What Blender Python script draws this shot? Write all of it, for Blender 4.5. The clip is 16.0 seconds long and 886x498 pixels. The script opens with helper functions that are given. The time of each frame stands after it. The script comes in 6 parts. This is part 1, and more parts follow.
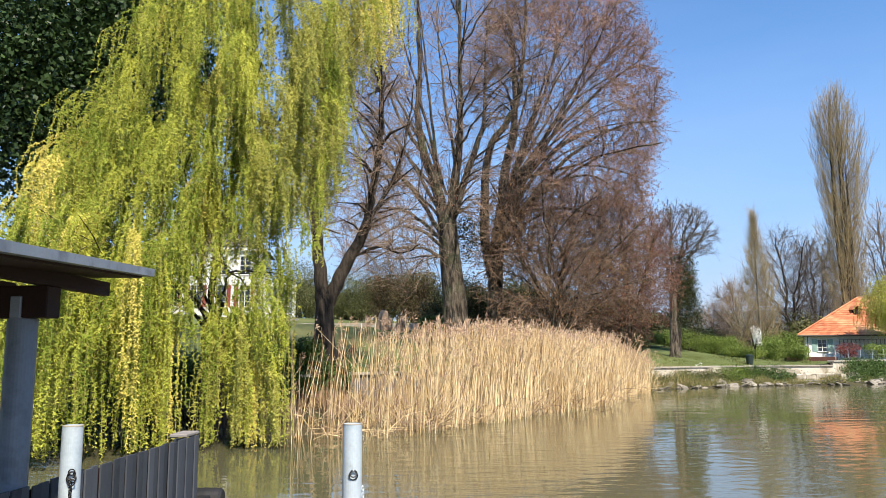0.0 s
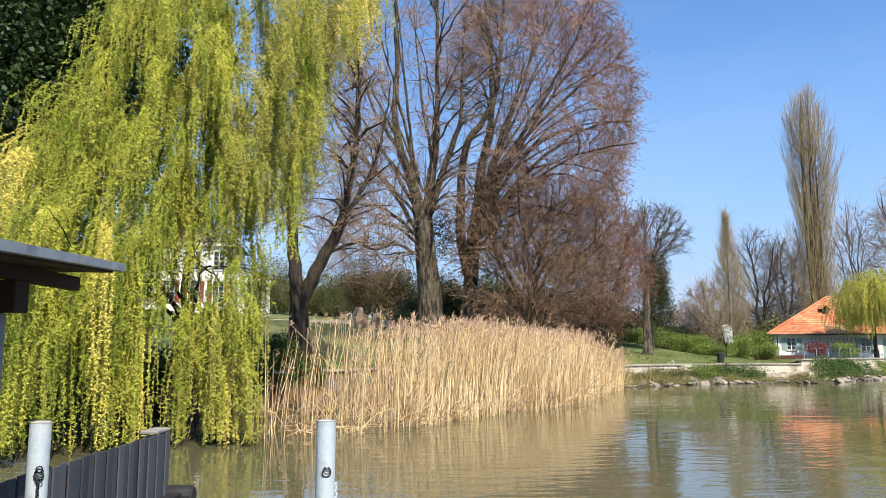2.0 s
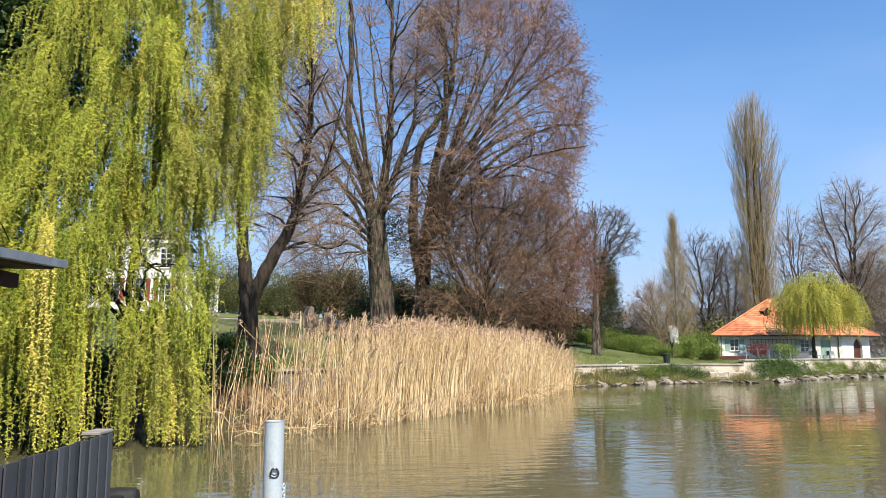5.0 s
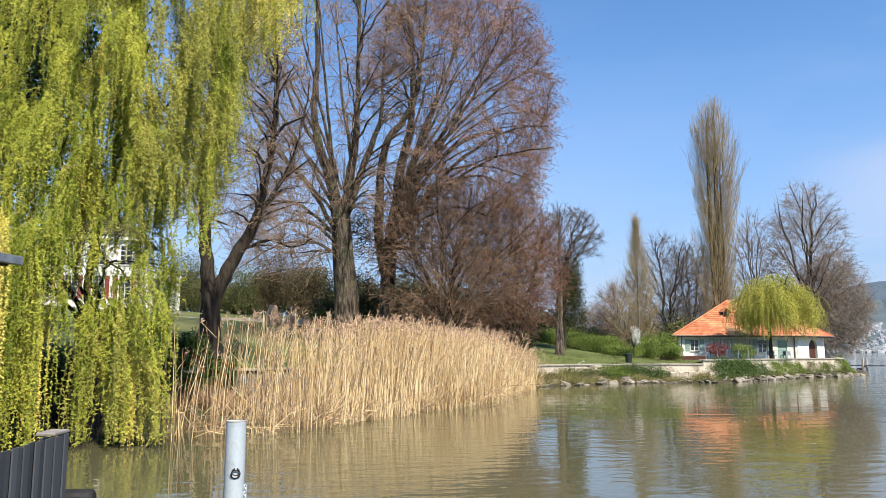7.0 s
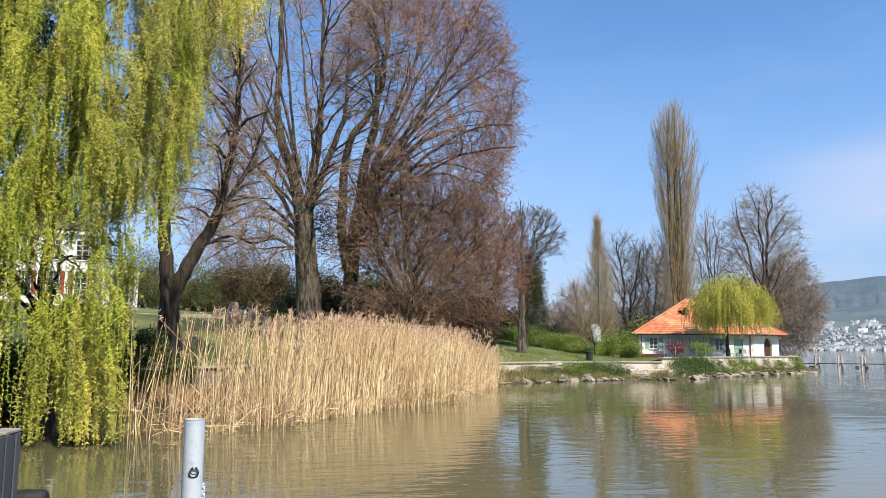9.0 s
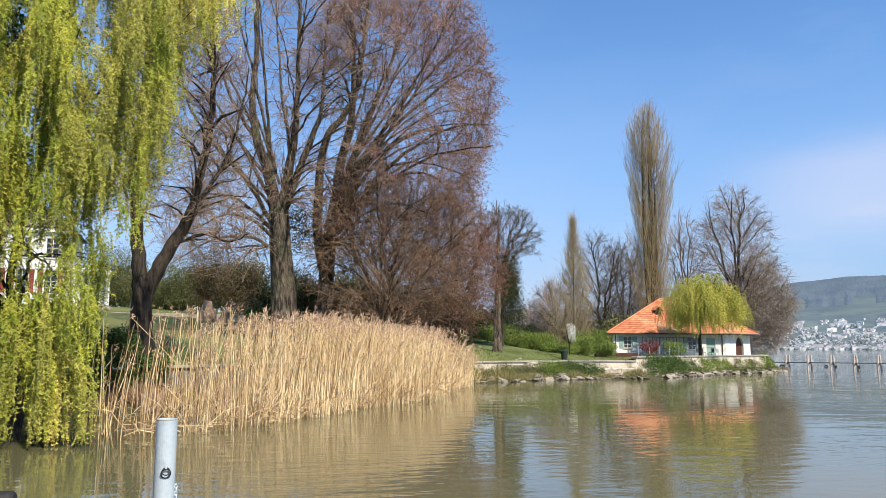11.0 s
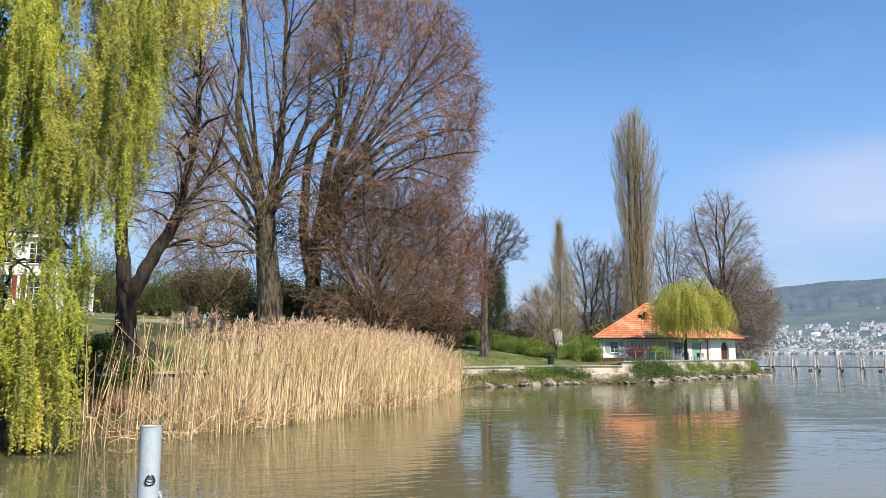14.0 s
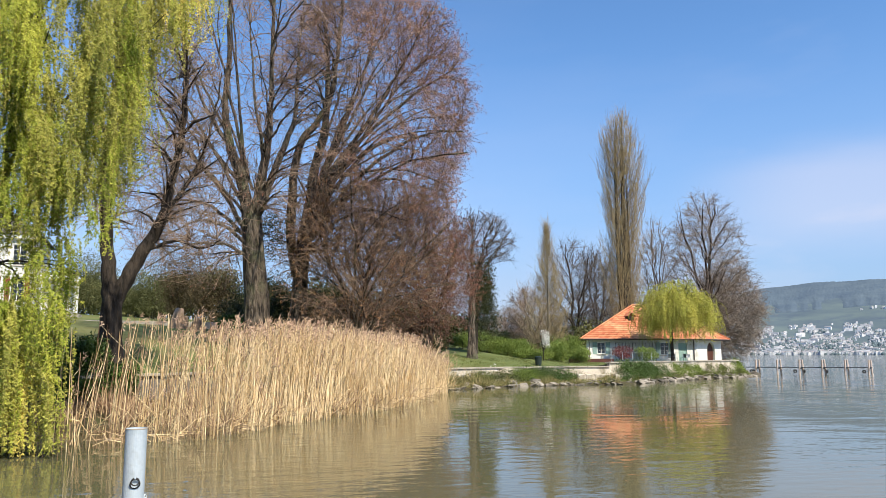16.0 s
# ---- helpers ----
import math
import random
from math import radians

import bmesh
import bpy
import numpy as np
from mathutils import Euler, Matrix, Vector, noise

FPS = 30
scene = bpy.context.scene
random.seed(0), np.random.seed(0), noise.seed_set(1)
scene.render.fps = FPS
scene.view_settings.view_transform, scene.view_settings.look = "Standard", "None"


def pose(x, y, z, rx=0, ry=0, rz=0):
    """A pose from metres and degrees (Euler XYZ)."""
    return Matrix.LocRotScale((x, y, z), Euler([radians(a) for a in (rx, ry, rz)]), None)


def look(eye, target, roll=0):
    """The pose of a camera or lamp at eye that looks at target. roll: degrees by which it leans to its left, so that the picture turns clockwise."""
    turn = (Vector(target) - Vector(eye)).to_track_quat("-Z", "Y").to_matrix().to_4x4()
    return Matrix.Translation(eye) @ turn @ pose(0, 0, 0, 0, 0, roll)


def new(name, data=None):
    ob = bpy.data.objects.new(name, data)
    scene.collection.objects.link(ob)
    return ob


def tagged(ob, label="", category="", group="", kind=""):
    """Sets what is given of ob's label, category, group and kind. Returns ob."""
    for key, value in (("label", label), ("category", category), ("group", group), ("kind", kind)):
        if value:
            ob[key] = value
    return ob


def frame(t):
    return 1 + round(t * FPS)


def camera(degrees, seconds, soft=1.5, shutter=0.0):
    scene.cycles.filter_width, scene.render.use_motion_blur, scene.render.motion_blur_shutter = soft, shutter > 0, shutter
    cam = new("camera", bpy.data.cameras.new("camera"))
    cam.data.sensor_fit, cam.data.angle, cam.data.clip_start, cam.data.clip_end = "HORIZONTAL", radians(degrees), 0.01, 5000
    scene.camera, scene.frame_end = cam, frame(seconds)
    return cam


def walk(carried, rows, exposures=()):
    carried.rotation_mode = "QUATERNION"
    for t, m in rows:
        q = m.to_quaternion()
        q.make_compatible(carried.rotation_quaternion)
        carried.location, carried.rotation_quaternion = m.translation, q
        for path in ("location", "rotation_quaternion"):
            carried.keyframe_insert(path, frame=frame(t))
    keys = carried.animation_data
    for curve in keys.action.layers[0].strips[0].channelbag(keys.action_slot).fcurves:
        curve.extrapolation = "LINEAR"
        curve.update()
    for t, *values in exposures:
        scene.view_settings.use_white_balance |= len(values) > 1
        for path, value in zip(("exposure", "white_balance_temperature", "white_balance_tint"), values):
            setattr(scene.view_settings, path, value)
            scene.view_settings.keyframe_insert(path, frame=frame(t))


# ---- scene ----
cam = camera(60.74, 16.0, soft=0.5)
EYE_Z = 2.9


def aim(t, turn, tilt, lean):
    """A row of the walk: the camera stands on a landing stage and pans to the right."""
    eye = Vector((0.04 * t / 16, 0, EYE_Z))
    a, e = radians(turn), radians(tilt)
    return t, look(eye, eye + 100 * Vector((math.sin(a) * math.cos(e), math.cos(a) * math.cos(e), math.sin(e))), lean)


AIM = [  # seconds, turn to the right, tilt up, lean
    (0, -0.00, 7.95, -0.38), (0.5, 0.32, 7.88, -0.33), (1, 0.74, 7.81, -0.28), (1.5, 1.27, 7.75, -0.20), (2, 1.85, 7.72, -0.15),
    (2.5, 2.43, 7.72, -0.08), (3, 3.01, 7.70, -0.02), (3.5, 3.62, 7.69, 0.02), (4, 4.24, 7.70, -0.01), (6.5, 7.42, 7.70, 0.09),
    (7, 8.12, 7.68, 0.12), (7.5, 8.85, 7.63, 0.18), (8, 9.57, 7.60, 0.18), (8.5, 10.26, 7.56, 0.23), (9, 10.91, 7.51, 0.20),
    (11.5, 12.98, 7.49, 0.19), (12, 13.15, 7.56, 0.16), (12.5, 13.29, 7.63, 0.13), (13, 13.41, 7.70, 0.11), (13.5, 13.56, 7.78, 0.04),
    (14, 13.73, 7.85, 0.02), (14.5, 13.94, 7.89, -0.04), (15, 14.11, 7.92, -0.01), (15.5, 14.40, 7.94, -0.07), (16, 14.68, 7.95, -0.10),
]

walk(cam, [aim(*row) for row in AIM], [(0.0, 0.55), (4.0, 0.52), (7.0, 0.46), (9.0, 0.44), (16.0, 0.41)])

# ---- world and sun ----
SUN_AZ, SUN_EL = 157.0, 49.0
world = bpy.data.worlds.new("sky")
scene.world = world
world.use_nodes = True
wn, wl = world.node_tree.nodes, world.node_tree.links
sky = wn.new("ShaderNodeTexSky")
sky.sky_type = "NISHITA"
sky.sun_disc = False
sky.sun_elevation, sky.sun_rotation = radians(SUN_EL), radians(SUN_AZ)
sky.altitude, sky.air_density, sky.dust_density, sky.ozone_density = 400, 1.0, 0.2, 5.0
wn["Background"].inputs["Strength"].default_value = 0.15
# thin white cirrus, denser low over the open lake
wco = wn.new("ShaderNodeTexCoord")
wmap = wn.new("ShaderNodeMapping")
wmap.inputs["Scale"].default_value = (1.0, 1.0, 3.5)
wl.new(wco.outputs["Generated"], wmap.inputs[0])
cirrus = wn.new("ShaderNodeTexNoise")
cirrus.inputs["Scale"].default_value, cirrus.inputs["Detail"].default_value = 2.2, 7
wl.new(wmap.outputs[0], cirrus.inputs[0])
veil = wn.new("ShaderNodeMapRange")
veil.inputs[1].default_value, veil.inputs[2].default_value, veil.inputs[4].default_value = 0.40, 0.70, 0.75
wl.new(cirrus.outputs[0], veil.inputs[0])
wsep = wn.new("ShaderNodeSeparateXYZ")
wl.new(wco.outputs["Generated"], wsep.inputs[0])
low = wn.new("ShaderNodeMapRange")
low.interpolation_type = "SMOOTHSTEP"
low.inputs[1].default_value, low.inputs[2].default_value, low.inputs[3].default_value, low.inputs[4].default_value = 0.10, 0.26, 1.0, 0.30
wl.new(wsep.outputs["Z"], low.inputs[0])
lake_side = wn.new("ShaderNodeMapRange")
lake_side.interpolation_type = "SMOOTHSTEP"
lake_side.inputs[1].default_value, lake_side.inputs[2].default_value, lake_side.inputs[3].default_value = 0.42, 0.64, 0.35
wl.new(wsep.outputs["X"], lake_side.inputs[0])
amount = wn.new("ShaderNodeMath")
amount.operation = "MULTIPLY"
wl.new(low.outputs[0], amount.inputs[0])
wl.new(lake_side.outputs[0], amount.inputs[1])
thin_cloud = wn.new("ShaderNodeMath")
thin_cloud.operation = "MULTIPLY"
wl.new(amount.outputs[0], thin_cloud.inputs[0])
wl.new(veil.outputs[0], thin_cloud.inputs[1])
# a pale bank of high cloud over the lake, and one short wisp above it
rise = wn.new("ShaderNodeMapRange")
rise.interpolation_type = "SMOOTHSTEP"
rise.inputs[1].default_value, rise.inputs[2].default_value = 0.085, 0.16
fall = wn.new("ShaderNodeMapRange")
fall.interpolation_type = "SMOOTHSTEP"
fall.inputs[1].default_value, fall.inputs[2].default_value, fall.inputs[3].default_value, fall.inputs[4].default_value = 0.185, 0.25, 1.0, 0.0
east = wn.new("ShaderNodeMapRange")
east.interpolation_type = "SMOOTHSTEP"
east.inputs[1].default_value, east.inputs[2].default_value = 0.50, 0.66


def wmath(kind, a, b):
    n = wn.new("ShaderNodeMath")
    n.operation = kind
    for k, v in enumerate((a, b)):
        if isinstance(v, (int, float)):
            n.inputs[k].default_value = v
        else:
            wl.new(v, n.inputs[k])
    return n.outputs[0]


ragged = wmath("MULTIPLY_ADD", cirrus.outputs[0], 0.10)
ragged.node.inputs[2].default_value = -0.05
bank_z = wmath("ADD", wsep.outputs["Z"], ragged)
wl.new(bank_z, rise.inputs[0])
wl.new(bank_z, fall.inputs[0])
wl.new(wsep.outputs["X"], east.inputs[0])
bank = wmath("MULTIPLY", wmath("MULTIPLY", rise.outputs[0], fall.outputs[0]), east.outputs[0])
bank = wmath("MULTIPLY", bank, wmath("ADD", wmath("MULTIPLY", veil.outputs[0], 0.45), 0.42))


def along_axis(axis):
    n = wn.new("ShaderNodeVectorMath")
    n.operation = "DOT_PRODUCT"
    wl.new(wco.outputs["Generated"], n.inputs[0])
    n.inputs[1].default_value = axis
    return n.outputs["Value"]


wa, we = radians(36.6), radians(13.7)
w_mid = Vector((math.sin(wa) * math.cos(we), math.cos(wa) * math.cos(we), math.sin(we)))
w_right = Vector((math.cos(wa), -math.sin(wa), 0))
w_long = (w_mid.cross(w_right) * -0.88 + w_right * 0.47).normalized()
w_wide = w_mid.cross(w_long).normalized()
wisp = wmath("ADD", wmath("POWER", wmath("MULTIPLY", wmath("ABSOLUTE", wmath("SUBTRACT", along_axis(w_long), w_long.dot(w_mid)), 0), 55.0), 2.0),
             wmath("POWER", wmath("MULTIPLY", wmath("ABSOLUTE", wmath("SUBTRACT", along_axis(w_wide), w_wide.dot(w_mid)), 0), 150.0), 2.0))
wisp = wmath("MULTIPLY", wmath("MULTIPLY", wmath("POWER", wmath("MAXIMUM", wmath("SUBTRACT", 1.0, wisp), 0.0), 1.6), veil.outputs[0]), 0.75)
thin_all = wmath("MINIMUM", wmath("ADD", wmath("ADD", thin_cloud.outputs[0], bank), wisp), 0.9)
cloud = wn.new("ShaderNodeMix")
cloud.data_type = "RGBA"
cloud.inputs[7].default_value = (3.95, 3.98, 4.75, 1)
wl.new(thin_all, cloud.inputs[0])
clear = wn.new("ShaderNodeMix")
clear.data_type, clear.blend_type = "RGBA", "MULTIPLY"
clear.inputs[0].default_value = 1.0
clear.inputs[7].default_value = (0.76, 0.94, 1.04, 1)
wl.new(sky.outputs[0], clear.inputs[6])
mist = wn.new("ShaderNodeMapRange")
mist.interpolation_type = "SMOOTHSTEP"
mist.inputs[1].default_value, mist.inputs[2].default_value, mist.inputs[3].default_value, mist.inputs[4].default_value = -0.05, 0.42, 0.9, 0.0
wl.new(wsep.outputs["Z"], mist.inputs[0])
haze = wn.new("ShaderNodeMix")
haze.data_type = "RGBA"
haze.inputs[7].default_value = (1.86, 2.42, 3.60, 1)
wl.new(mist.outputs[0], haze.inputs[0])
wl.new(clear.outputs[2], haze.inputs[6])
wl.new(haze.outputs[2], cloud.inputs[6])
wl.new(cloud.outputs[2], wn["Background"].inputs["Color"])
sun = new("sun", bpy.data.lights.new("sun", "SUN"))
sun.data.energy, sun.data.angle, sun.data.color = 5.6, radians(0.53), (1.0, 0.90, 0.74)
sa, se = radians(SUN_AZ), radians(SUN_EL)
SUN_DIR = Vector((math.sin(sa) * math.cos(se), math.cos(sa) * math.cos(se), math.sin(se)))
sun.matrix_world = look(SUN_DIR * 50, (0, 0, 0))

# ---- materials ----


def surface(name, dark, light, scale=2.0, fine=40.0, rough=0.8, bump=0.3, spec=0.3, metal=0.0, thin=0.0, island=0.0,
            stretch=(1, 1, 1), depth=0.02, stain=None, stain_scale=0.6, piece=0.0, gain=1.5, shift=0.0):
    """A weathered surface: two tones mixed by coarse and fine noise, stains, a fine relief, and a share of light let through."""
    m = bpy.data.materials.new(name)
    m.use_nodes = True
    n, l = m.node_tree.nodes, m.node_tree.links
    b = n["Principled BSDF"]
    co = n.new("ShaderNodeTexCoord")
    mp = n.new("ShaderNodeMapping")
    mp.inputs["Scale"].default_value = stretch
    l.new(co.outputs["Object"], mp.inputs[0])
    a = n.new("ShaderNodeTexNoise")
    a.inputs["Scale"].default_value, a.inputs["Detail"].default_value = scale, 5
    f = n.new("ShaderNodeTexNoise")
    f.inputs["Scale"].default_value, f.inputs["Detail"].default_value = fine, 4
    l.new(mp.outputs[0], a.inputs[0])
    l.new(mp.outputs[0], f.inputs[0])
    mixv = n.new("ShaderNodeMath")
    mixv.operation = "MULTIPLY_ADD"
    l.new(f.outputs[0], mixv.inputs[0])
    mixv.inputs[1].default_value = 0.55
    add = n.new("ShaderNodeMath")
    add.operation = "MULTIPLY_ADD"
    l.new(a.outputs[0], add.inputs[0])
    add.inputs[1].default_value, add.inputs[2].default_value = gain, 0.22 - 0.5 * gain + shift
    l.new(add.outputs[0], mixv.inputs[2])
    value = mixv.outputs[0]
    if island or piece:
        g = n.new("ShaderNodeNewGeometry") if island else n.new("ShaderNodeObjectInfo")
        r = n.new("ShaderNodeMath")
        r.operation = "MULTIPLY_ADD"
        l.new(g.outputs["Random Per Island" if island else "Random"], r.inputs[0])
        r.inputs[1].default_value, r.inputs[2].default_value = (island or piece), -0.5 * (island or piece)
        s = n.new("ShaderNodeMath")
        s.operation = "ADD"
        l.new(value, s.inputs[0])
        l.new(r.outputs[0], s.inputs[1])
        value = s.outputs[0]
    ramp = n.new("ShaderNodeMix")
    ramp.data_type = "RGBA"
    l.new(value, ramp.inputs[0])
    ramp.inputs[6].default_value, ramp.inputs[7].default_value = (*dark, 1), (*light, 1)
    colour = ramp.outputs[2]
    if stain:
        st = n.new("ShaderNodeTexNoise")
        st.inputs["Scale"].default_value, st.inputs["Detail"].default_value, st.inputs["Roughness"].default_value = stain_scale, 6, 0.65
        l.new(co.outputs["Object"], st.inputs[0])
        cr = n.new("ShaderNodeMapRange")
        cr.inputs[1].default_value, cr.inputs[2].default_value = 0.5, 0.66
        l.new(st.outputs[0], cr.inputs[0])
        mx = n.new("ShaderNodeMix")
        mx.data_type = "RGBA"
        l.new(cr.outputs[0], mx.inputs[0])
        l.new(colour, mx.inputs[6])
        mx.inputs[7].default_value = (*stain, 1)
        colour = mx.outputs[2]
    l.new(colour, b.inputs["Base Color"])
    b.inputs["Roughness"].default_value, b.inputs["Metallic"].default_value = rough, metal
    b.inputs["Specular IOR Level"].default_value = spec
    if bump:
        bp = n.new("ShaderNodeBump")
        bp.inputs["Strength"].default_value, bp.inputs["Distance"].default_value = bump, depth
        l.new(mixv.outputs[0], bp.inputs["Height"])
        l.new(bp.outputs[0], b.inputs["Normal"])
    if thin:
        tr = n.new("ShaderNodeBsdfTranslucent")
        l.new(colour, tr.inputs["Color"])
        mx = n.new("ShaderNodeMixShader")
        mx.inputs[0].default_value = thin
        l.new(b.outputs[0], mx.inputs[1])
        l.new(tr.outputs[0], mx.inputs[2])
        l.new(mx.outputs[0], n["Material Output"].inputs["Surface"])
    return m


def water_surface():
    m = bpy.data.materials.new("lake_water")
    m.use_nodes = True
    n, l = m.node_tree.nodes, m.node_tree.links
    b = n["Principled BSDF"]
    co = n.new("ShaderNodeTexCoord")
    def waves(sx, sy, turn, scale, detail, rough=0.5):
        mp = n.new("ShaderNodeMapping")
        mp.inputs["Scale"].default_value = (sx, sy, 1)
        mp.inputs["Rotation"].default_value = (0, 0, radians(turn))
        l.new(co.outputs["Object"], mp.inputs[0])
        t = n.new("ShaderNodeTexNoise")
        t.inputs["Scale"].default_value, t.inputs["Detail"].default_value, t.inputs["Roughness"].default_value = scale, detail, rough
        l.new(mp.outputs[0], t.inputs[0])
        return t.outputs[0]
    small, swell = waves(0.6, 1.0, 14, 5.2, 0.8), waves(0.34, 1.0, -10, 0.7, 1)
    middle = waves(0.5, 1.0, -12, 2.3, 0.4)
    calm = waves(1, 1, 0, 0.05, 3)
    gust = n.new("ShaderNodeMapRange")
    gust.inputs[1].default_value, gust.inputs[2].default_value = 0.4, 0.62
    gust.inputs[3].default_value, gust.inputs[4].default_value = 0.25, 1.1
    l.new(calm, gust.inputs[0])
    mul = n.new("ShaderNodeMath")
    mul.operation = "MULTIPLY"
    both = n.new("ShaderNodeMath")
    both.operation = "MULTIPLY_ADD"
    both.inputs[1].default_value = 1.8
    l.new(middle, both.inputs[0])
    l.new(small, both.inputs[2])
    l.new(both.outputs[0], mul.inputs[0])
    l.new(gust.outputs[0], mul.inputs[1])
    place = n.new("ShaderNodeSeparateXYZ")
    l.new(co.outputs["Object"], place.inputs[0])
    open_lake = n.new("ShaderNodeMapRange")
    open_lake.interpolation_type = "SMOOTHSTEP"
    open_lake.inputs[1].default_value, open_lake.inputs[2].default_value, open_lake.inputs[3].default_value, open_lake.inputs[4].default_value = 26, 75, 1.0, 9.0
    l.new(place.outputs["X"], open_lake.inputs[0])
    rougher = n.new("ShaderNodeMath")
    rougher.operation = "MULTIPLY"
    l.new(swell, rougher.inputs[0])
    l.new(open_lake.outputs[0], rougher.inputs[1])
    swell = rougher.outputs[0]
    b1 = n.new("ShaderNodeBump")
    b1.inputs["Strength"].default_value, b1.inputs["Distance"].default_value = 1.0, 0.0075
    l.new(mul.outputs[0], b1.inputs["Height"])
    b2 = n.new("ShaderNodeBump")
    b2.inputs["Strength"].default_value, b2.inputs["Distance"].default_value = 1.0, 0.016
    l.new(swell, b2.inputs["Height"])
    l.new(b1.outputs[0], b2.inputs["Normal"])
    l.new(b2.outputs[0], b.inputs["Normal"])
    mud = waves(1, 1, 30, 0.08, 4)
    mx = n.new("ShaderNodeMix")
    mx.data_type = "RGBA"
    l.new(mud, mx.inputs[0])
    mx.inputs[6].default_value, mx.inputs[7].default_value = (0.092, 0.089, 0.046, 1), (0.126, 0.118, 0.064, 1)
    l.new(mx.outputs[2], b.inputs["Base Color"])
    b.inputs["Roughness"].default_value, b.inputs["IOR"].default_value = 0.04, 1.33
    return m


def glass_dark(name):
    m = surface(name, (0.02, 0.025, 0.03), (0.04, 0.05, 0.06), 0.7, 3, rough=0.08, bump=0, spec=0.6)
    return m


M_WATER = water_surface()
M_WILLOW = surface("willow_leaf", (0.14, 0.21, 0.02), (0.63, 0.62, 0.10), 0.9, 1.3, rough=0.6, bump=0, spec=0.15, thin=0.24, island=0.32, stretch=(1, 1, 0.3), gain=2.2, shift=-0.09)
M_WILLOW_GOLD = surface("willow_catkin", (0.42, 0.40, 0.05), (0.86, 0.70, 0.20), 0.9, 1.3, rough=0.6, bump=0, spec=0.15, thin=0.16, island=0.5, stretch=(1, 1, 0.3))
M_WILLOW_YOUNG = surface("young_willow_leaf", (0.20, 0.26, 0.03), (0.72, 0.67, 0.15), 0.7, 2, rough=0.6, bump=0, spec=0.15, thin=0.28, island=0.15, stretch=(1, 1, 0.25), gain=2.0)
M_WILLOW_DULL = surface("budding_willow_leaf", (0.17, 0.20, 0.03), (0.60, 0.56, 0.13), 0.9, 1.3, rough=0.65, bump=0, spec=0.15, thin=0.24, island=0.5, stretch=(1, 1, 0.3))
M_WILLOW_TWIG = surface("willow_twig", (0.30, 0.24, 0.06), (0.46, 0.40, 0.12), 2, 20, rough=0.7, bump=0)
M_BARK_DARK = surface("dark_bark", (0.012, 0.010, 0.008), (0.068, 0.054, 0.042), 5, 30, rough=0.9, bump=1.0, stretch=(1, 1, 0.22), depth=0.08, gain=2.6)
M_BARK_BEECH = surface("beech_bark", (0.016, 0.013, 0.010), (0.19, 0.152, 0.115), 4.5, 22, rough=0.85, bump=1.0, stretch=(1, 1, 0.3), depth=0.14, gain=3.0, stain=(0.10, 0.105, 0.055), stain_scale=0.5)
M_TWIG_BEECH = surface("beech_twig", (0.13, 0.085, 0.062), (0.41, 0.27, 0.195), 0.25, 4, rough=0.8, bump=0)
M_TWIG_BROWN = surface("brown_twig", (0.125, 0.088, 0.062), (0.43, 0.315, 0.23), 0.3, 4, rough=0.8, bump=0)
M_TWIG_RUST = surface("rusty_twig", (0.075, 0.043, 0.031), (0.30, 0.175, 0.12), 0.3, 4, rough=0.8, bump=0, island=0.5)
M_BUD_RUST = surface("rusty_bud", (0.15, 0.06, 0.042), (0.36, 0.17, 0.115), 0.3, 3, rough=0.7, bump=0, thin=0.2, island=0.6)
M_TWIG_DRY = surface("dry_twig", (0.06, 0.043, 0.031), (0.34, 0.235, 0.16), 0.3, 4, rough=0.8, bump=0, island=0.6)
M_TWIG_TAN = surface("tan_twig", (0.15, 0.12, 0.095), (0.36, 0.30, 0.245), 0.4, 4, rough=0.85, bump=0)
M_STUMP = surface("stump_wood", (0.20, 0.13, 0.085), (0.48, 0.35, 0.24), 1.5, 12, rough=0.9, bump=0.8, depth=0.06)
M_DRY_LEAF = surface("dry_leaf", (0.16, 0.08, 0.035), (0.50, 0.28, 0.13), 0.3, 3, rough=0.7, bump=0, thin=0.2, island=0.6)
M_BUD_BEECH = surface("beech_bud", (0.26, 0.11, 0.075), (0.52, 0.27, 0.18), 0.3, 3, rough=0.7, bump=0, thin=0.2, island=0.5)
M_TWIG_GREY = surface("grey_twig", (0.07, 0.058, 0.05), (0.20, 0.165, 0.135), 0.4, 4, rough=0.85, bump=0)
M_BARK_GREY = surface("grey_bark", (0.10, 0.085, 0.07), (0.26, 0.23, 0.19), 2, 18, rough=0.9, bump=0.6, stretch=(1, 1, 0.3), depth=0.05)
M_TWIG_POPLAR = surface("poplar_twig", (0.14, 0.105, 0.055), (0.40, 0.325, 0.18), 0.3, 4, rough=0.8, bump=0, island=0.5)
M_REED = surface("dry_reed", (0.54, 0.365, 0.18), (0.98, 0.80, 0.495), 0.5, 5, rough=0.7, bump=0, thin=0.12, island=1.0)
M_REED_OLD = surface("broken_reed", (0.20, 0.12, 0.075), (0.62, 0.44, 0.27), 0.5, 5, rough=0.8, bump=0, thin=0.1, island=1.2)
M_PLUME = surface("reed_plume", (0.38, 0.245, 0.165), (0.68, 0.49, 0.35), 0.6, 8, rough=0.9, bump=0, thin=0.2, island=0.6)
M_EVERGREEN = surface("evergreen_leaf", (0.007, 0.02, 0.005), (0.055, 0.095, 0.026), 0.5, 3, rough=0.45, bump=0, spec=0.25, thin=0.1, island=0.6)
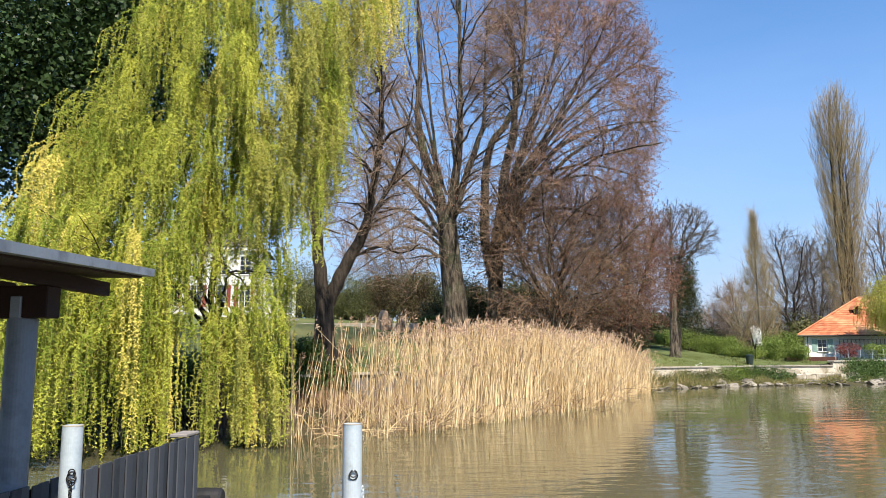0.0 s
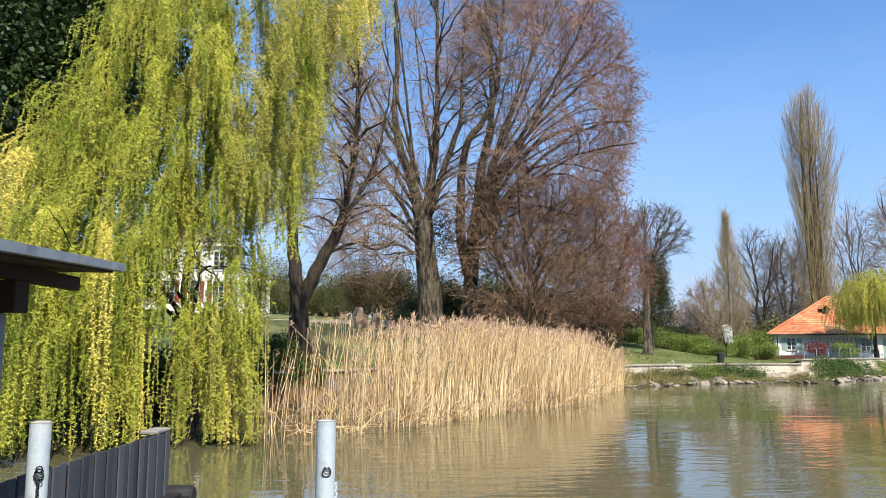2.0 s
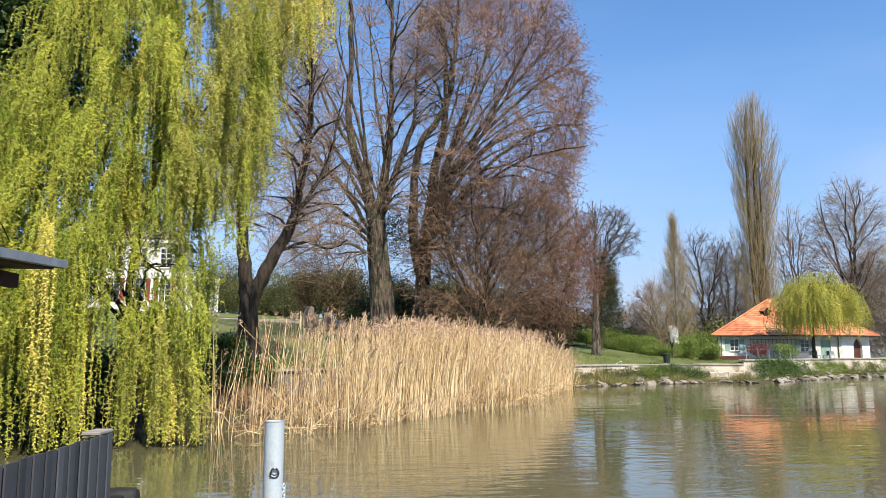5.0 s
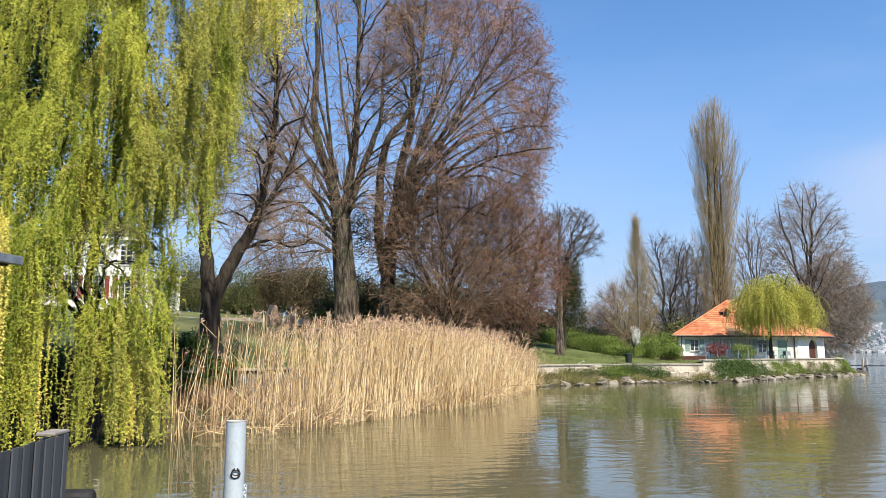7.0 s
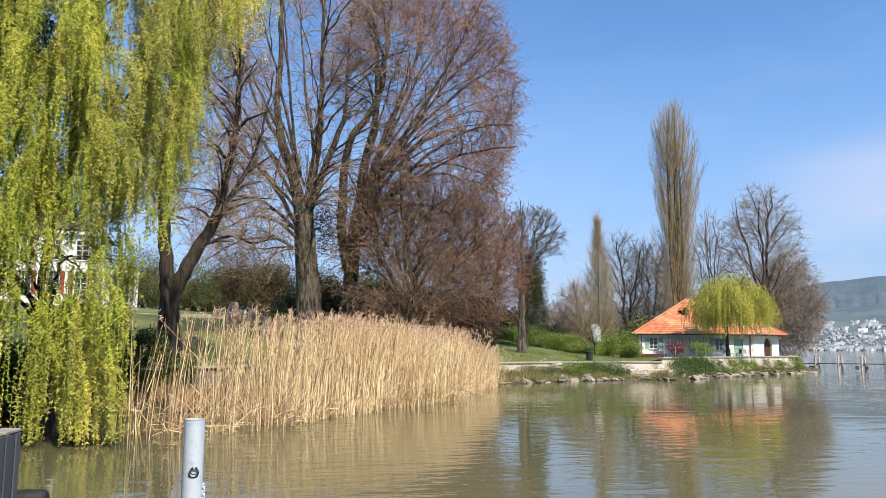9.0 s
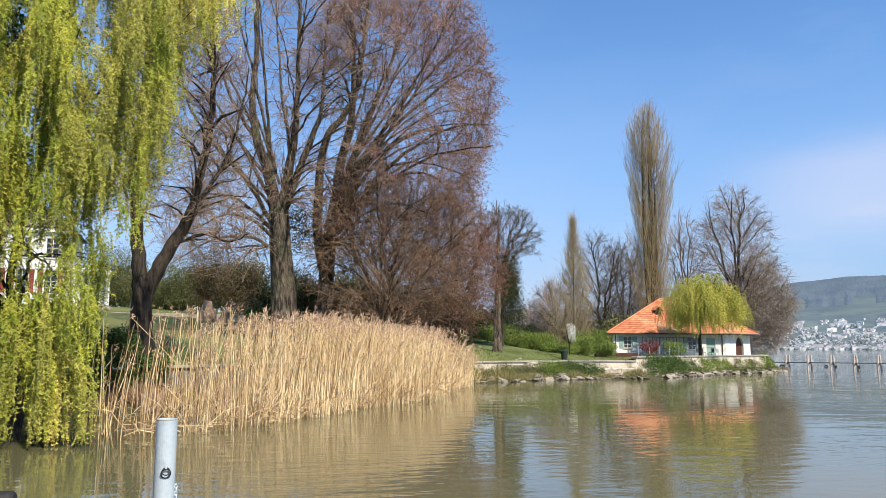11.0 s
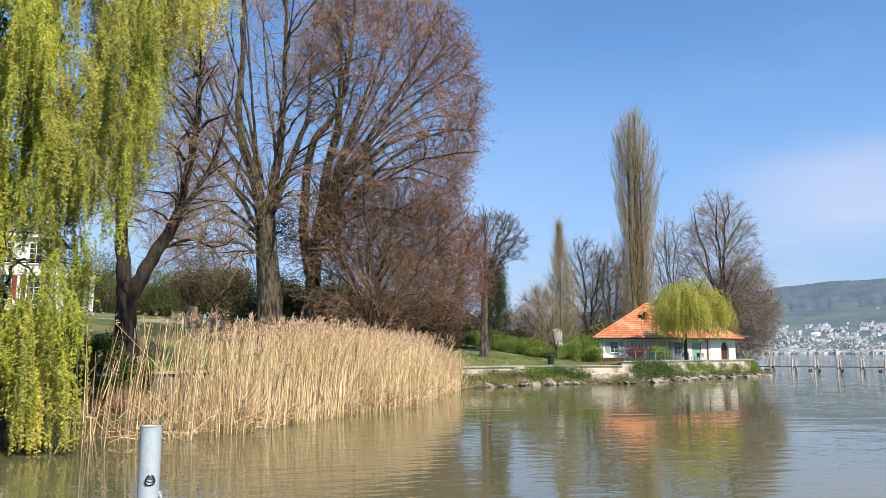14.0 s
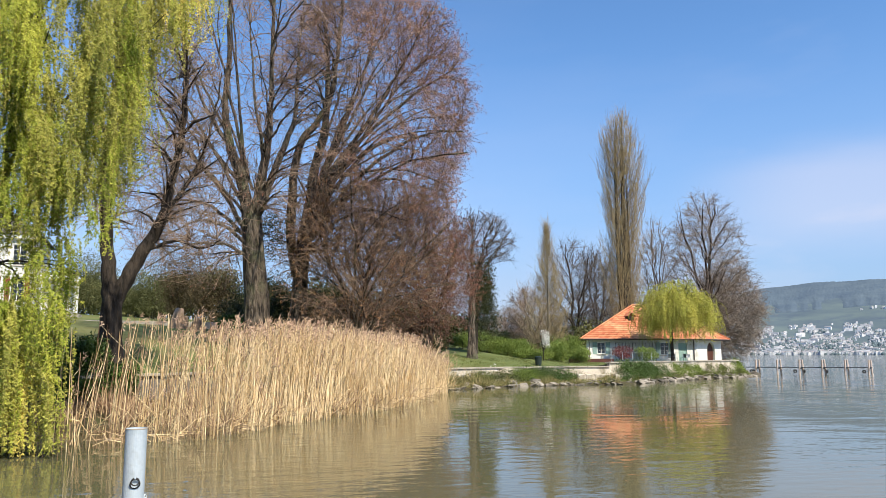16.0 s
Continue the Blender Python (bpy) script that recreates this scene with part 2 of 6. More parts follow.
M_HEDGE = surface("hedge_leaf", (0.08, 0.135, 0.02), (0.28, 0.35, 0.075), 0.5, 3, rough=0.55, bump=0, thin=0.2, island=0.5)
M_IVY = surface("ivy_leaf", (0.03, 0.06, 0.012), (0.11, 0.18, 0.04), 0.6, 4, rough=0.5, bump=0, thin=0.15, island=0.5)
M_SHRUB_DARK = surface("dull_shrub_leaf", (0.020, 0.032, 0.010), (0.082, 0.085, 0.032), 0.4, 3, rough=0.6, bump=0, thin=0.1, island=0.7)
M_SHRUB_BROWN = surface("brown_conifer_leaf", (0.045, 0.034, 0.018), (0.15, 0.115, 0.055), 0.4, 3, rough=0.7, bump=0, thin=0.1, island=0.6)
M_OLIVE = surface("olive_shrub_leaf", (0.06, 0.075, 0.025), (0.19, 0.19, 0.075), 0.4, 3, rough=0.6, bump=0, thin=0.15, island=0.6)
M_RED_LEAF = surface("red_leaf", (0.12, 0.03, 0.03), (0.30, 0.085, 0.07), 0.8, 4, rough=0.6, bump=0, thin=0.2, island=0.5)
M_BLOSSOM = surface("white_blossom", (0.70, 0.69, 0.64), (0.88, 0.87, 0.84), 0.8, 4, rough=0.7, bump=0, thin=0.3, island=0.3)
M_GRASS = surface("lawn", (0.055, 0.08, 0.022), (0.165, 0.19, 0.07), 0.25, 9, rough=0.9, bump=0.5, spec=0.15, depth=0.05, stain=(0.16, 0.15, 0.06), stain_scale=0.12)
M_BANK = surface("bank_earth", (0.035, 0.030, 0.018), (0.10, 0.085, 0.048), 0.7, 8, rough=0.95, bump=0.6, spec=0.1, depth=0.06, stain=(0.05, 0.06, 0.02), stain_scale=0.8)
M_GRASS_BLADE = surface("grass_blade", (0.07, 0.10, 0.022), (0.25, 0.26, 0.085), 0.4, 4, rough=0.7, bump=0, thin=0.25, island=0.6)
M_DRY_GRASS = surface("dry_grass", (0.25, 0.21, 0.09), (0.45, 0.38, 0.18), 0.4, 4, rough=0.8, bump=0, thin=0.2, island=0.5)
M_STONE = surface("shore_stone", (0.055, 0.048, 0.038), (0.42, 0.375, 0.31), 2.2, 14, rough=0.85, bump=0.6, depth=0.05, piece=0.8, stain=(0.07, 0.065, 0.045), stain_scale=1.2)
M_PLASTER_OLD = surface("old_plaster", (0.42, 0.37, 0.30), (0.66, 0.60, 0.50), 0.5, 7, rough=0.9, bump=0.4, stain=(0.22, 0.19, 0.13), stain_scale=0.55)
# Wall behind the reeds: the willow's shade is put into its darker tones.
M_WALL_SHADED = surface("shaded_stone_wall", (0.11, 0.095, 0.08), (0.25, 0.215, 0.18), 0.6, 8, rough=0.9, bump=0.5, stain=(0.10, 0.10, 0.06), stain_scale=0.6)
M_COPING = surface("coping_stone", (0.26, 0.235, 0.19), (0.47, 0.43, 0.36), 0.8, 9, rough=0.85, bump=0.4, piece=0.3)
M_PLASTER = surface("white_plaster", (0.62, 0.62, 0.59), (0.80, 0.80, 0.77), 0.4, 6, rough=0.9, bump=0.15, stain=(0.52, 0.51, 0.47), stain_scale=0.4)
M_TILE = surface("clay_tile", (0.34, 0.105, 0.055), (0.57, 0.235, 0.12), 0.35, 5, rough=0.85, bump=0.4, island=0.8, stain=(0.50, 0.34, 0.18), stain_scale=0.28, spec=0.15)
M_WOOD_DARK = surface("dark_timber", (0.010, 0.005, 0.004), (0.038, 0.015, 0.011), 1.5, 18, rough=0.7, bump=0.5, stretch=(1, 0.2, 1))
M_WOOD_GREY = surface("weathered_board", (0.022, 0.027, 0.035), (0.088, 0.099, 0.119), 1.2, 26, rough=0.85, bump=0.6, stretch=(1, 1, 0.12), piece=0.7, stain=(0.06, 0.064, 0.07), stain_scale=1.5)
M_CAP = surface("bleached_timber", (0.16, 0.15, 0.14), (0.34, 0.31, 0.28), 1.5, 18, rough=0.9, bump=0.6)
M_WOOD_PILE = surface("jetty_pile_wood", (0.46, 0.37, 0.31), (0.68, 0.56, 0.48), 0.8, 9, rough=0.85, bump=0.3, piece=0.4)
M_STEEL = surface("galvanised_steel", (0.34, 0.41, 0.47), (0.60, 0.67, 0.72), 4.0, 30, rough=0.45, bump=0.15, spec=0.5, metal=0.15, stain=(0.38, 0.43, 0.47), stain_scale=4.0)
M_STEEL_BLUE = surface("blue_grey_steel", (0.17, 0.20, 0.24), (0.27, 0.31, 0.36), 1.6, 24, rough=0.5, bump=0.1, spec=0.5, stain=(0.12, 0.14, 0.17), stain_scale=2.0)
# Same blue-grey steel, darkened for the roof's shade on the post.
M_STEEL_SHADED = surface("shaded_blue_steel", (0.11, 0.135, 0.17), (0.18, 0.215, 0.26), 1.6, 24, rough=0.5, bump=0.1, spec=0.5, stain=(0.09, 0.11, 0.14), stain_scale=2.0)
M_IRON = surface("black_iron", (0.012, 0.012, 0.013), (0.04, 0.038, 0.036), 4, 40, rough=0.5, bump=0.2, metal=0.5)
M_RUBBER = surface("black_rubber", (0.010, 0.010, 0.011), (0.03, 0.03, 0.032), 4, 30, rough=0.6, bump=0.2)
M_SHUTTER_GREEN = surface("pale_green_shutter", (0.20, 0.33, 0.30), (0.32, 0.45, 0.41), 1, 12, rough=0.6, bump=0.2)
M_SHUTTER_RED = surface("red_shutter", (0.16, 0.03, 0.022), (0.28, 0.06, 0.04), 1, 12, rough=0.6, bump=0.2)
M_BROWN_DARKENED = surface("darkened_brown_wood", (0.045, 0.016, 0.011), (0.10, 0.036, 0.024), 1, 12, rough=0.6, bump=0.3, stretch=(1, 1, 0.2))
M_FRAME_WHITE = surface("white_frame", (0.66, 0.66, 0.64), (0.8, 0.8, 0.78), 2, 20, rough=0.5, bump=0)
M_GLASS = glass_dark("window_glass")
M_GUTTER = surface("dark_gutter", (0.05, 0.04, 0.038), (0.12, 0.09, 0.08), 2, 12, rough=0.5, bump=0)
M_SLATE = surface("slate_roof", (0.10, 0.09, 0.085), (0.20, 0.18, 0.165), 0.6, 8, rough=0.8, bump=0.3)
M_BIN = surface("dark_green_plastic", (0.012, 0.022, 0.018), (0.03, 0.045, 0.038), 3, 20, rough=0.55, bump=0.1)
# Aerial haze is mixed into these far colours as a bluish, paler tone.
M_HILL_FOREST = surface("hazed_forest", (0.07, 0.10, 0.14), (0.115, 0.152, 0.18), 0.009, 0.06, rough=1, bump=0, spec=0)
M_HILL_FIELD = surface("hazed_meadow", (0.082, 0.112, 0.142), (0.128, 0.168, 0.165), 0.006, 0.03, rough=1, bump=0, spec=0, stretch=(0.6, 0.6, 5), gain=2.2, stain=(0.078, 0.106, 0.142), stain_scale=0.006)
M_FAR_WALL = surface("hazed_plaster", (0.34, 0.37, 0.41), (0.84, 0.84, 0.83), 0.05, 1, rough=1, bump=0, spec=0, island=0.8)
M_FAR_TREE = surface("hazed_trees", (0.10, 0.135, 0.155), (0.13, 0.17, 0.175), 0.02, 1, rough=1, bump=0, spec=0, island=0.8)
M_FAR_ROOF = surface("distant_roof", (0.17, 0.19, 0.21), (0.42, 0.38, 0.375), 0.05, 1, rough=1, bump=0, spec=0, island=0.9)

# ---- mesh helpers ----
rng = np.random.default_rng(7)


def raw_mesh(name, verts, faces):
    """A mesh from arrays; all faces have the same number of corners."""
    verts, faces = np.asarray(verts, np.float32), np.asarray(faces, np.int32)
    k = faces.shape[1]
    me = bpy.data.meshes.new(name)
    me.vertices.add(len(verts))
    me.vertices.foreach_set("co", verts.ravel())
    me.loops.add(faces.size)
    me.loops.foreach_set("vertex_index", faces.ravel())
    me.polygons.add(len(faces))
    me.polygons.foreach_set("loop_start", np.arange(0, faces.size, k, dtype=np.int32))
    me.update(calc_edges=True)
    return me


def part(name, geo, material, parent=None, label="", smooth=False, flat=False):
    """Links a bmesh, a mesh or (verts, faces) as one object, under its thing if one is given."""
    if isinstance(geo, bmesh.types.BMesh):
        me = bpy.data.meshes.new(name)
        geo.to_mesh(me)
        geo.free()
    elif isinstance(geo, tuple):
        me = raw_mesh(name, *geo)
    else:
        me = geo
    if not me.materials:
        me.materials.append(material)
    if flat:
        me.polygons.foreach_set("use_smooth", [False] * len(me.polygons))
    if smooth:
        me.polygons.foreach_set("use_smooth", [True] * len(me.polygons))
    ob = new(name, me)
    if parent is not None:
        ob.parent = parent
    if label:
        tagged(ob, label)
    return ob


def thing(name, label, category, at=(0, 0, 0), group="", kind="", turn=0.0):
    ob = new(name)
    ob.empty_display_size = 0.2
    ob.matrix_world = pose(*at, 0, 0, turn)
    return tagged(ob, label, category, group, kind)


def join(*pieces):
    vs, fs, o = [], [], 0
    for v, f in pieces:
        vs.append(np.asarray(v, float))
        fs.append(np.asarray(f) + o)
        o += len(v)
    return np.concatenate(vs), np.concatenate(fs)


def sticks(p0, p1, r0, r1, n=3):
    """Tapered prisms from p0 to p1, all at once."""
    p0, p1 = np.asarray(p0, float), np.asarray(p1, float)
    r0, r1 = np.broadcast_to(r0, len(p0)), np.broadcast_to(r1, len(p0))
    d = p1 - p0
    d /= np.linalg.norm(d, axis=1, keepdims=True) + 1e-9
    ref = np.where(np.abs(d[:, 2:3]) < 0.9, np.array([[0, 0, 1.0]]), np.array([[1.0, 0, 0]]))
    u = np.cross(d, ref)
    u /= np.linalg.norm(u, axis=1, keepdims=True) + 1e-9
    w = np.cross(d, u)
    a = np.arange(n) * 2 * np.pi / n
    ring = u[:, None] * np.cos(a)[None, :, None] + w[:, None] * np.sin(a)[None, :, None]
    v = np.concatenate([p0[:, None] + ring * r0[:, None, None], p1[:, None] + ring * r1[:, None, None]], 1)
    k = np.arange(n)
    f = np.stack([k, (k + 1) % n, n + (k + 1) % n, n + k], 1)
    faces = (np.arange(len(p0)) * 2 * n)[:, None, None] + f[None]
    return v.reshape(-1, 3), faces.reshape(-1, 4)


def tube(path, radii, n=8, fluted=0.0):
    """One smooth tapered tube along a path, fluted like an old bole if wanted."""
    path = np.asarray(path, float)
    t = np.gradient(path, axis=0)
    t /= np.linalg.norm(t, axis=1, keepdims=True) + 1e-9
    ref = np.array([1.0, 0, 0]) if abs(t[0, 0]) < 0.8 else np.array([0, 1.0, 0])
    a = np.arange(n) * 2 * np.pi / n
    vs = []
    u = np.cross(t[0], ref)
    for i in range(len(path)):
        u = u - t[i] * (u @ t[i])
        u /= np.linalg.norm(u) + 1e-9
        w = np.cross(t[i], u)
        flute = 1 + fluted * (np.sin(a * 4 + i * 0.35) + 0.7 * np.sin(a * 7 - i * 0.6 + 1.0))[:, None]
        vs.append(path[i] + radii[i] * flute * (np.cos(a)[:, None] * u + np.sin(a)[:, None] * w))
    k = np.arange(n)
    fs = [np.stack([i * n + k, i * n + (k + 1) % n, (i + 1) * n + (k + 1) % n, (i + 1) * n + k], 1) for i in range(len(path) - 1)]
    return np.concatenate(vs), np.concatenate(fs)


def leaves(c, length, width, dirs=None, droop=0.0, corners=4, face=None):
    """Small leaves of three or four corners at the places c, along dirs or any way."""
    n = len(c)
    d = rng.normal(size=(n, 3)) if dirs is None else np.asarray(dirs, float) + rng.normal(size=(n, 3)) * 0.45
    d[:, 2] -= droop
    d /= np.linalg.norm(d, axis=1, keepdims=True) + 1e-9
    s = np.cross(d, rng.normal(size=(n, 3)) if face is None else face + rng.normal(size=(n, 3)) * 0.42)
    s /= np.linalg.norm(s, axis=1, keepdims=True) + 1e-9
    ln = (length * rng.uniform(0.6, 1.3, n))[:, None]
    wd = (width * rng.uniform(0.6, 1.3, n))[:, None]
    if corners == 3:
        v = np.stack([c + s * wd * 0.5, c + d * ln, c - s * wd * 0.5], 1)
        return v.reshape(-1, 3), np.arange(3 * n).reshape(n, 3)
    v = np.stack([c, c + d * ln * 0.45 + s * wd * 0.5, c + d * ln, c + d * ln * 0.45 - s * wd * 0.5], 1)
    return v.reshape(-1, 3), np.arange(4 * n).reshape(n, 4)


def box(bm, x0, x1, y0, y1, z0, z1, bevel=0.0):
    vs = [bm.verts.new(p) for p in ((x0, y0, z0), (x1, y0, z0), (x1, y1, z0), (x0, y1, z0), (x0, y0, z1), (x1, y0, z1), (x1, y1, z1), (x0, y1, z1))]
    fs = [bm.faces.new([vs[i] for i in q]) for q in ((3, 2, 1, 0), (4, 5, 6, 7), (0, 1, 5, 4), (1, 2, 6, 5), (2, 3, 7, 6), (3, 0, 4, 7))]
    if bevel:
        es = list({e for f in fs for e in f.edges})
        bmesh.ops.bevel(bm, geom=es, offset=bevel, segments=1, affect="EDGES")
    return bm


def boxed(x0, x1, y0, y1, z0, z1, bevel=0.0):
    return box(bmesh.new(), x0, x1, y0, y1, z0, z1, bevel)


def lathe(profile, n=20, cap=True):
    """A turned body from (radius, height) pairs."""
    bm = bmesh.new()
    rings = [[bm.verts.new((r * math.cos(2 * math.pi * i / n), r * math.sin(2 * math.pi * i / n), z)) for i in range(n)] for r, z in profile]
    for a, b in zip(rings, rings[1:]):
        for i in range(n):
            bm.faces.new((a[i], a[(i + 1) % n], b[(i + 1) % n], b[i]))
    if cap:
        bm.faces.new(rings[-1])
        bm.faces.new(rings[0][::-1])
    return bm


def torus(r, s, n=16, k=6):
    bm = bmesh.new()
    vs = [[bm.verts.new(((r + s * math.cos(b)) * math.cos(a), s * math.sin(b), (r + s * math.cos(b)) * math.sin(a)))
           for b in (2 * math.pi * j / k for j in range(k))] for a in (2 * math.pi * i / n for i in range(n))]
    for i in range(n):
        for j in range(k):
            bm.faces.new((vs[i][j], vs[(i + 1) % n][j], vs[(i + 1) % n][(j + 1) % k], vs[i][(j + 1) % k]))
    return bm


def polar(az, dist, z=0.0):
    a = radians(az)
    return np.array([dist * math.sin(a), dist * math.cos(a), z])


# ---- the lie of the land ----
WALL_LINE = np.array([(-90, 26), (-30, 33), (-7, 37), (-0.5, 46), (16, 63.5), (24, 68), (29.5, 69.6), (35.5, 69.8), (45, 76.5), (53.4, 82.8), (62.5, 87), (67.5, 95), (69, 125), (50, 220), (-40, 420)], float)


def off_wall(x, y):
    """Metres behind the shore wall (positive on land)."""
    x, y = np.atleast_1d(np.asarray(x, float)), np.atleast_1d(np.asarray(y, float))
    best, sign = np.full(x.shape, 1e9), np.ones(x.shape)
    for (ax, ay), (bx, by) in zip(WALL_LINE[:-1], WALL_LINE[1:]):
        dx, dy = bx - ax, by - ay
        k = np.clip(((x - ax) * dx + (y - ay) * dy) / (dx * dx + dy * dy), 0, 1)
        d = np.hypot(x - ax - k * dx, y - ay - k * dy)
        s = np.sign(dx * (y - ay) - dy * (x - ax))
        hit = d < best
        best, sign = np.where(hit, d, best), np.where(hit, s, sign)
    return best * sign


def ground(x, y, edge=0.1):
    """The height of the land: lake bed, bank in front of the wall, lawn rising to the villa from the edge on."""
    x, y = np.atleast_1d(np.asarray(x, float)), np.atleast_1d(np.asarray(y, float))
    d = off_wall(x, y)
    k = np.clip((x - 4) / 18, 0, 1)
    steep = 0.088 - 0.084 * np.clip((x - 25) / 8, 0, 1)
    land = 1.62 + 0.38 * np.clip((x - 33) / 4, 0, 1) + 0.2 * np.clip((2 - x) / 8, 0, 1) + steep * np.clip(d, 0, 45) + 1.7 * (1 - k) * (1 - np.exp(-np.clip(d, 0, 60) / 7))
    land += 0.55 * (1 - np.exp(-np.clip(d, 0, 60) / 3.0)) * np.clip((x - 14) / 6, 0, 1) * np.clip((37 - x) / 5, 0, 1)
    water = np.maximum(-1.6, 0.6 + 0.26 * d)
    return np.where(d > edge, land, water)


def wall_point(s):
    """A place s metres along the shore wall, and the way along it."""
    seg = np.hypot(*(WALL_LINE[1:] - WALL_LINE[:-1]).T)
    for i, q in enumerate(seg):
        if s <= q:
            way = (WALL_LINE[i + 1] - WALL_LINE[i]) / q
            return WALL_LINE[i] + way * s, way
        s -= q
    return WALL_LINE[-1], way


def land_sheet():
    xs = np.concatenate([np.linspace(-400, -60, 18)[:-1], np.linspace(-60, 90, 126), np.linspace(90, 400, 16)[1:]])
    ys = np.concatenate([np.linspace(-60, 20, 9)[:-1], np.linspace(20, 130, 93), np.linspace(130, 480, 20)[1:]])
    gx, gy = np.meshgrid(xs, ys)
    z = ground(gx.ravel(), gy.ravel(), 1.3)
    v = np.stack([gx.ravel(), gy.ravel(), z], 1)
    i = np.arange(len(xs) - 1)[None] + (np.arange(len(ys) - 1) * len(xs))[:, None]
    i = i.ravel()
    f = np.stack([i, i + 1, i + len(xs) + 1, i + len(xs)], 1)
    strip = []
    runs = np.arange(0, np.hypot(*(WALL_LINE[1:] - WALL_LINE[:-1]).T).sum() - 1, 1.0)
    for run in runs:
        p, way = wall_point(run)
        back = np.array([-way[1], way[0]])
        for d in (0.36, 1.3, 3.2):
            q = p + back * d
            strip.append((q[0], q[1], float(ground(q[0], q[1])[0]) + 0.006 - 0.05 * (d > 3)))
    k = len(v) + 3 * np.arange(len(runs) - 1)
    f2 = np.concatenate([np.stack([k + a, k + 3 + a, k + 4 + a, k + 1 + a], 1) for a in (0, 1)])
    return np.concatenate([v, np.array(strip)]), np.concatenate([f, f2[:, ::-1]])


land = tagged(part("ground", land_sheet(), M_GRASS, smooth=True), "green spring lawn sloping down to the lake", "lawn", kind="structure")
land.data.materials.append(M_BANK)
mid = np.array([p.center[:2] for p in land.data.polygons])
land.data.polygons.foreach_set("material_index", (off_wall(mid[:, 0], mid[:, 1]) < 0.3).astype(np.int32))
tagged(part("water", boxed(-6000, 6000, -3000, 6000, -3.0, 0.0), M_WATER), "murky green-brown lake with small ripples", "lake", kind="structure")


# ---- shore wall ----
def wall_stretch(s0, s1, top, bottom, thick, name, label, material):
    """A stretch of retaining wall that follows the shore, with its coping stones."""
    root = thing(name, label, "wall", kind="structure")
    bm = bmesh.new()
    n = max(2, int((s1 - s0) / 2.0))
    rows = []
    for i in range(n + 1):
        p, way = wall_point(s0 + (s1 - s0) * i / n)
        out = np.array([way[1], -way[0]])
        rows.append([bm.verts.new((*q, z)) for q, z in ((p + out * 0.12, bottom), (p + out * 0.0, top), (p - out * thick, top), (p - out * thick, bottom))])
    for a, b in zip(rows, rows[1:]):
        for j in range(4):
            bm.faces.new((a[j], b[j], b[(j + 1) % 4], a[(j + 1) % 4]))
    bm.faces.new(rows[0][::-1])
    bm.faces.new(rows[-1])
    bmesh.ops.recalc_face_normals(bm, faces=bm.faces)
    part("wall_body", bm, material, root)
    m = int((s1 - s0) / 1.2)
    stone = bpy.data.meshes.new("coping_stone")
    bm = boxed(-0.597, 0.597, -0.13, thick + 0.05, 0, 0.13, 0.012)
    bm.to_mesh(stone)
    bm.free()
    stone.materials.append(M_COPING)
    for i in range(m):
        p, way = wall_point(s0 + (i + 0.5) * (s1 - s0) / m)
        ob = part("coping_stone", stone, M_COPING, root)
        ob.matrix_world = pose(p[0], p[1], top + rng.uniform(-0.008, 0.008), 0, 0, math.degrees(math.atan2(way[1], way[0])) + rng.uniform(-0.6, 0.6))
    return root


SEG = np.concatenate([[0], np.cumsum(np.hypot(*(WALL_LINE[1:] - WALL_LINE[:-1]).T))])
wall_stretch(SEG[1], SEG[4], 1.86, -0.8, 0.4, "shore_wall", "weathered shore wall with stone coping behind the reeds, toned dark as if shaded", M_WALL_SHADED)
wall_stretch(SEG[4], SEG[7], 1.62, -0.8, 0.4, "shore_wall", "stained cream plaster shore wall below the lawn", M_PLASTER_OLD)
wall_stretch(SEG[7], SEG[12] - 10, 2.0, -0.8, 0.45, "terrace_wall", "pale terrace wall along the garden of the orange-roofed house", M_PLASTER_OLD)


def rock_mesh(seed):
    r = random.Random(seed)
    bm = bmesh.new()
    bmesh.ops.create_icosphere(bm, subdivisions=2, radius=1.0)
    q = Vector((r.uniform(-9, 9), r.uniform(-9, 9), r.uniform(-9, 9)))
    cuts = [(Vector((r.gauss(0, 1), r.gauss(0, 1), r.gauss(0, 1))).normalized(), r.uniform(0.38, 0.7)) for _ in range(12)]
    for v in bm.verts:
        c = v.co.copy()
        k = 0.95 + 0.4 * noise.noise(c * 0.9 + q) + 0.15 * noise.noise(c * 2.6 + q)
        c = c * k
        for n, d in cuts:
            over = c.dot(n) - d
            if over > 0:
                c -= n * over
        v.co = Vector((c.x * 1.6, c.y * 1.05, max(-0.5, c.z * 0.85)))
    me = bpy.data.meshes.new("rock")
    bm.to_mesh(me)
    bm.free()
    me.materials.append(M_STONE)
    return me


ROCKS = [rock_mesh(i) for i in range(7)]
r = random.Random(3)
s = SEG[4] - 6.0
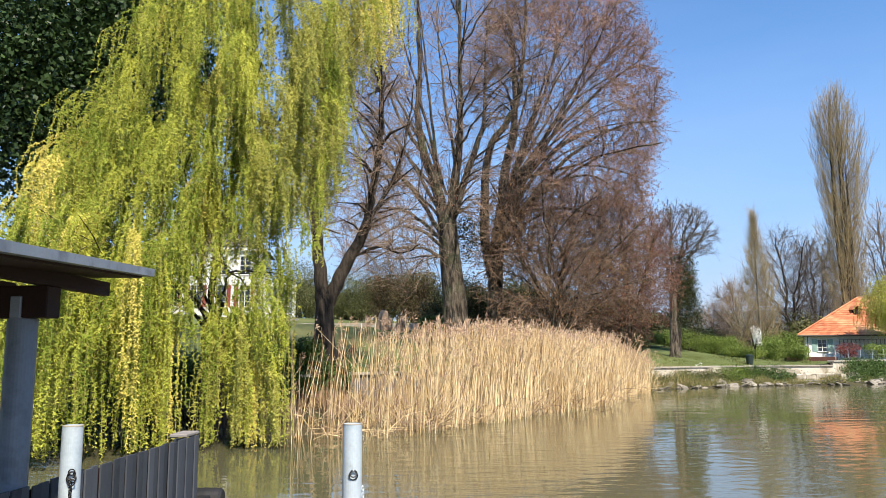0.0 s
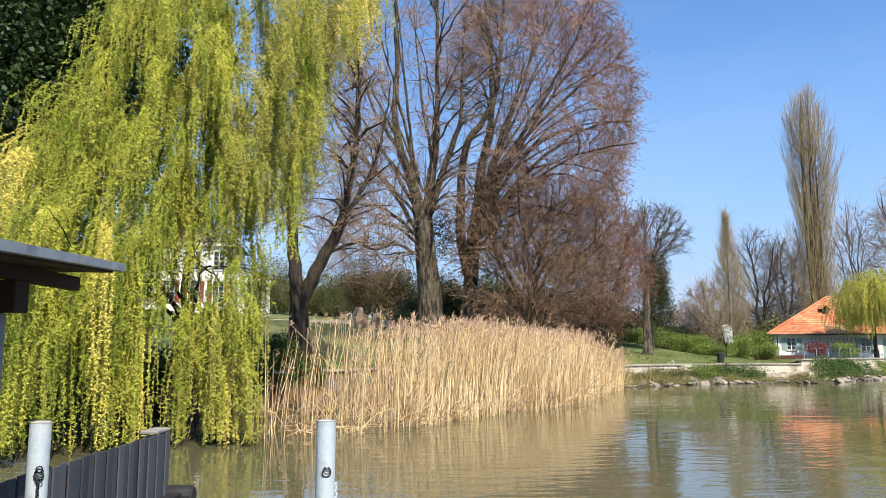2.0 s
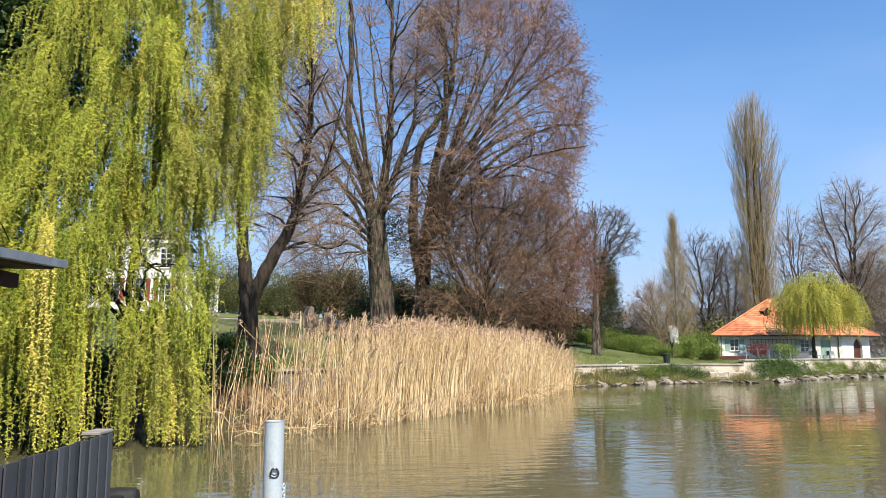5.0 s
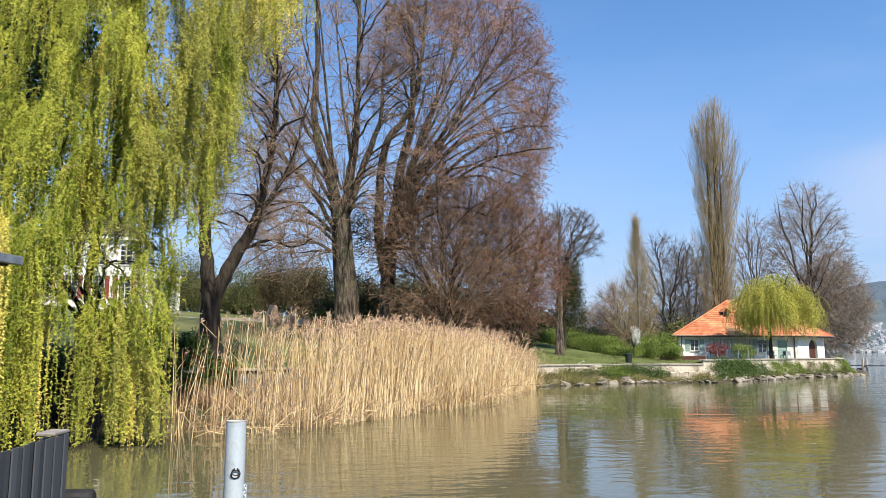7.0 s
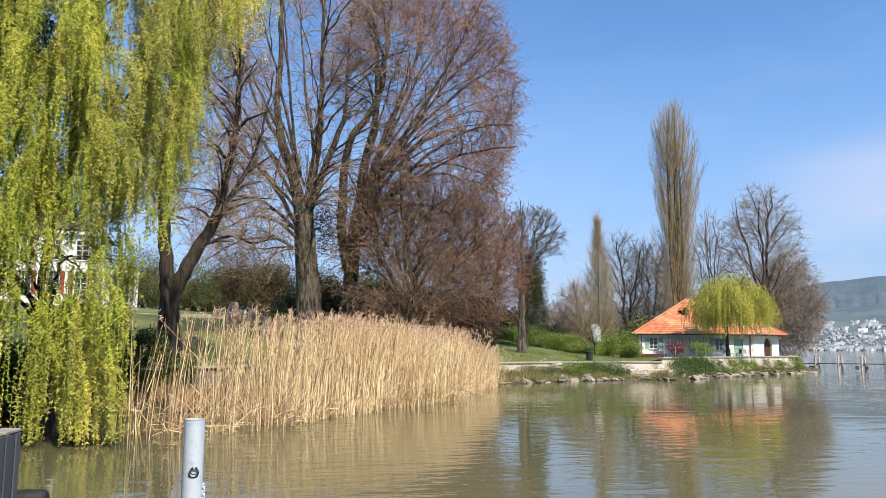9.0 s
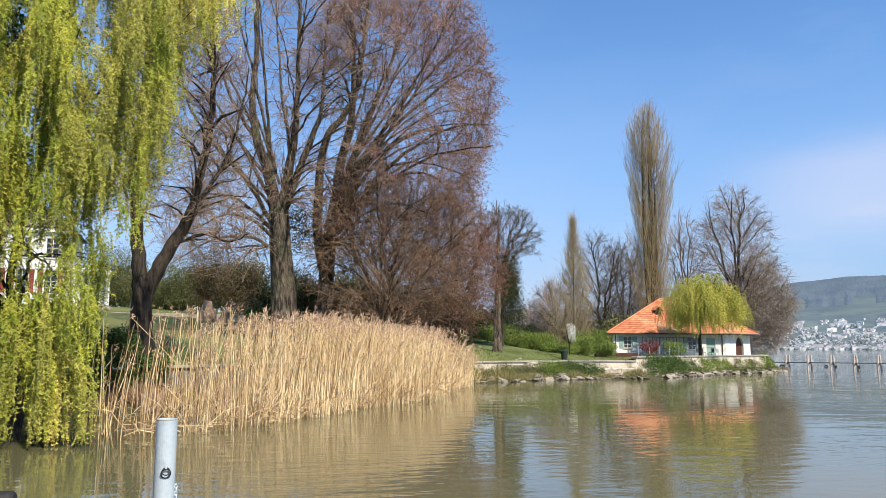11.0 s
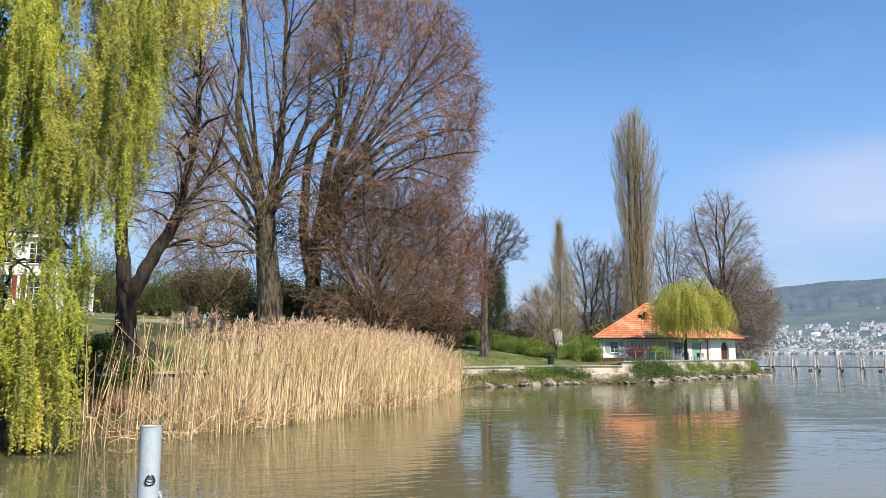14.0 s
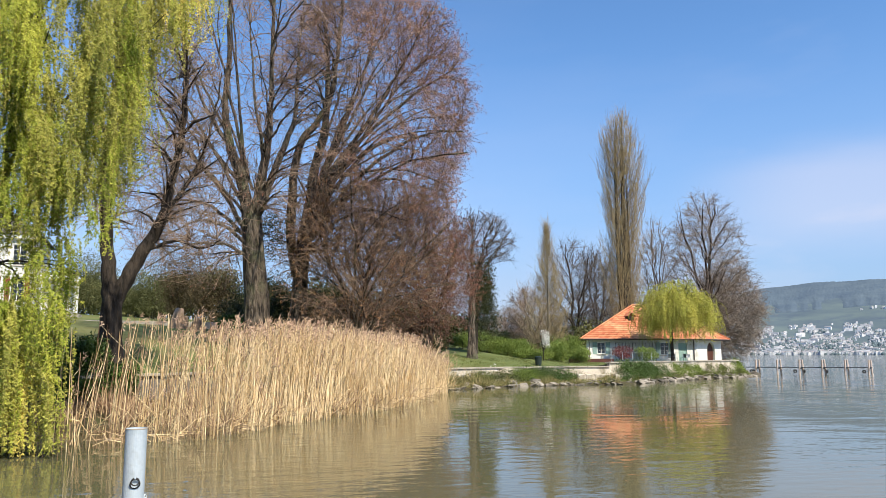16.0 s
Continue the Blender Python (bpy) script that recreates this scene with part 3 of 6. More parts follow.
while s < SEG[11] + 4:
    p, way = wall_point(s)
    out = np.array([way[1], -way[0]])
    for row in range(4 if SEG[5] < s < SEG[8] else 3):
        d = 2.2 - 0.6 * row + r.uniform(-0.3, 0.3)
        size = r.choice((r.uniform(0.14, 0.3), r.uniform(0.2, 0.38), r.uniform(0.3, 0.55))) * (1.3 if row == 0 else 1.08) * (1.0 + 0.35 * (s > SEG[5]) * r.random())
        q = p + out * d + way * r.uniform(-0.3, 0.3)
        z = max(0.02, float(0.6 - 0.26 * d)) + r.uniform(-0.05, 0.12)
        ob = tagged(part("rock", r.choice(ROCKS), M_STONE), "grey-brown rock of the lake shore", "rock", "shore rocks")
        ob.matrix_world = pose(q[0], q[1], z, r.uniform(-20, 20), r.uniform(-20, 20), math.degrees(math.atan2(way[1], way[0])) + r.gauss(0, 30) + r.choice((0, 180))) @ Matrix.Diagonal((size, size * r.uniform(0.6, 1.1), size * r.uniform(0.4, 0.85), 1))
    s += r.uniform(0.64, 1.04)


# ---- trees ----
def bent(p, d, e, n, wob=0.0):
    """A curved way from p, leaving along d, to e."""
    t = np.linspace(0, 1, n + 1)[:, None]
    c = p + d * np.linalg.norm(e - p) * 0.4
    q = (1 - t) ** 2 * p + 2 * t * (1 - t) * c + t ** 2 * e
    if wob:
        q[1:-1] += rng.normal(size=(n - 1, 3)) * wob
    return q


def flowing(points, n=5, wob=0.0):
    """A smooth line through a few given places."""
    p = np.asarray(points, float)
    p = np.concatenate([[2 * p[0] - p[1]], p, [2 * p[-1] - p[-2]]])
    t = np.linspace(0, 1, n, endpoint=False)[:, None]
    out = [0.5 * (2 * b + (c - a) * t + (2 * a - 5 * b + 4 * c - d) * t ** 2 + (3 * b - a - 3 * c + d) * t ** 3) for a, b, c, d in zip(p, p[1:], p[2:], p[3:])]
    q = np.concatenate([*out, [p[-2]]])
    q[1:-1] += rng.normal(size=(len(q) - 2, 3)) * wob
    return q


def branch_out(root, way, tips, thick, twig_r, limbs=6, wob=0.012, cap=9.0, stems=None):
    """Limbs that climb to their farthest tip and shed side branches on the way, until every tip is reached;
    or the given main stems, (radius, line) each, from which the branches spring.
    Returns thick tubes, thin sticks and the tips with their way."""
    tubes, thin0, thin1, tr0, tr1, ends, ways = [], [], [], [], [], [], []

    def unit(v):
        return v / (np.linalg.norm(v) + 1e-9)

    def lay(q, rr):
        if rr[0] > twig_r * 3:
            tubes.append(tube(q, rr, 9 if rr[0] > 0.15 else 5))
        else:
            for i in range(len(q) - 1):
                thin0.append(q[i]); thin1.append(q[i + 1]); tr0.append(rr[i]); tr1.append(rr[i + 1])

    def grow(p, d, pts, r, first=False):
        n = len(pts)
        r = max(twig_r * 1.2, min(r, cap, thick * n ** 0.47))
        m = unit(pts.mean(0) - p)
        s = (pts - p) @ m
        side = np.linalg.norm(pts - p - s[:, None] * m, axis=1)
        lead = int(np.argmax(s - 0.6 * side))
        e = pts[lead]
        L = np.linalg.norm(e - p)
        k = int(np.clip(L / 0.9, 2, 9))
        q = bent(p, d, e, k, wob * L)
        lay(q, np.concatenate([[min(r * 1.5, cap) if first else r], np.linspace(r, max(twig_r * 1.1, r * 0.3), k)[:-1], [twig_r]]))
        ends.append(e); ways.append(unit(q[-1] - q[-2]))
        rest = np.delete(pts, lead, 0)
        if not len(rest):
            return
        g = int(np.clip(round(len(rest) ** 0.55), 1, 16))
        seeds = rest[rng.choice(len(rest), g, replace=False)]
        near = ((rest[:, None] - seeds[None]) ** 2).sum(-1).argmin(1)
        axis = unit(e - p)
        for j in range(g):
            sub = rest[near == j]
            if not len(sub):
                continue
            c = sub.mean(0)
            h = (c - p) @ axis
            off = np.linalg.norm(c - p - h * axis)
            t = float(np.clip((h - 1.25 * off) / L, 0.06, 0.93)) * k
            i = min(int(t), k - 1)
            a = q[i] + (q[i + 1] - q[i]) * (t - i)
            tan = unit(q[i + 1] - q[i])
            grow(a, unit(tan * 0.55 + unit(c - a) * 0.75), sub, r * (1 - 0.78 * t / k) * 0.8)

    root, way, tips = np.asarray(root, float), unit(np.asarray(way, float)), np.asarray(tips, float)
    if stems:
        lines = [flowing(line, 5, 0.035) for _, line in stems]
        far = np.stack([np.linalg.norm(tips[:, None] - q[None, len(q) // 4:], axis=2).min(1) for q in lines], 1)
        owner = far.argmin(1)
        for j, (r0, _) in enumerate(stems):
            q = lines[j]
            rr = r0 * np.linspace(1.0, 0.22, len(q))
            tubes.append(tube(q, rr, 10))
            ends.append(q[-1]); ways.append(unit(q[-1] - q[-2]))
            sub = tips[owner == j]
            if not len(sub):
                continue
            g = int(np.clip(round(1.2 * len(sub) ** 0.55), 2, 40))
            g = min(g, len(sub))
            seeds = sub[rng.choice(len(sub), g, replace=False)]
            near = ((sub[:, None] - seeds[None]) ** 2).sum(-1).argmin(1)
            for c in range(g):
                pts = sub[near == c]
                if not len(pts):
                    continue
                m = pts.mean(0)
                gap = np.linalg.norm(q - m, axis=1)
                i = int(np.argmin(gap + 1.1 * np.maximum(0, q[:, 2] + 0.45 * gap - m[2])))
                i = min(max(i, 1), len(q) - 2)
                tan = unit(q[i + 1] - q[i - 1])
                grow(q[i], unit(tan * 0.6 + unit(m - q[i]) * 0.7), pts, rr[i] * 0.6)
        return tubes, (np.array(thin0), np.array(thin1), np.array(tr0), np.array(tr1)), np.array(ends), np.array(ways)
    u = tips - root
    u = u / (np.linalg.norm(u, axis=1, keepdims=True) + 1e-9)
    seeds = u[rng.choice(len(u), limbs, replace=False)]
    for _ in range(8):
        near = ((u[:, None] - seeds[None]) ** 2).sum(-1).argmin(1)
        seeds = np.array([unit(u[near == j].mean(0)) if (near == j).any() else seeds[j] for j in range(limbs)])
    for j in range(limbs):
        sub = tips[near == j]
        if len(sub):
            grow(root - way * rng.uniform(0, 0.8), unit(way * 0.9 + seeds[j] * 0.6), sub, 9.0, True)
    thin = (np.array(thin0), np.array(thin1), np.array(tr0), np.array(tr1))
    return tubes, thin, np.array(ends), np.array(ways)


def twiglets(ends, ways, each, length, r, lift=0.0, spread=0.8):
    """Fine twigs, two bent pieces each, about the ends of the branches."""
    n = len(ends) * each
    d = np.repeat(ways, each, 0) + rng.normal(size=(n, 3)) * spread
    d[:, 2] += lift
    d /= np.linalg.norm(d, axis=1, keepdims=True) + 1e-9
    L = (length * rng.uniform(0.4, 1.3, n))[:, None]
    back = np.repeat(ways, each, 0) * rng.uniform(0, 1.0, n)[:, None] * length
    p0 = np.repeat(ends, each, 0) - back
    p1 = p0 + d * L * 0.55
    p2 = p1 + (d + rng.normal(size=(n, 3)) * 0.3 + np.array([0, 0, lift * 0.5])) * L * 0.5
    return np.concatenate([p0, p1]), np.concatenate([p1, p2]), np.full(2 * n, r), np.concatenate([np.full(n, r * 0.8), np.full(n, r * 0.5)]), p2


def shell_tips(n, centre, radii, hollow=0.45, keep=None, lumpy=0.12):
    """Places in an ellipsoid, thicker towards its skin."""
    out = np.zeros((0, 3))
    while len(out) < n:
        v = rng.normal(size=(2 * n, 3))
        v /= np.linalg.norm(v, axis=1, keepdims=True)
        k = (hollow + (1 - hollow) * rng.uniform(0, 1, 2 * n) ** 0.6)
        lump = 1 + lumpy * np.sin(v[:, 0] * 7 + v[:, 2] * 5) * np.cos(v[:, 1] * 6 + 1.3)
        p = np.asarray(centre) + v * np.asarray(radii) * (k * lump)[:, None]
        if keep is not None:
            p = p[keep(p)]
        out = np.concatenate([out, p])
    return out[:n]


def bare_tree(name, label, base, fork, tips, trunk_r, thick, twig_r, bark, twig, each=5, twig_len=0.8, lift=0.0, bud=None, bud_size=0.06,
              buds=0, category="tree", limbs=6, way=(0, 0, 1), flare=1.5, group="", spread=0.8, twiglet_r=None, bud_where=None, stems=None):
    root = thing(name, label, category, base, group)
    base, fork = np.asarray(base, float), np.asarray(fork, float)
    tubes, thin, ends, ways = branch_out(fork, way, tips, thick, twig_r, limbs, cap=trunk_r * 0.7, stems=stems)
    q = bent(base - np.array([0, 0, 0.3]), np.array([0, 0, 1.0]), fork, 8, 0.03)
    rr = trunk_r * (1 + (flare - 1) * np.exp(-np.linspace(0, 5, 9)))
    rr *= np.linspace(1.0, 0.8, 9)
    up = q[-1] - q[-2]
    up /= np.linalg.norm(up)
    q = np.concatenate([q, [q[-1] + up * trunk_r * 0.7, q[-1] + up * trunk_r * 1.3]])
    rr = np.concatenate([rr, [trunk_r * 0.5, trunk_r * 0.12]])
    tubes.append(tube(q, rr, 18, 0.09))
    v, f = join(*tubes)
    part("trunk", (v - base, f), bark, root, smooth=True)
    t = twiglets(ends, ways, each, twig_len, twiglet_r or twig_r * 0.8, lift, spread)
    v1, f1 = sticks(*thin, 3)
    v2, f2 = sticks(*t[:4], 3)
    v, f = join((v1, f1), (v2, f2))
    crown = part("crown", (v - base, f), twig, root)
    if bud is not None and buds:
        ends = t[4] if bud_where is None else t[4][bud_where(t[4])]
        c = ends[rng.integers(0, len(ends), buds)] + rng.normal(size=(buds, 3)) * 0.05
        v, f = leaves(c, bud_size, bud_size * 0.6, corners=3)
        tagged(part("bud_growth", (v - base, f), bud, crown), kind="stuff")
    return root


def gz(x, y):
    return float(ground(x, y)[0])


def spot(az, dist):
    p = polar(az, dist)
    p[2] = gz(p[0], p[1])
    return p


# the group of old beeches that share one bell-shaped crown
def clear_front(b, half, top):
    """Keeps the space before a trunk open, so that it shows."""
    return lambda p: (p[:, 2] > 6.0) & ~((p[:, 1] < b[1] + 1) & (np.abs(p[:, 0] - b[0]) < half) & (p[:, 2] < top))


def limbs_at(y, *rows):
    """Main limbs in a plane at y that fans out: radius, how far back the tip lies, then the places (x, z) on the way."""
    return [(r, [(x, y + back * (k / (len(pts) - 1)) ** 1.3, z) for k, (x, z) in enumerate(pts)]) for r, back, pts in rows]


def fan_limbs(start, centre, radii, first, last, count, seed):
    """Lesser limbs that leave the stem steeply, bend outward and end near the rim of the crown."""
    g = np.random.default_rng(seed)
    out = []
    for a in np.radians(np.linspace(first, last, count) + g.normal(size=count) * 2):
        s0 = np.array([start[0] + g.normal() * 0.15, start[1], start[2] + g.uniform(-1.6, 1.8)])
        end = np.array([centre[0] + math.cos(a) * radii[0] * g.uniform(0.8, 0.95), centre[1] + g.normal() * 4.0, centre[2] + math.sin(a) * radii[1] * g.uniform(0.8, 0.95)])
        m1 = s0 + (end - s0) * 0.33 + np.array([0, 0, 0.9])
        m2 = s0 + (end - s0) * 0.66 + np.array([0, 0, 1.2])
        out.append((g.uniform(0.09, 0.16), [s0, m1, m2, end]))
    return out


b = spot(1.0, 53)
tips = np.concatenate([shell_tips(1250, (b[0] - 0.6, b[1], 23.5), (8.6, 9.5, 13.0), 0.4, lambda p: p[:, 2] > 12.5),
                       shell_tips(420, (b[0] - 3.4, b[1], 11.6), (6.8, 7, 4.8), 0.35, clear_front(b, 1.5, 12.5))])
old = bare_tree("beech_tree", "huge old beech with dark bare limbs and fine reddish twigs", b, (0.3, 53, 12.2), tips, 0.8, 0.0195, 0.014, M_BARK_BEECH, M_TWIG_BROWN,
                each=4, twig_len=1.2, bud=M_BUD_BEECH, buds=16000, bud_size=0.085, twiglet_r=0.0105, spread=0.5,
                stems=limbs_at(53, (0.46, -1.0, [(0.2, 11.6), (-0.5, 15), (-1.3, 17), (-1.7, 19.5), (-1.6, 23.5), (-1.7, 29)]),
                               (0.42, -2.0, [(0.4, 11.8), (0.9, 15), (1.2, 17.5), (1.3, 21), (1.3, 30)]),
                               (0.32, 1.5, [(0.5, 12.0), (1.6, 15.2), (2.4, 17.6), (3.0, 19.6), (3.2, 22.2), (3.4, 28)]),
                               (0.25, 4.0, [(0.2, 12.2), (-0.8, 16.5), (-3.2, 20.5), (-4.6, 25)]),
                               (0.17, -4.0, [(0.1, 11.0), (-1.9, 14.2), (-3.7, 15.9), (-5.6, 18.4), (-6.6, 22)]),
                               (0.15, -3.0, [(0.2, 10.2), (-1.3, 11.4), (-3.0, 11.6), (-5.0, 10.4)]),
                               (0.13, -1.0, [(0.2, 9.6), (-1.8, 10.4), (-4.0, 10.0), (-6.4, 8.4)]),
                               (0.14, 3.0, [(0.1, 10.8), (-2.4, 13.0), (-5.2, 13.6), (-7.6, 12.6)]),
                               (0.20, 5.0, [(0.5, 12.2), (1.0, 17), (0.2, 22), (-0.4, 30)]))
                + fan_limbs((0.0, 53, 13.2), (-0.8, 53, 20), (7.5, 11), 95, 188, 8, 3))
b = spot(3.8, 55)
rim = lambda p, c=b[0]: (p[:, 0] > c + 5.0 + 2.5 * np.sin(p[:, 2] * 0.7)) | (p[:, 2] > 29)
tips = np.concatenate([shell_tips(2900, (b[0] + 4.7, b[1], 20.4), (8.0, 8.6, 12.0), 0.66, lambda p: (p[:, 2] > 12.5) & (p[:, 0] > b[0] + np.where(p[:, 2] < 22, 1.5, -3.0) + 1.5 * np.sin(p[:, 2])), 0.05),
                       shell_tips(420, (b[0] + 3.0, b[1] - 1, 11.5), (5.5, 5, 4.0), 0.3)])
bare_tree("beech_tree", "broad old beech with a reddish-brown fan of bare branches", b, (4.1, 55, 12.0), tips, 0.56, 0.0150, 0.014, M_BARK_BEECH, M_TWIG_BEECH,
          each=6, twig_len=1.0, bud=M_BUD_BEECH, buds=52000, bud_size=0.085, twiglet_r=0.0115, spread=0.4, lift=0.05, bud_where=rim,
          stems=limbs_at(55, (0.42, -1.0, [(3.6, 8.5), (3.1, 11.2), (3.1, 14), (3.5, 18), (4.8, 20), (5.8, 22.4), (6.3, 27), (6.5, 31)]),
                         (0.42, 2.0, [(4.1, 11.5), (4.9, 17.5), (5.5, 20.2), (5.6, 25), (5.2, 31)]),
                         (0.21, -3.0, [(4.1, 11.8), (6.0, 16.2), (8.1, 18.8), (10.3, 20.9), (12.5, 22.7), (14.6, 24)]),
                         (0.21, -4.5, [(4.2, 12), (7.0, 17.6), (9.2, 21.3), (10.8, 24.3), (12.6, 28)]),
                         (0.18, -5.0, [(4.1, 11), (7.6, 15.6), (10.3, 17.8), (12.6, 18.8), (14.6, 18.6)]),
                         (0.22, 3.5, [(4.3, 12), (6.2, 18.4), (7.5, 21.8), (8.6, 25), (9.8, 30)]),
                         (0.18, 5.0, [(4.2, 11.6), (7.2, 16.6), (10.0, 19.5), (12.6, 20.5), (14.6, 21)]),
                         (0.16, 1.0, [(4.0, 10.6), (7.0, 14.2), (9.6, 16), (11.8, 16.0), (13.4, 14.8)]),
                         (0.13, -5.0, [(3.9, 9.6), (6.0, 12.2), (8.4, 13.0), (10.6, 12.0)]))
          + fan_limbs((4.4, 55, 13.5), (8.2, 55, 19), (7.2, 11), -22, 82, 16, 4))
b = spot(8.2, 53)
tips = np.concatenate([shell_tips(1150, (b[0] + 0.6, b[1], 9.2), (7.0, 5, 6.6), 0.1, lambda p: (p[:, 2] > 3.6) & (p[:, 0] > 1.7), 0.2),
                       shell_tips(200, (b[0] - 1.6, b[1] - 0.5, 13.0), (4.2, 3.5, 4.5), 0.1)])
bare_tree("beech_tree", "smaller beech with drooping twigs and last dry leaves", b, b + np.array([0.2, 0, 3.2]), tips, 0.36, 0.0125, 0.015, M_BARK_BEECH, M_TWIG_DRY,
          each=4, twig_len=1.2, bud=M_DRY_LEAF, buds=15000, bud_size=0.10, limbs=6, twiglet_r=0.0125, lift=-0.3, spread=0.6)
b = spot(13.5, 62)
tips = shell_tips(1200, (b[0] + 0.0, b[1], 9.8), (4.5, 4.6, 6.0), 0.25, lambda p: p[:, 2] > 4.0, 0.08)
bare_tree("beech_tree", "young beech with a dense rusty brown crown", b, b + np.array([0.2, 0, 2.6]), tips, 0.22, 0.010, 0.013, M_BARK_BEECH, M_TWIG_RUST,
          each=6, twig_len=1.0, bud=M_BUD_RUST, buds=34000, bud_size=0.09, twiglet_r=0.0115, spread=0.5)

# dark leaning tree beside the willow
b = spot(-8.95, 40.5)
tips = np.concatenate([shell_tips(620, (-3.6, b[1], 14.5), (2.7, 3.4, 7.5), 0.2, lambda p: p[:, 2] > 8.0),
                       shell_tips(420, (-7.0, b[1], 15), (2.4, 3.4, 8.0), 0.3, lambda p: p[:, 2] > 9),
                       shell_tips(160, (-2.6, b[1], 9.0), (2.6, 2.4, 2.2), 0.3)])
bare_tree("tree", "dark forked tree with bare spreading branches", b, (-6.25, b[1], 5.7), tips, 0.56, 0.0185, 0.014, M_BARK_DARK, M_TWIG_BROWN,
          each=4, twig_len=0.9, twiglet_r=0.009,
          stems=limbs_at(b[1], (0.40, -0.5, [(-6.25, 5.3), (-5.5, 7.0), (-4.8, 8.3), (-4.1, 9.8), (-3.8, 11.4), (-3.4, 14), (-3.3, 17), (-3.7, 21)]),
                         (0.42, 0.5, [(-6.3, 5.3), (-6.55, 7.0), (-6.8, 9.5), (-7.1, 12.5), (-6.6, 17), (-6.9, 21)]),
                         (0.10, -1.0, [(-4.9, 8.0), (-3.4, 8.6), (-2.2, 8.2), (-1.2, 8.6)]),
                         (0.12, 1.0, [(-4.1, 9.9), (-2.6, 12.5), (-1.9, 15.5), (-1.6, 18)])))

# small round tree at the lawn's edge
b = spot(16.87, 76)
tips = shell_tips(560, polar(17.45, 74, 13.4), (3.9, 3.4, 4.2), 0.4, lambda p: p[:, 2] > 12.2, 0.05)
bare_tree("tree", "bare round-headed lawn tree with a twisted grey trunk", b, b + np.array([0.1, 0, 6.4]), tips, 0.34, 0.0145, 0.016, M_BARK_BEECH, M_TWIG_GREY, each=5, twig_len=0.6, flare=2.1, limbs=8, twiglet_r=0.010, lift=-0.2, spread=0.9)


def leafy(centre, radii, n, size, width=0.5, hollow=0.45, lumps=6, keep=None, seed=0, corners=4):
    """Leaves in an uneven, lumpy cloud made of smaller clumps."""
    g = np.random.default_rng(seed)
    clumps = g.normal(size=(lumps, 3))
    clumps /= np.linalg.norm(clumps, axis=1, keepdims=True)
    clumps *= g.uniform(0.25, 0.72, (lumps, 1))
    rad = g.uniform(0.28, 0.5, lumps)
    pick = g.integers(0, lumps, n)
    v = g.normal(size=(n, 3))
    v /= np.linalg.norm(v, axis=1, keepdims=True)
    p = clumps[pick] + v * (rad[pick] * (hollow + (1 - hollow) * g.uniform(0, 1, n)))[:, None] + g.normal(size=(n, 3)) * 0.035
    p = np.asarray(centre) + p * np.asarray(radii)
    if keep is not None:
        p = p[keep(p)]
    return leaves(p, size, size * width, corners=corners)


def bush(name, label, base, radii, n, size, material, lumps=14, seed=0, category="bush", group="", stems=5):
    root = thing(name, label, category, base, group)
    base = np.asarray(base, float)
    v, f = leafy((0, 0, radii[2] * 0.8), radii, n, size, lumps=lumps, seed=seed, keep=lambda p: p[:, 2] > 0.02, corners=3)
    part("foliage", (v, f), material, root)
    g = np.random.default_rng(seed + 50)
    e = g.normal(size=(stems, 3)) * np.array([radii[0] * 0.3, radii[1] * 0.3, 0.1]) + np.array([0, 0, radii[2] * 0.9])
    s0 = e * np.array([0.15, 0.15, 0]) - np.array([0, 0, 0.1])
    part("stems", sticks(s0, e, 0.04, 0.015, 5), M_BARK_DARK, root)
    return root


part("ivy", leafy((0.6, 0.6, 8.4), (2.4, 1.2, 2.4), 1300, 0.2, lumps=22, seed=14), M_SHRUB_DARK, old, "dark ivy in the fork of the trunk")

# ivy-grown dark tree behind the round one
b = spot(17.05, 82)
root = thing("ivy_tree", "tree trunk thickly overgrown with dark ivy", "tree", b)
part("trunk", tube([(0, 0, -0.3), (0.15, 0, 3), (0.6, 0, 7), (0.8, 0, 10)], [0.36, 0.3, 0.25, 0.1], 9), M_BARK_DARK, root)
part("crown", leafy((0.8, 0, 6.2), (2.6, 2.0, 7.0), 21000, 0.17, lumps=60, seed=11, hollow=0.1), M_SHRUB_DARK, root)

# big evergreen behind the willow
b = spot(-25.5, 40)
root = thing("evergreen_tree", "tall dark evergreen tree with glossy leaves", "tree", b)
part("trunk", tube([(0, 0, -0.3), (0.2, 0, 5), (0.1, 0.2, 12), (0, 0, 20)], [0.75, 0.55, 0.4, 0.1], 12), M_BARK_GREY, root, smooth=True)
part("crown", leafy((-1.0, 0, 15.8), (9.2, 7.0, 12.8), 74000, 0.26, 0.72, lumps=170, seed=12, hollow=0.35), M_EVERGREEN, root)

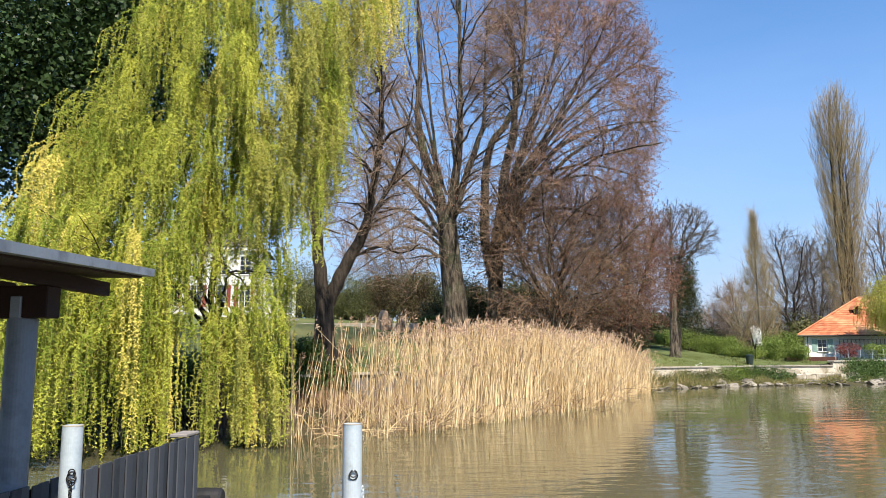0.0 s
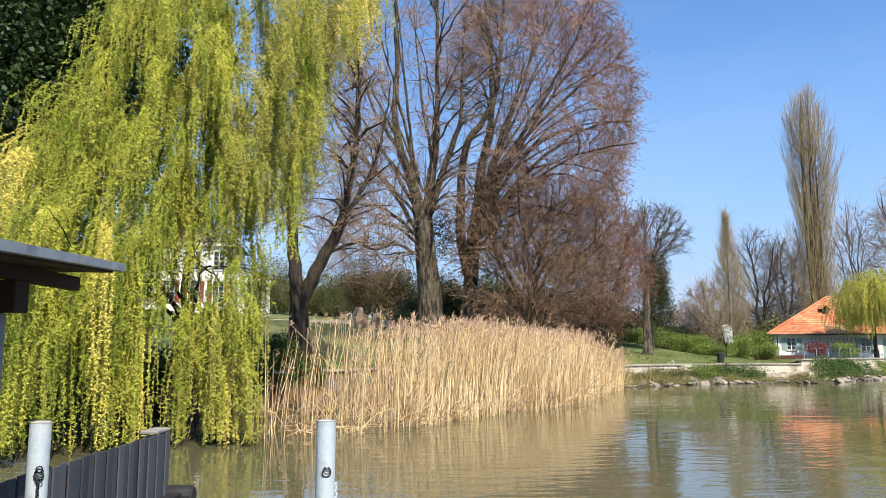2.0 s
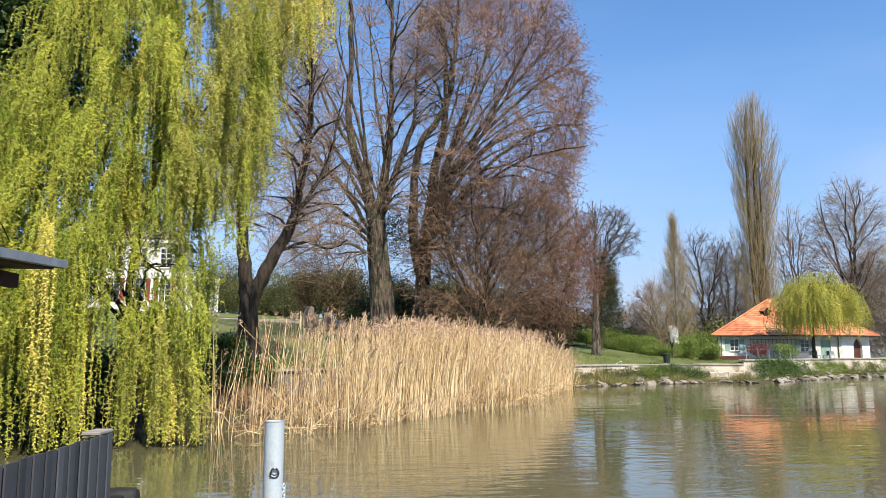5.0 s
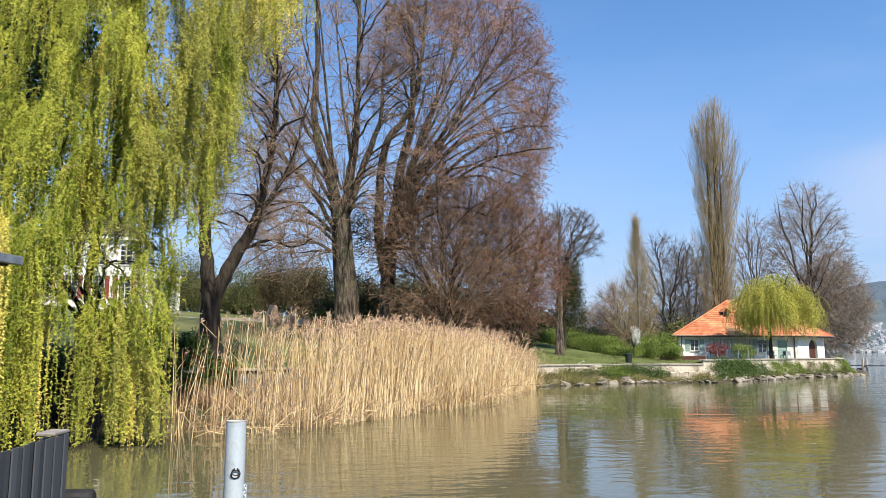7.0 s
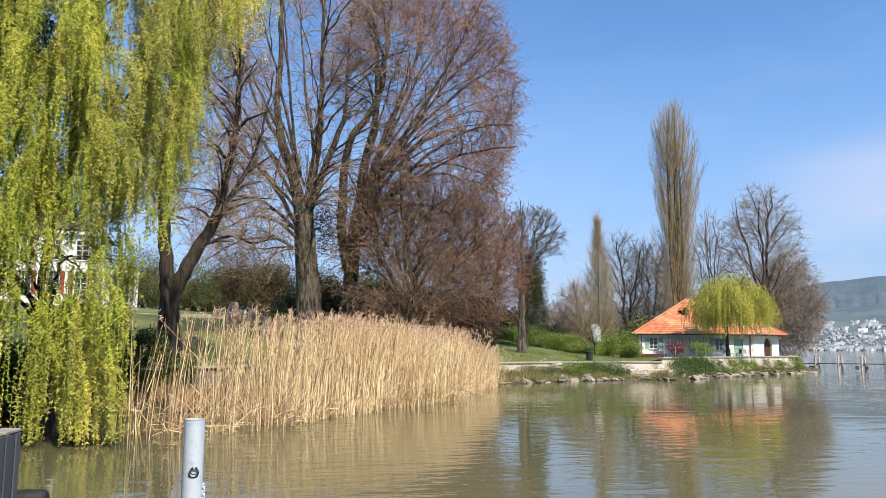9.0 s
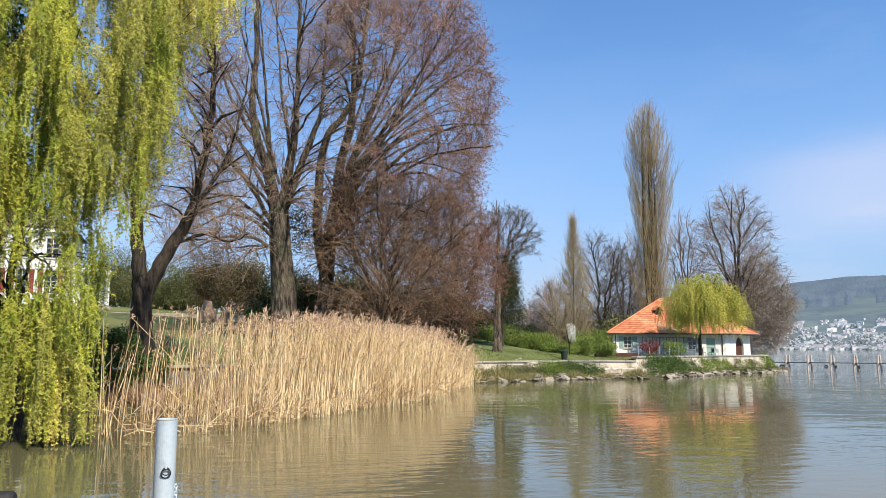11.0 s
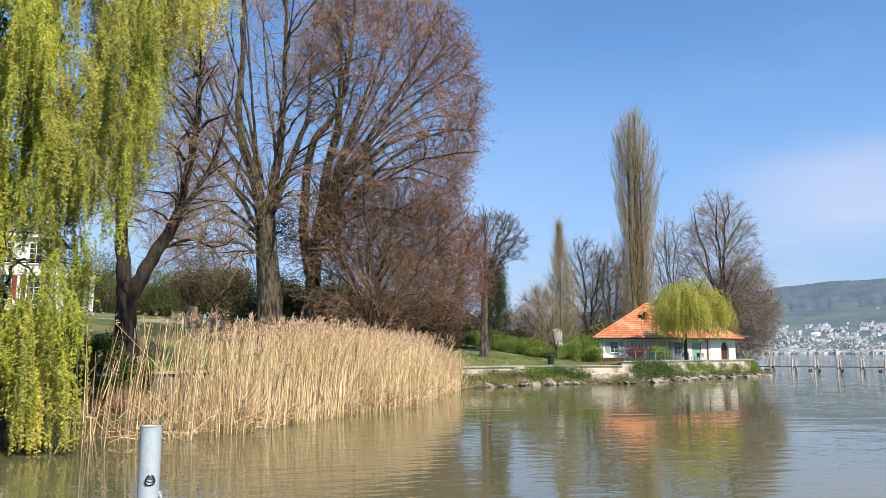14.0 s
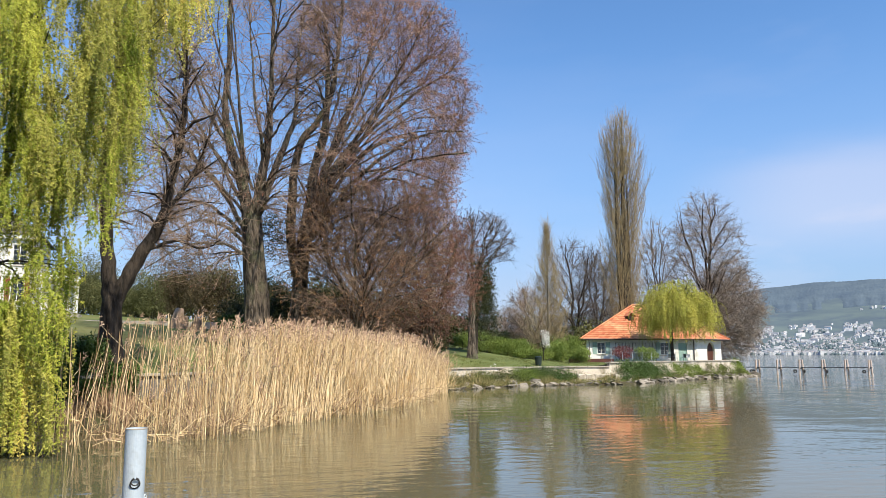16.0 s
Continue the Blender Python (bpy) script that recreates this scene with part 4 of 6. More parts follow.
# ---- the weeping willow over the water ----
def willow_strands(anchors, lengths, outward, phase, leaf_step, leaf_len, leaf_w, seed, k=4, rod=0.005):
    """Hanging rods with small leaves in curls: each arches outward, then trails down with a slow wave."""
    g = np.random.default_rng(seed)
    n = len(anchors)
    L = lengths[:, None]
    s = np.linspace(0, 1, k)[None] * L
    arch = np.minimum(L * 0.3, 0.9)
    out = arch * (1 - np.exp(-s / (arch + 0.05)))
    pos = anchors[:, None] + outward[:, None] * out[:, :, None]
    pos[:, :, 2] -= s - 0.9 * out - 0.12 * arch * np.sin(np.clip(s / arch, 0, np.pi))
    way = phase * 1.7 + g.normal(size=n) * 0.3
    swing = 0.055 * np.sqrt(s + 0.01) * np.sin(s * g.uniform(2.2, 3.6, n)[:, None] + phase[:, None]) + 0.03 * s * np.sin(phase * 3.1)[:, None]
    pos[:, :, 0] += np.cos(way)[:, None] * swing
    pos[:, :, 1] += np.sin(way)[:, None] * swing
    pos[:, 1:-1, :2] += g.normal(size=(n, k - 2, 2)) * 0.015
    a, b = pos[:, :-1].reshape(-1, 3), pos[:, 1:].reshape(-1, 3)
    rods = sticks(a, b, rod, rod * 0.8, 3)
    per = np.maximum(5, (lengths / leaf_step).astype(int))
    idx = np.repeat(np.arange(n), per)
    at = g.uniform(0.02, 1.0, len(idx)) * lengths[idx]
    curl = leaf_len * 1.5
    at = np.where(g.uniform(size=len(idx)) < 0.75, np.round(at / curl) * curl + g.normal(size=len(idx)) * curl * 0.16, at)
    u = np.clip(at / lengths[idx], 0.0, 0.9999) * (k - 1)
    i = np.minimum(u.astype(int), k - 2)
    w = (u - i)[:, None]
    c = pos[idx, i] * (1 - w) + pos[idx, i + 1] * w + g.normal(size=(len(idx), 3)) * 0.22 * leaf_len
    turn = g.uniform(0, 2 * np.pi, len(idx))
    d = np.stack([np.cos(turn) * 0.85, np.sin(turn) * 0.85, -0.45 + 0.2 * g.normal(size=len(idx))], 1)
    front = outward[idx] * np.array([0.6, 0.6, 0]) + np.array([0.0, -0.45, 0.4])
    return rods, leaves(c, leaf_len, leaf_w, d, corners=3, face=front / (np.linalg.norm(front, axis=1, keepdims=True) + 1e-6))


wb = np.array([-9.6, 31.5, 0.0])
wb[2] = 0.4
g = np.random.default_rng(21)


def willow_top(az):
    """The height of the willow's uneven upper outline."""
    return np.interp(az, [-33, -30, -28.5, -27, -24, -22, -20, -4], [6.0, 7.0, 7.8, 11.8, 14.0, 17.0, 19.5, 19.5])


def willow_side(z):
    """How far to the right the crown reaches, as an azimuth."""
    return np.interp(z, [0, 4, 6, 10, 13.5, 15, 17], [-11.9, -11.5, -10.6, -8.6, -7.4, -5.0, -3.8])


class Tresses:
    """Strands collected tress by tress."""
    def __init__(self):
        self.anchors, self.lengths, self.outs, self.phase = [], [], [], []

    def add(self, x, y, z, length, count, floor):
        o = np.array([x - wb[0], y - wb[1] - 3, 0])
        o = o / (np.linalg.norm(o) + 0.01) + g.normal(size=3) * np.array([0.5, 0.3, 0])
        reach, lift, ph = g.uniform(0.5, 1.3), g.uniform(0.1, 0.5), g.uniform(0, 2 * np.pi)
        for j in range(count):
            u = (j + g.uniform()) / count
            a = np.array([x, y, z]) + o * reach * (u - 0.5) + g.normal(size=3) * np.array([0.10, 0.12, 0.14])
            a[2] += lift * 4 * u * (1 - u) - 0.5 * u * u
            full = min(length * g.choice((g.uniform(0.4, 0.85), g.uniform(0.85, 1.08))), a[2] - floor - abs(g.normal()) * 0.16 + 0.75)
            self.anchors.append(a)
            self.lengths.append(max(0.5, full))
            self.outs.append(o * 0.55 + g.normal(size=3) * np.array([0.14, 0.14, 0.05]))
            self.phase.append(ph + g.normal() * 0.45)
        for j in range(count // 2):
            side = g.normal(size=3) * np.array([0.7, 0.5, 0.0])
            down = g.uniform(0.1, 0.75) * min(length, z - floor)
            self.anchors.append(np.array([x, y, z - down]) + o * reach * g.uniform(-0.4, 0.5) + g.normal(size=3) * 0.12)
            self.lengths.append(min(g.uniform(0.5, 1.2), max(0.4, z - down - floor)))
            self.outs.append(o * 0.5 + side)
            self.phase.append(g.uniform(0, 6.28))

    def arrays(self):
        return np.array(self.anchors), np.array(self.lengths), np.array(self.outs), np.array(self.phase)


green, gold, dull = Tresses(), Tresses(), Tresses()
# the skirt that trails into the water
for az in np.linspace(-33, -12.2, 62) + g.normal(size=62) * 0.3:
    if -19.3 < az < -17.1 or az > -11.9 or (az < -22 and g.uniform() < 0.3):
        continue
    y = g.uniform(24.2, 26.2) - 0.34 * max(0.0, -15 - az)
    long_fall = -18.4 < az < -11 and g.uniform() < 0.3
    z = g.uniform(6.5, 9.5) if long_fall else g.uniform(2.6, 4.4) if -18.4 < az < -11 else g.uniform(3.4, 7.5)
    y += 0.8 * long_fall
    (gold if g.uniform() < 0.08 else dull if az > -18.4 and g.uniform() < 0.45 else green).add(y * math.tan(radians(az)), y, z, z + 1.4, int(g.integers(5, 9) if long_fall else g.integers(8, 14)), 0.03)
# cascade over cascade up to the crown
for k in range(540):
    az = g.uniform(-33, -3.8)
    z = float(willow_top(az)) * g.uniform(0.0, 1.0) ** 0.76
    z = max(z, 4.2)
    if az > willow_side(z):
        continue
    thin_side = az > -14.5 and z > 7
    if -25 < az < -17 and 12.6 < z < 16 and g.uniform() < 0.6:
        continue
    if thin_side and g.uniform() < 0.3:
        continue
    layer = g.choice((0.0, 1.2, 2.6))
    x0 = 25 * math.tan(radians(az))
    y = 24.3 + layer + 0.016 * (x0 + 9) ** 2 + max(0.0, (z - 9) / 8) ** 2 * 2.2 + 0.7 * math.sin(az * 2.3 + z * 0.7) + g.normal() * 0.25 - 0.2 * max(0.0, -20 - az) * (z < 9)
    length = g.uniform(1.6, 4.6)
    if -18.8 < az < -10.5 and layer < 2 and z > 6.0 and z - length < 6.2 and g.uniform() < 0.8:
        length = max(1.0, z - 6.3)
    if -19.5 < az < -16.9 and z < 9:
        length = max(0.6, min(length, z - 4.2))
    yellow = (-27.6 < az < -26.4 and 8 < z < 12.5 and layer == 0) or (z > 15.5 and az > -7 and g.uniform() < 0.6) or (az < -15 and g.uniform() < 0.06)
    kin = gold if yellow else dull if thin_side and g.uniform() < 0.7 else green
    kin.add(y * math.tan(radians(az)), y, z, length, int(g.integers(9, 16)), 1.0)
# thin strands between the crown and its outer tresses
for k in range(34):
    az, z, y = g.uniform(-17.5, -11.0), g.uniform(8.5, 14.5), g.uniform(25.8, 28.5)
    if az < willow_side(z):
        (dull if k % 3 else green).add(y * math.tan(radians(az)), y, z, min(g.uniform(2.0, 4.6), z - 6.6), int(g.integers(6, 11)), 6.0)
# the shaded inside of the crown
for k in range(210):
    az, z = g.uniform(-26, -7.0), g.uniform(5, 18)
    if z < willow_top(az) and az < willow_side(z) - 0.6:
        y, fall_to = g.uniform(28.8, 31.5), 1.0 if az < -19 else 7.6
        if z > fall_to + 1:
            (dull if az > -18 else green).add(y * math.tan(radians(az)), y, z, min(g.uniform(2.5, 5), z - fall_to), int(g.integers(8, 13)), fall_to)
willow = thing("weeping_willow", "large weeping willow with yellow-green spring leaves hanging over the water", "tree", wb)
an, ln, ou, ph = green.arrays()
limb_tips = an[::30] + np.array([0, 0.8, -0.1])
tubes, thin, ends, ways = branch_out(wb + np.array([0, 0, 4.0]), (0, 0, 1), limb_tips, 0.015, 0.012, 7)
tubes.append(tube(bent(wb - np.array([0, 0, 1.2]), np.array([0.1, 0, 1.0]), wb + np.array([0, 0, 4.0]), 6), [0.8, 0.65, 0.58, 0.55, 0.5, 0.48, 0.45], 12))
v, f = join(*tubes, sticks(*thin, 4))
part("trunk", (v - wb, f), M_BARK_DARK, willow, smooth=True)
rods, lv = willow_strands(an, ln, ou, ph, 0.028, 0.088, 0.043, 5)
crown = part("crown", (lv[0] - wb, lv[1]), M_WILLOW, willow)
rods2, lv2 = willow_strands(*gold.arrays(), 0.021, 0.085, 0.042, 6)
tagged(part("catkin_growth", (lv2[0] - wb, lv2[1]), M_WILLOW_GOLD, crown, "golden catkin tresses"), kind="stuff")
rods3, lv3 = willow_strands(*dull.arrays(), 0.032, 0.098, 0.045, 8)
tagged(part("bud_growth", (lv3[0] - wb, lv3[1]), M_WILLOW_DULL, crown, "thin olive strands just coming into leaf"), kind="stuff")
v, f = join(rods, rods2, rods3)
tagged(part("twig_growth", (v - wb, f), M_WILLOW_TWIG, crown), kind="stuff")

# ---- reeds ----
REED_FRONT = np.array([(-5.6, 26.6), (-4.3, 25.6), (-2.9, 27.3), (-1, 28.3), (1, 31.6), (4.4, 36.5), (8.2, 42), (12.5, 52), (15.8, 59.0)])
REED_DEPTH = np.array([3, 5, 6, 6.5, 6.5, 6, 5.5, 4.5, 1.5])


def reed_bed():
    n = 6600
    seg = np.hypot(*(REED_FRONT[1:] - REED_FRONT[:-1]).T)
    cum = np.concatenate([[0], np.cumsum(seg)])
    s = cum[-1] * (0.06 * rng.uniform(0, 1, n) + 0.94 * rng.uniform(0, 1, n) ** 0.9)
    x, y = np.interp(s, cum, REED_FRONT[:, 0]), np.interp(s, cum, REED_FRONT[:, 1])
    ws = np.interp(s, cum, np.arange(len(cum)))
    depth = np.interp(s, cum, REED_DEPTH) * rng.uniform(0, 1, n) ** 1.3
    nx, ny = -0.62, 0.78
    bx, by = x + nx * depth + rng.normal(size=n) * 0.25, y + ny * depth + rng.normal(size=n) * 0.25
    bz = np.full(n, -0.3)
    h = (3.95 + 0.55 * np.sin(s * 0.9) * np.cos(s * 0.37) * 0.6) * np.where(rng.uniform(0, 1, n) < 0.72, rng.uniform(0.9, 1.06, n), rng.uniform(0.6, 0.9, n))
    h *= np.interp(ws, [0, 0.6, 1.5, 5.6, 6.4, 7.2, 8], [0.9, 0.95, 1.03, 1.03, 0.93, 0.76, 0.5])
    short = (rng.uniform(0, 1, n) < np.interp(ws, [0, 2.8, 3.7, 8], [0.45, 0.4, 0.15, 0.1]))
    h[short] *= rng.uniform(0.45, 0.85, short.sum())
    flat = rng.uniform(0, 1, n) < np.interp(ws, [0, 3, 6, 8], [0.34, 0.24, 0.12, 0.06])
    lean = np.stack([rng.normal(0.06, 0.06, n) + 0.05 * np.sin(s * 1.9) + np.where(rng.uniform(0, 1, n) < 0.12, rng.normal(0.0, 0.25, n), 0), rng.normal(-0.03, 0.08, n)], 1)
    lean[flat] = np.stack([rng.choice([-1, 1], flat.sum()) * rng.uniform(0.3, 2.2, flat.sum()), rng.normal(-0.25, 0.3, flat.sum())], 1)
    h[flat] = rng.uniform(0.5, 1.25, flat.sum())
    bx[flat], by[flat] = x[flat] + nx * depth[flat] * 0.3 + 0.3, y[flat] + ny * depth[flat] * 0.3 - 0.2
    side = np.degrees(np.arctan2(bx, by))
    keep = rng.uniform(0, 1, n) < np.interp(side, [-12, -9, -6.0, -3.0, 0.0, 3.0], [0.06, 0.20, 0.32, 0.42, 0.62, 1.0]) * np.where(flat, 2.0, 1.0)
    bx, by, bz, h, lean, flat, ws = bx[keep], by[keep], bz[keep], h[keep], lean[keep], flat[keep], ws[keep]
    n = len(bx)
    base = np.stack([bx, by, bz], 1)
    mid = base + np.stack([lean[:, 0] * h * 0.4, lean[:, 1] * h * 0.4, h * 0.55], 1)
    top = base + np.stack([lean[:, 0] * h * 1.2, lean[:, 1] * h * 1.2, h + 0.3], 1)
    m = int(flat.sum())
    turn, run, rise = rng.uniform(0, 2 * np.pi, m), rng.uniform(0.4, 1.5, m), rng.uniform(-0.2, 1.3, m)
    base[flat, 2] = rng.uniform(0.0, 0.5, m)
    go = np.stack([np.cos(turn) * run, np.sin(turn) * run * 0.5, rise], 1)
    mid[flat] = base[flat] + go * 0.5 + np.stack([0 * run, 0 * run, rng.uniform(0, 0.2, m)], 1)
    top[flat] = base[flat] + go
    top[flat, 2] = np.maximum(top[flat, 2], -0.05)
    r0 = rng.uniform(0.009, 0.022, n)
    side = np.degrees(np.arctan2(base[:, 0], base[:, 1]))
    # Brown stalks crowd the left and flat ones, also standing for shade by the willow.
    browner = rng.uniform(0, 1, n) < np.where(flat, 0.6, np.interp(side, [-9, -3, 3], [0.7, 0.25, 0.06]))

    def stand(w):
        return sticks(np.concatenate([base[w], mid[w]]), np.concatenate([mid[w], top[w]]), np.concatenate([r0[w], r0[w] * 0.85]), np.concatenate([r0[w] * 0.85, r0[w] * 0.5]), 3)

    stalks, broken = stand(~browner), stand(browner)
    k = 1
    idx = np.repeat(np.arange(n), k)
    u = rng.uniform(0.25, 0.95, len(idx))[:, None]
    c = mid[idx] * (1 - u) + top[idx] * u
    blade = leaves(c, 0.5, 0.022, np.stack([rng.normal(0.4, 0.5, len(idx)), rng.normal(0, 0.5, len(idx)), rng.uniform(0.8, 2.0, len(idx))], 1))
    has = (~flat) & (rng.uniform(0, 1, n) < np.interp(ws, [0, 2.5, 3.6, 8], [0.2, 0.35, 0.65, 0.5]))
    tp = top[has]
    m = 12
    idx = np.repeat(np.arange(len(tp)), m)
    c = tp[idx] + np.stack([rng.normal(0.02, 0.03, len(idx)), rng.normal(0, 0.03, len(idx)), rng.uniform(-0.22, 0.12, len(idx))], 1)
    plume = leaves(c, 0.19, 0.034, np.stack([rng.normal(0.5, 0.3, len(idx)), rng.normal(0, 0.3, len(idx)), rng.normal(0.5, 0.4, len(idx))], 1))
    return stalks, broken, blade, plume


stalks, broken, blade, plume = reed_bed()
reeds = thing("reed_bed", "dense bed of tall dry straw-coloured reeds in the shallow water", "reeds", (0, 35, 0), kind="stuff")
o = np.array([0, 35, 0])
v, f = join(stalks, blade)
tagged(part("stalks", (v - o, f), M_REED, reeds), kind="stuff")
tagged(part("broken_stalks", (broken[0] - o, broken[1]), M_REED_OLD, reeds, "brown broken and older reed stalks, also darkening the shaded left"), kind="stuff")
tagged(part("plumes", (plume[0] - o, plume[1]), M_PLUME, reeds, "feathery pinkish-brown reed plumes"), kind="stuff")


# ---- landing stage shed ----
shed = thing("boat_shed", "boat landing roof with blue-grey steel post and dark timber beams", "shelter", (-4.77, 8.6, 0))
P = np.array([-4.77, 8.6, 0])
near, tip = polar(-30.6, 7.1, 3.76), polar(-21.0, 10.9, 3.97)
along = (tip - near) / np.linalg.norm(tip[:2] - near[:2])
start = near - along * 6
bm = bmesh.new()
q = [start, tip, tip + np.array([-6, 0.4, 0.1]), start + np.array([-6, 0.4, 0.1])]
lo = [bm.verts.new(Vector(p - P)) for p in q]
hi = [bm.verts.new(Vector(p - P + np.array([0, 0, 0.1]))) for p in q]
bm.faces.new(lo[::-1]); bm.faces.new(hi)
for i in range(4):
    bm.faces.new((lo[i], lo[(i + 1) % 4], hi[(i + 1) % 4], hi[i]))
bmesh.ops.recalc_face_normals(bm, faces=bm.faces)
part("roof", bm, M_STEEL_BLUE, shed)
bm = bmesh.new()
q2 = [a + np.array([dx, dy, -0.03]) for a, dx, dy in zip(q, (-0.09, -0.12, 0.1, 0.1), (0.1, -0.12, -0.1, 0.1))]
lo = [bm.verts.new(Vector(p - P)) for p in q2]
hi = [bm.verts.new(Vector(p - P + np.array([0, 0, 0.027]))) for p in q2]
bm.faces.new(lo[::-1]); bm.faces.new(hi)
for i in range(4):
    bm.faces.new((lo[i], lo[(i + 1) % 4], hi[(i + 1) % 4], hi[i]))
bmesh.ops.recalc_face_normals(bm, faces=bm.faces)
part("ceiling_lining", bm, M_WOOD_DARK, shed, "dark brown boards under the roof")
part("post", lathe([(0.16, -2.5), (0.16, 3.33)], 28), M_STEEL_SHADED, shed, "round blue-grey steel post", smooth=False)
part("bracket", boxed(-0.06, 0.06, -0.18, 0.18, 3.33, 3.58, 0.01), M_STEEL_BLUE, shed)
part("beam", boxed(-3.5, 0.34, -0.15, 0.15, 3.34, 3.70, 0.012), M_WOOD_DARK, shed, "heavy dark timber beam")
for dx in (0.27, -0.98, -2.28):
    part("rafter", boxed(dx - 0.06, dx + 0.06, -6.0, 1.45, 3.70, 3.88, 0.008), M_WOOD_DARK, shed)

# board screen beside the stage
screen = thing("board_screen", "weathered grey upright board screen of the landing stage", "fence", (-4.46, 14.05, 0), turn=-1.2)
board = bpy.data.meshes.new("board")
bm = boxed(-0.013, 0.013, -0.090, 0.090, -1.2, 1.50, 0.005)
bm.to_mesh(board)
bm.free()
board.materials.append(M_WOOD_GREY)
for i in range(60):
    ob = part("board", board, M_WOOD_GREY, screen)
    ob.matrix_local = pose(rng.uniform(-0.002, 0.004) - (0.022 if i % 2 else 0.0), -0.1 - i * 0.2, rng.uniform(-0.02, 0.008), rng.uniform(-0.25, 0.25), 0, rng.uniform(-0.9, 0.9))
# Added dark sheet that puts shade into the gaps between the boards.
part("gap_shade_panel", boxed(-0.06, -0.036, -12.2, -0.02, -1.2, 1.44), M_WOOD_DARK, screen)
part("rail", boxed(-0.14, -0.061, -12.2, 0.0, 1.05, 1.2, 0.01), M_WOOD_GREY, screen)
part("cap", boxed(-0.30, 0.005, -0.62, 0.03, 1.505, 1.56, 0.012), M_CAP, screen, "pale weathered timber cap")
part("end_post", boxed(-0.4, -0.062, -0.16, 0.02, -1.5, 1.43, 0.01), M_WOOD_GREY, screen)
part("ledge", boxed(0.03, 0.25, -12, 0.05, 0.22, 0.42, 0.02), M_RUBBER, screen, "low timber fender rail")
bm = lathe([(0.02, -0.3), (0.15, -0.3), (0.19, -0.26), (0.2, 0), (0.19, 0.26), (0.15, 0.3), (0.02, 0.3)], 18)
bm.transform(Matrix.Rotation(radians(90), 4, "Y"))
ob = part("fender", bm, M_RUBBER, screen, "black rubber fender")
ob.matrix_local = pose(0.12, 0.2, 0.33, 0, 0, 0)


def mooring_pile(at, top, r, label, chain):
    p = thing("mooring_pile", label, "pile", (*at, 0), "steel mooring piles")
    face = math.degrees(math.atan2(-at[1], -at[0]))
    k = r / 0.14
    part("pipe", lathe([(r, -2.5), (r, top - 0.012), (r - 0.008, top), (r - 0.012, top), (r - 0.014, top - 0.05), (0.01, top - 0.055)], 32), M_STEEL, p)
    part("rim", lathe([(r + 0.003, top - 0.014), (r + 0.003, top - 0.002), (r - 0.008, top + 0.003)], 32, cap=False), M_COPING, p, "worn pale rim")
    a = radians(face + 6)
    at_z = top - 0.72 * k
    rings = [(0.062, 0.155, 0, 12, 0, 96), (0.05, 0.165, 0.03, -25, 20, 80)]
    if chain:
        rings += [(0.055, 0.16, 0.05, 30, -15, 100), (0.045, 0.17, -0.05, -10, 40, 70), (0.04, 0.165, 0.09, 5, 10, 88)]
    for rr, off, dz, rx, ry, rz in rings:
        ring = part("ring", torus(rr * k, 0.0085 * k, 18, 6), M_IRON, p, "black iron mooring ring")
        ring.matrix_local = pose(off * k * math.cos(a), off * k * math.sin(a), at_z + dz * k, rx, ry, face + rz)
    part("eye_bolt", boxed(r - 0.01, r + 0.035, -0.012, 0.012, at_z + 0.06 * k, at_z + 0.09 * k, 0.003), M_STEEL, p).matrix_local = pose(0, 0, 0, 0, 0, face + 6)
    link = torus(0.03 * k, 0.009 * k, 10, 5)
    me = bpy.data.meshes.new("chain_link")
    link.to_mesh(me)
    link.free()
    me.materials.append(M_IRON if chain else M_STEEL)
    b = radians(face + (4 if chain else 78))
    for i in range(16 if chain else 9):
        o = part("chain_link", me, M_IRON, p)
        z = (at_z - 0.06 if chain else top - 0.92) - i * 0.047 * k
        o.matrix_local = pose((r + 0.017) * math.cos(b), (r + 0.017) * math.sin(b), z, 0, 0, face + (45 if i % 2 else 135)) @ Matrix.Diagonal((0.75, 1, 1.2, 1))
    return p


mooring_pile(polar(-6.75, 11.4)[:2], 1.91, 0.14, "galvanised steel mooring pile with an iron ring", False)
mooring_pile(polar(-25.65, 9.7)[:2], 2.14, 0.112, "galvanised steel mooring pile with a hanging black chain", True)


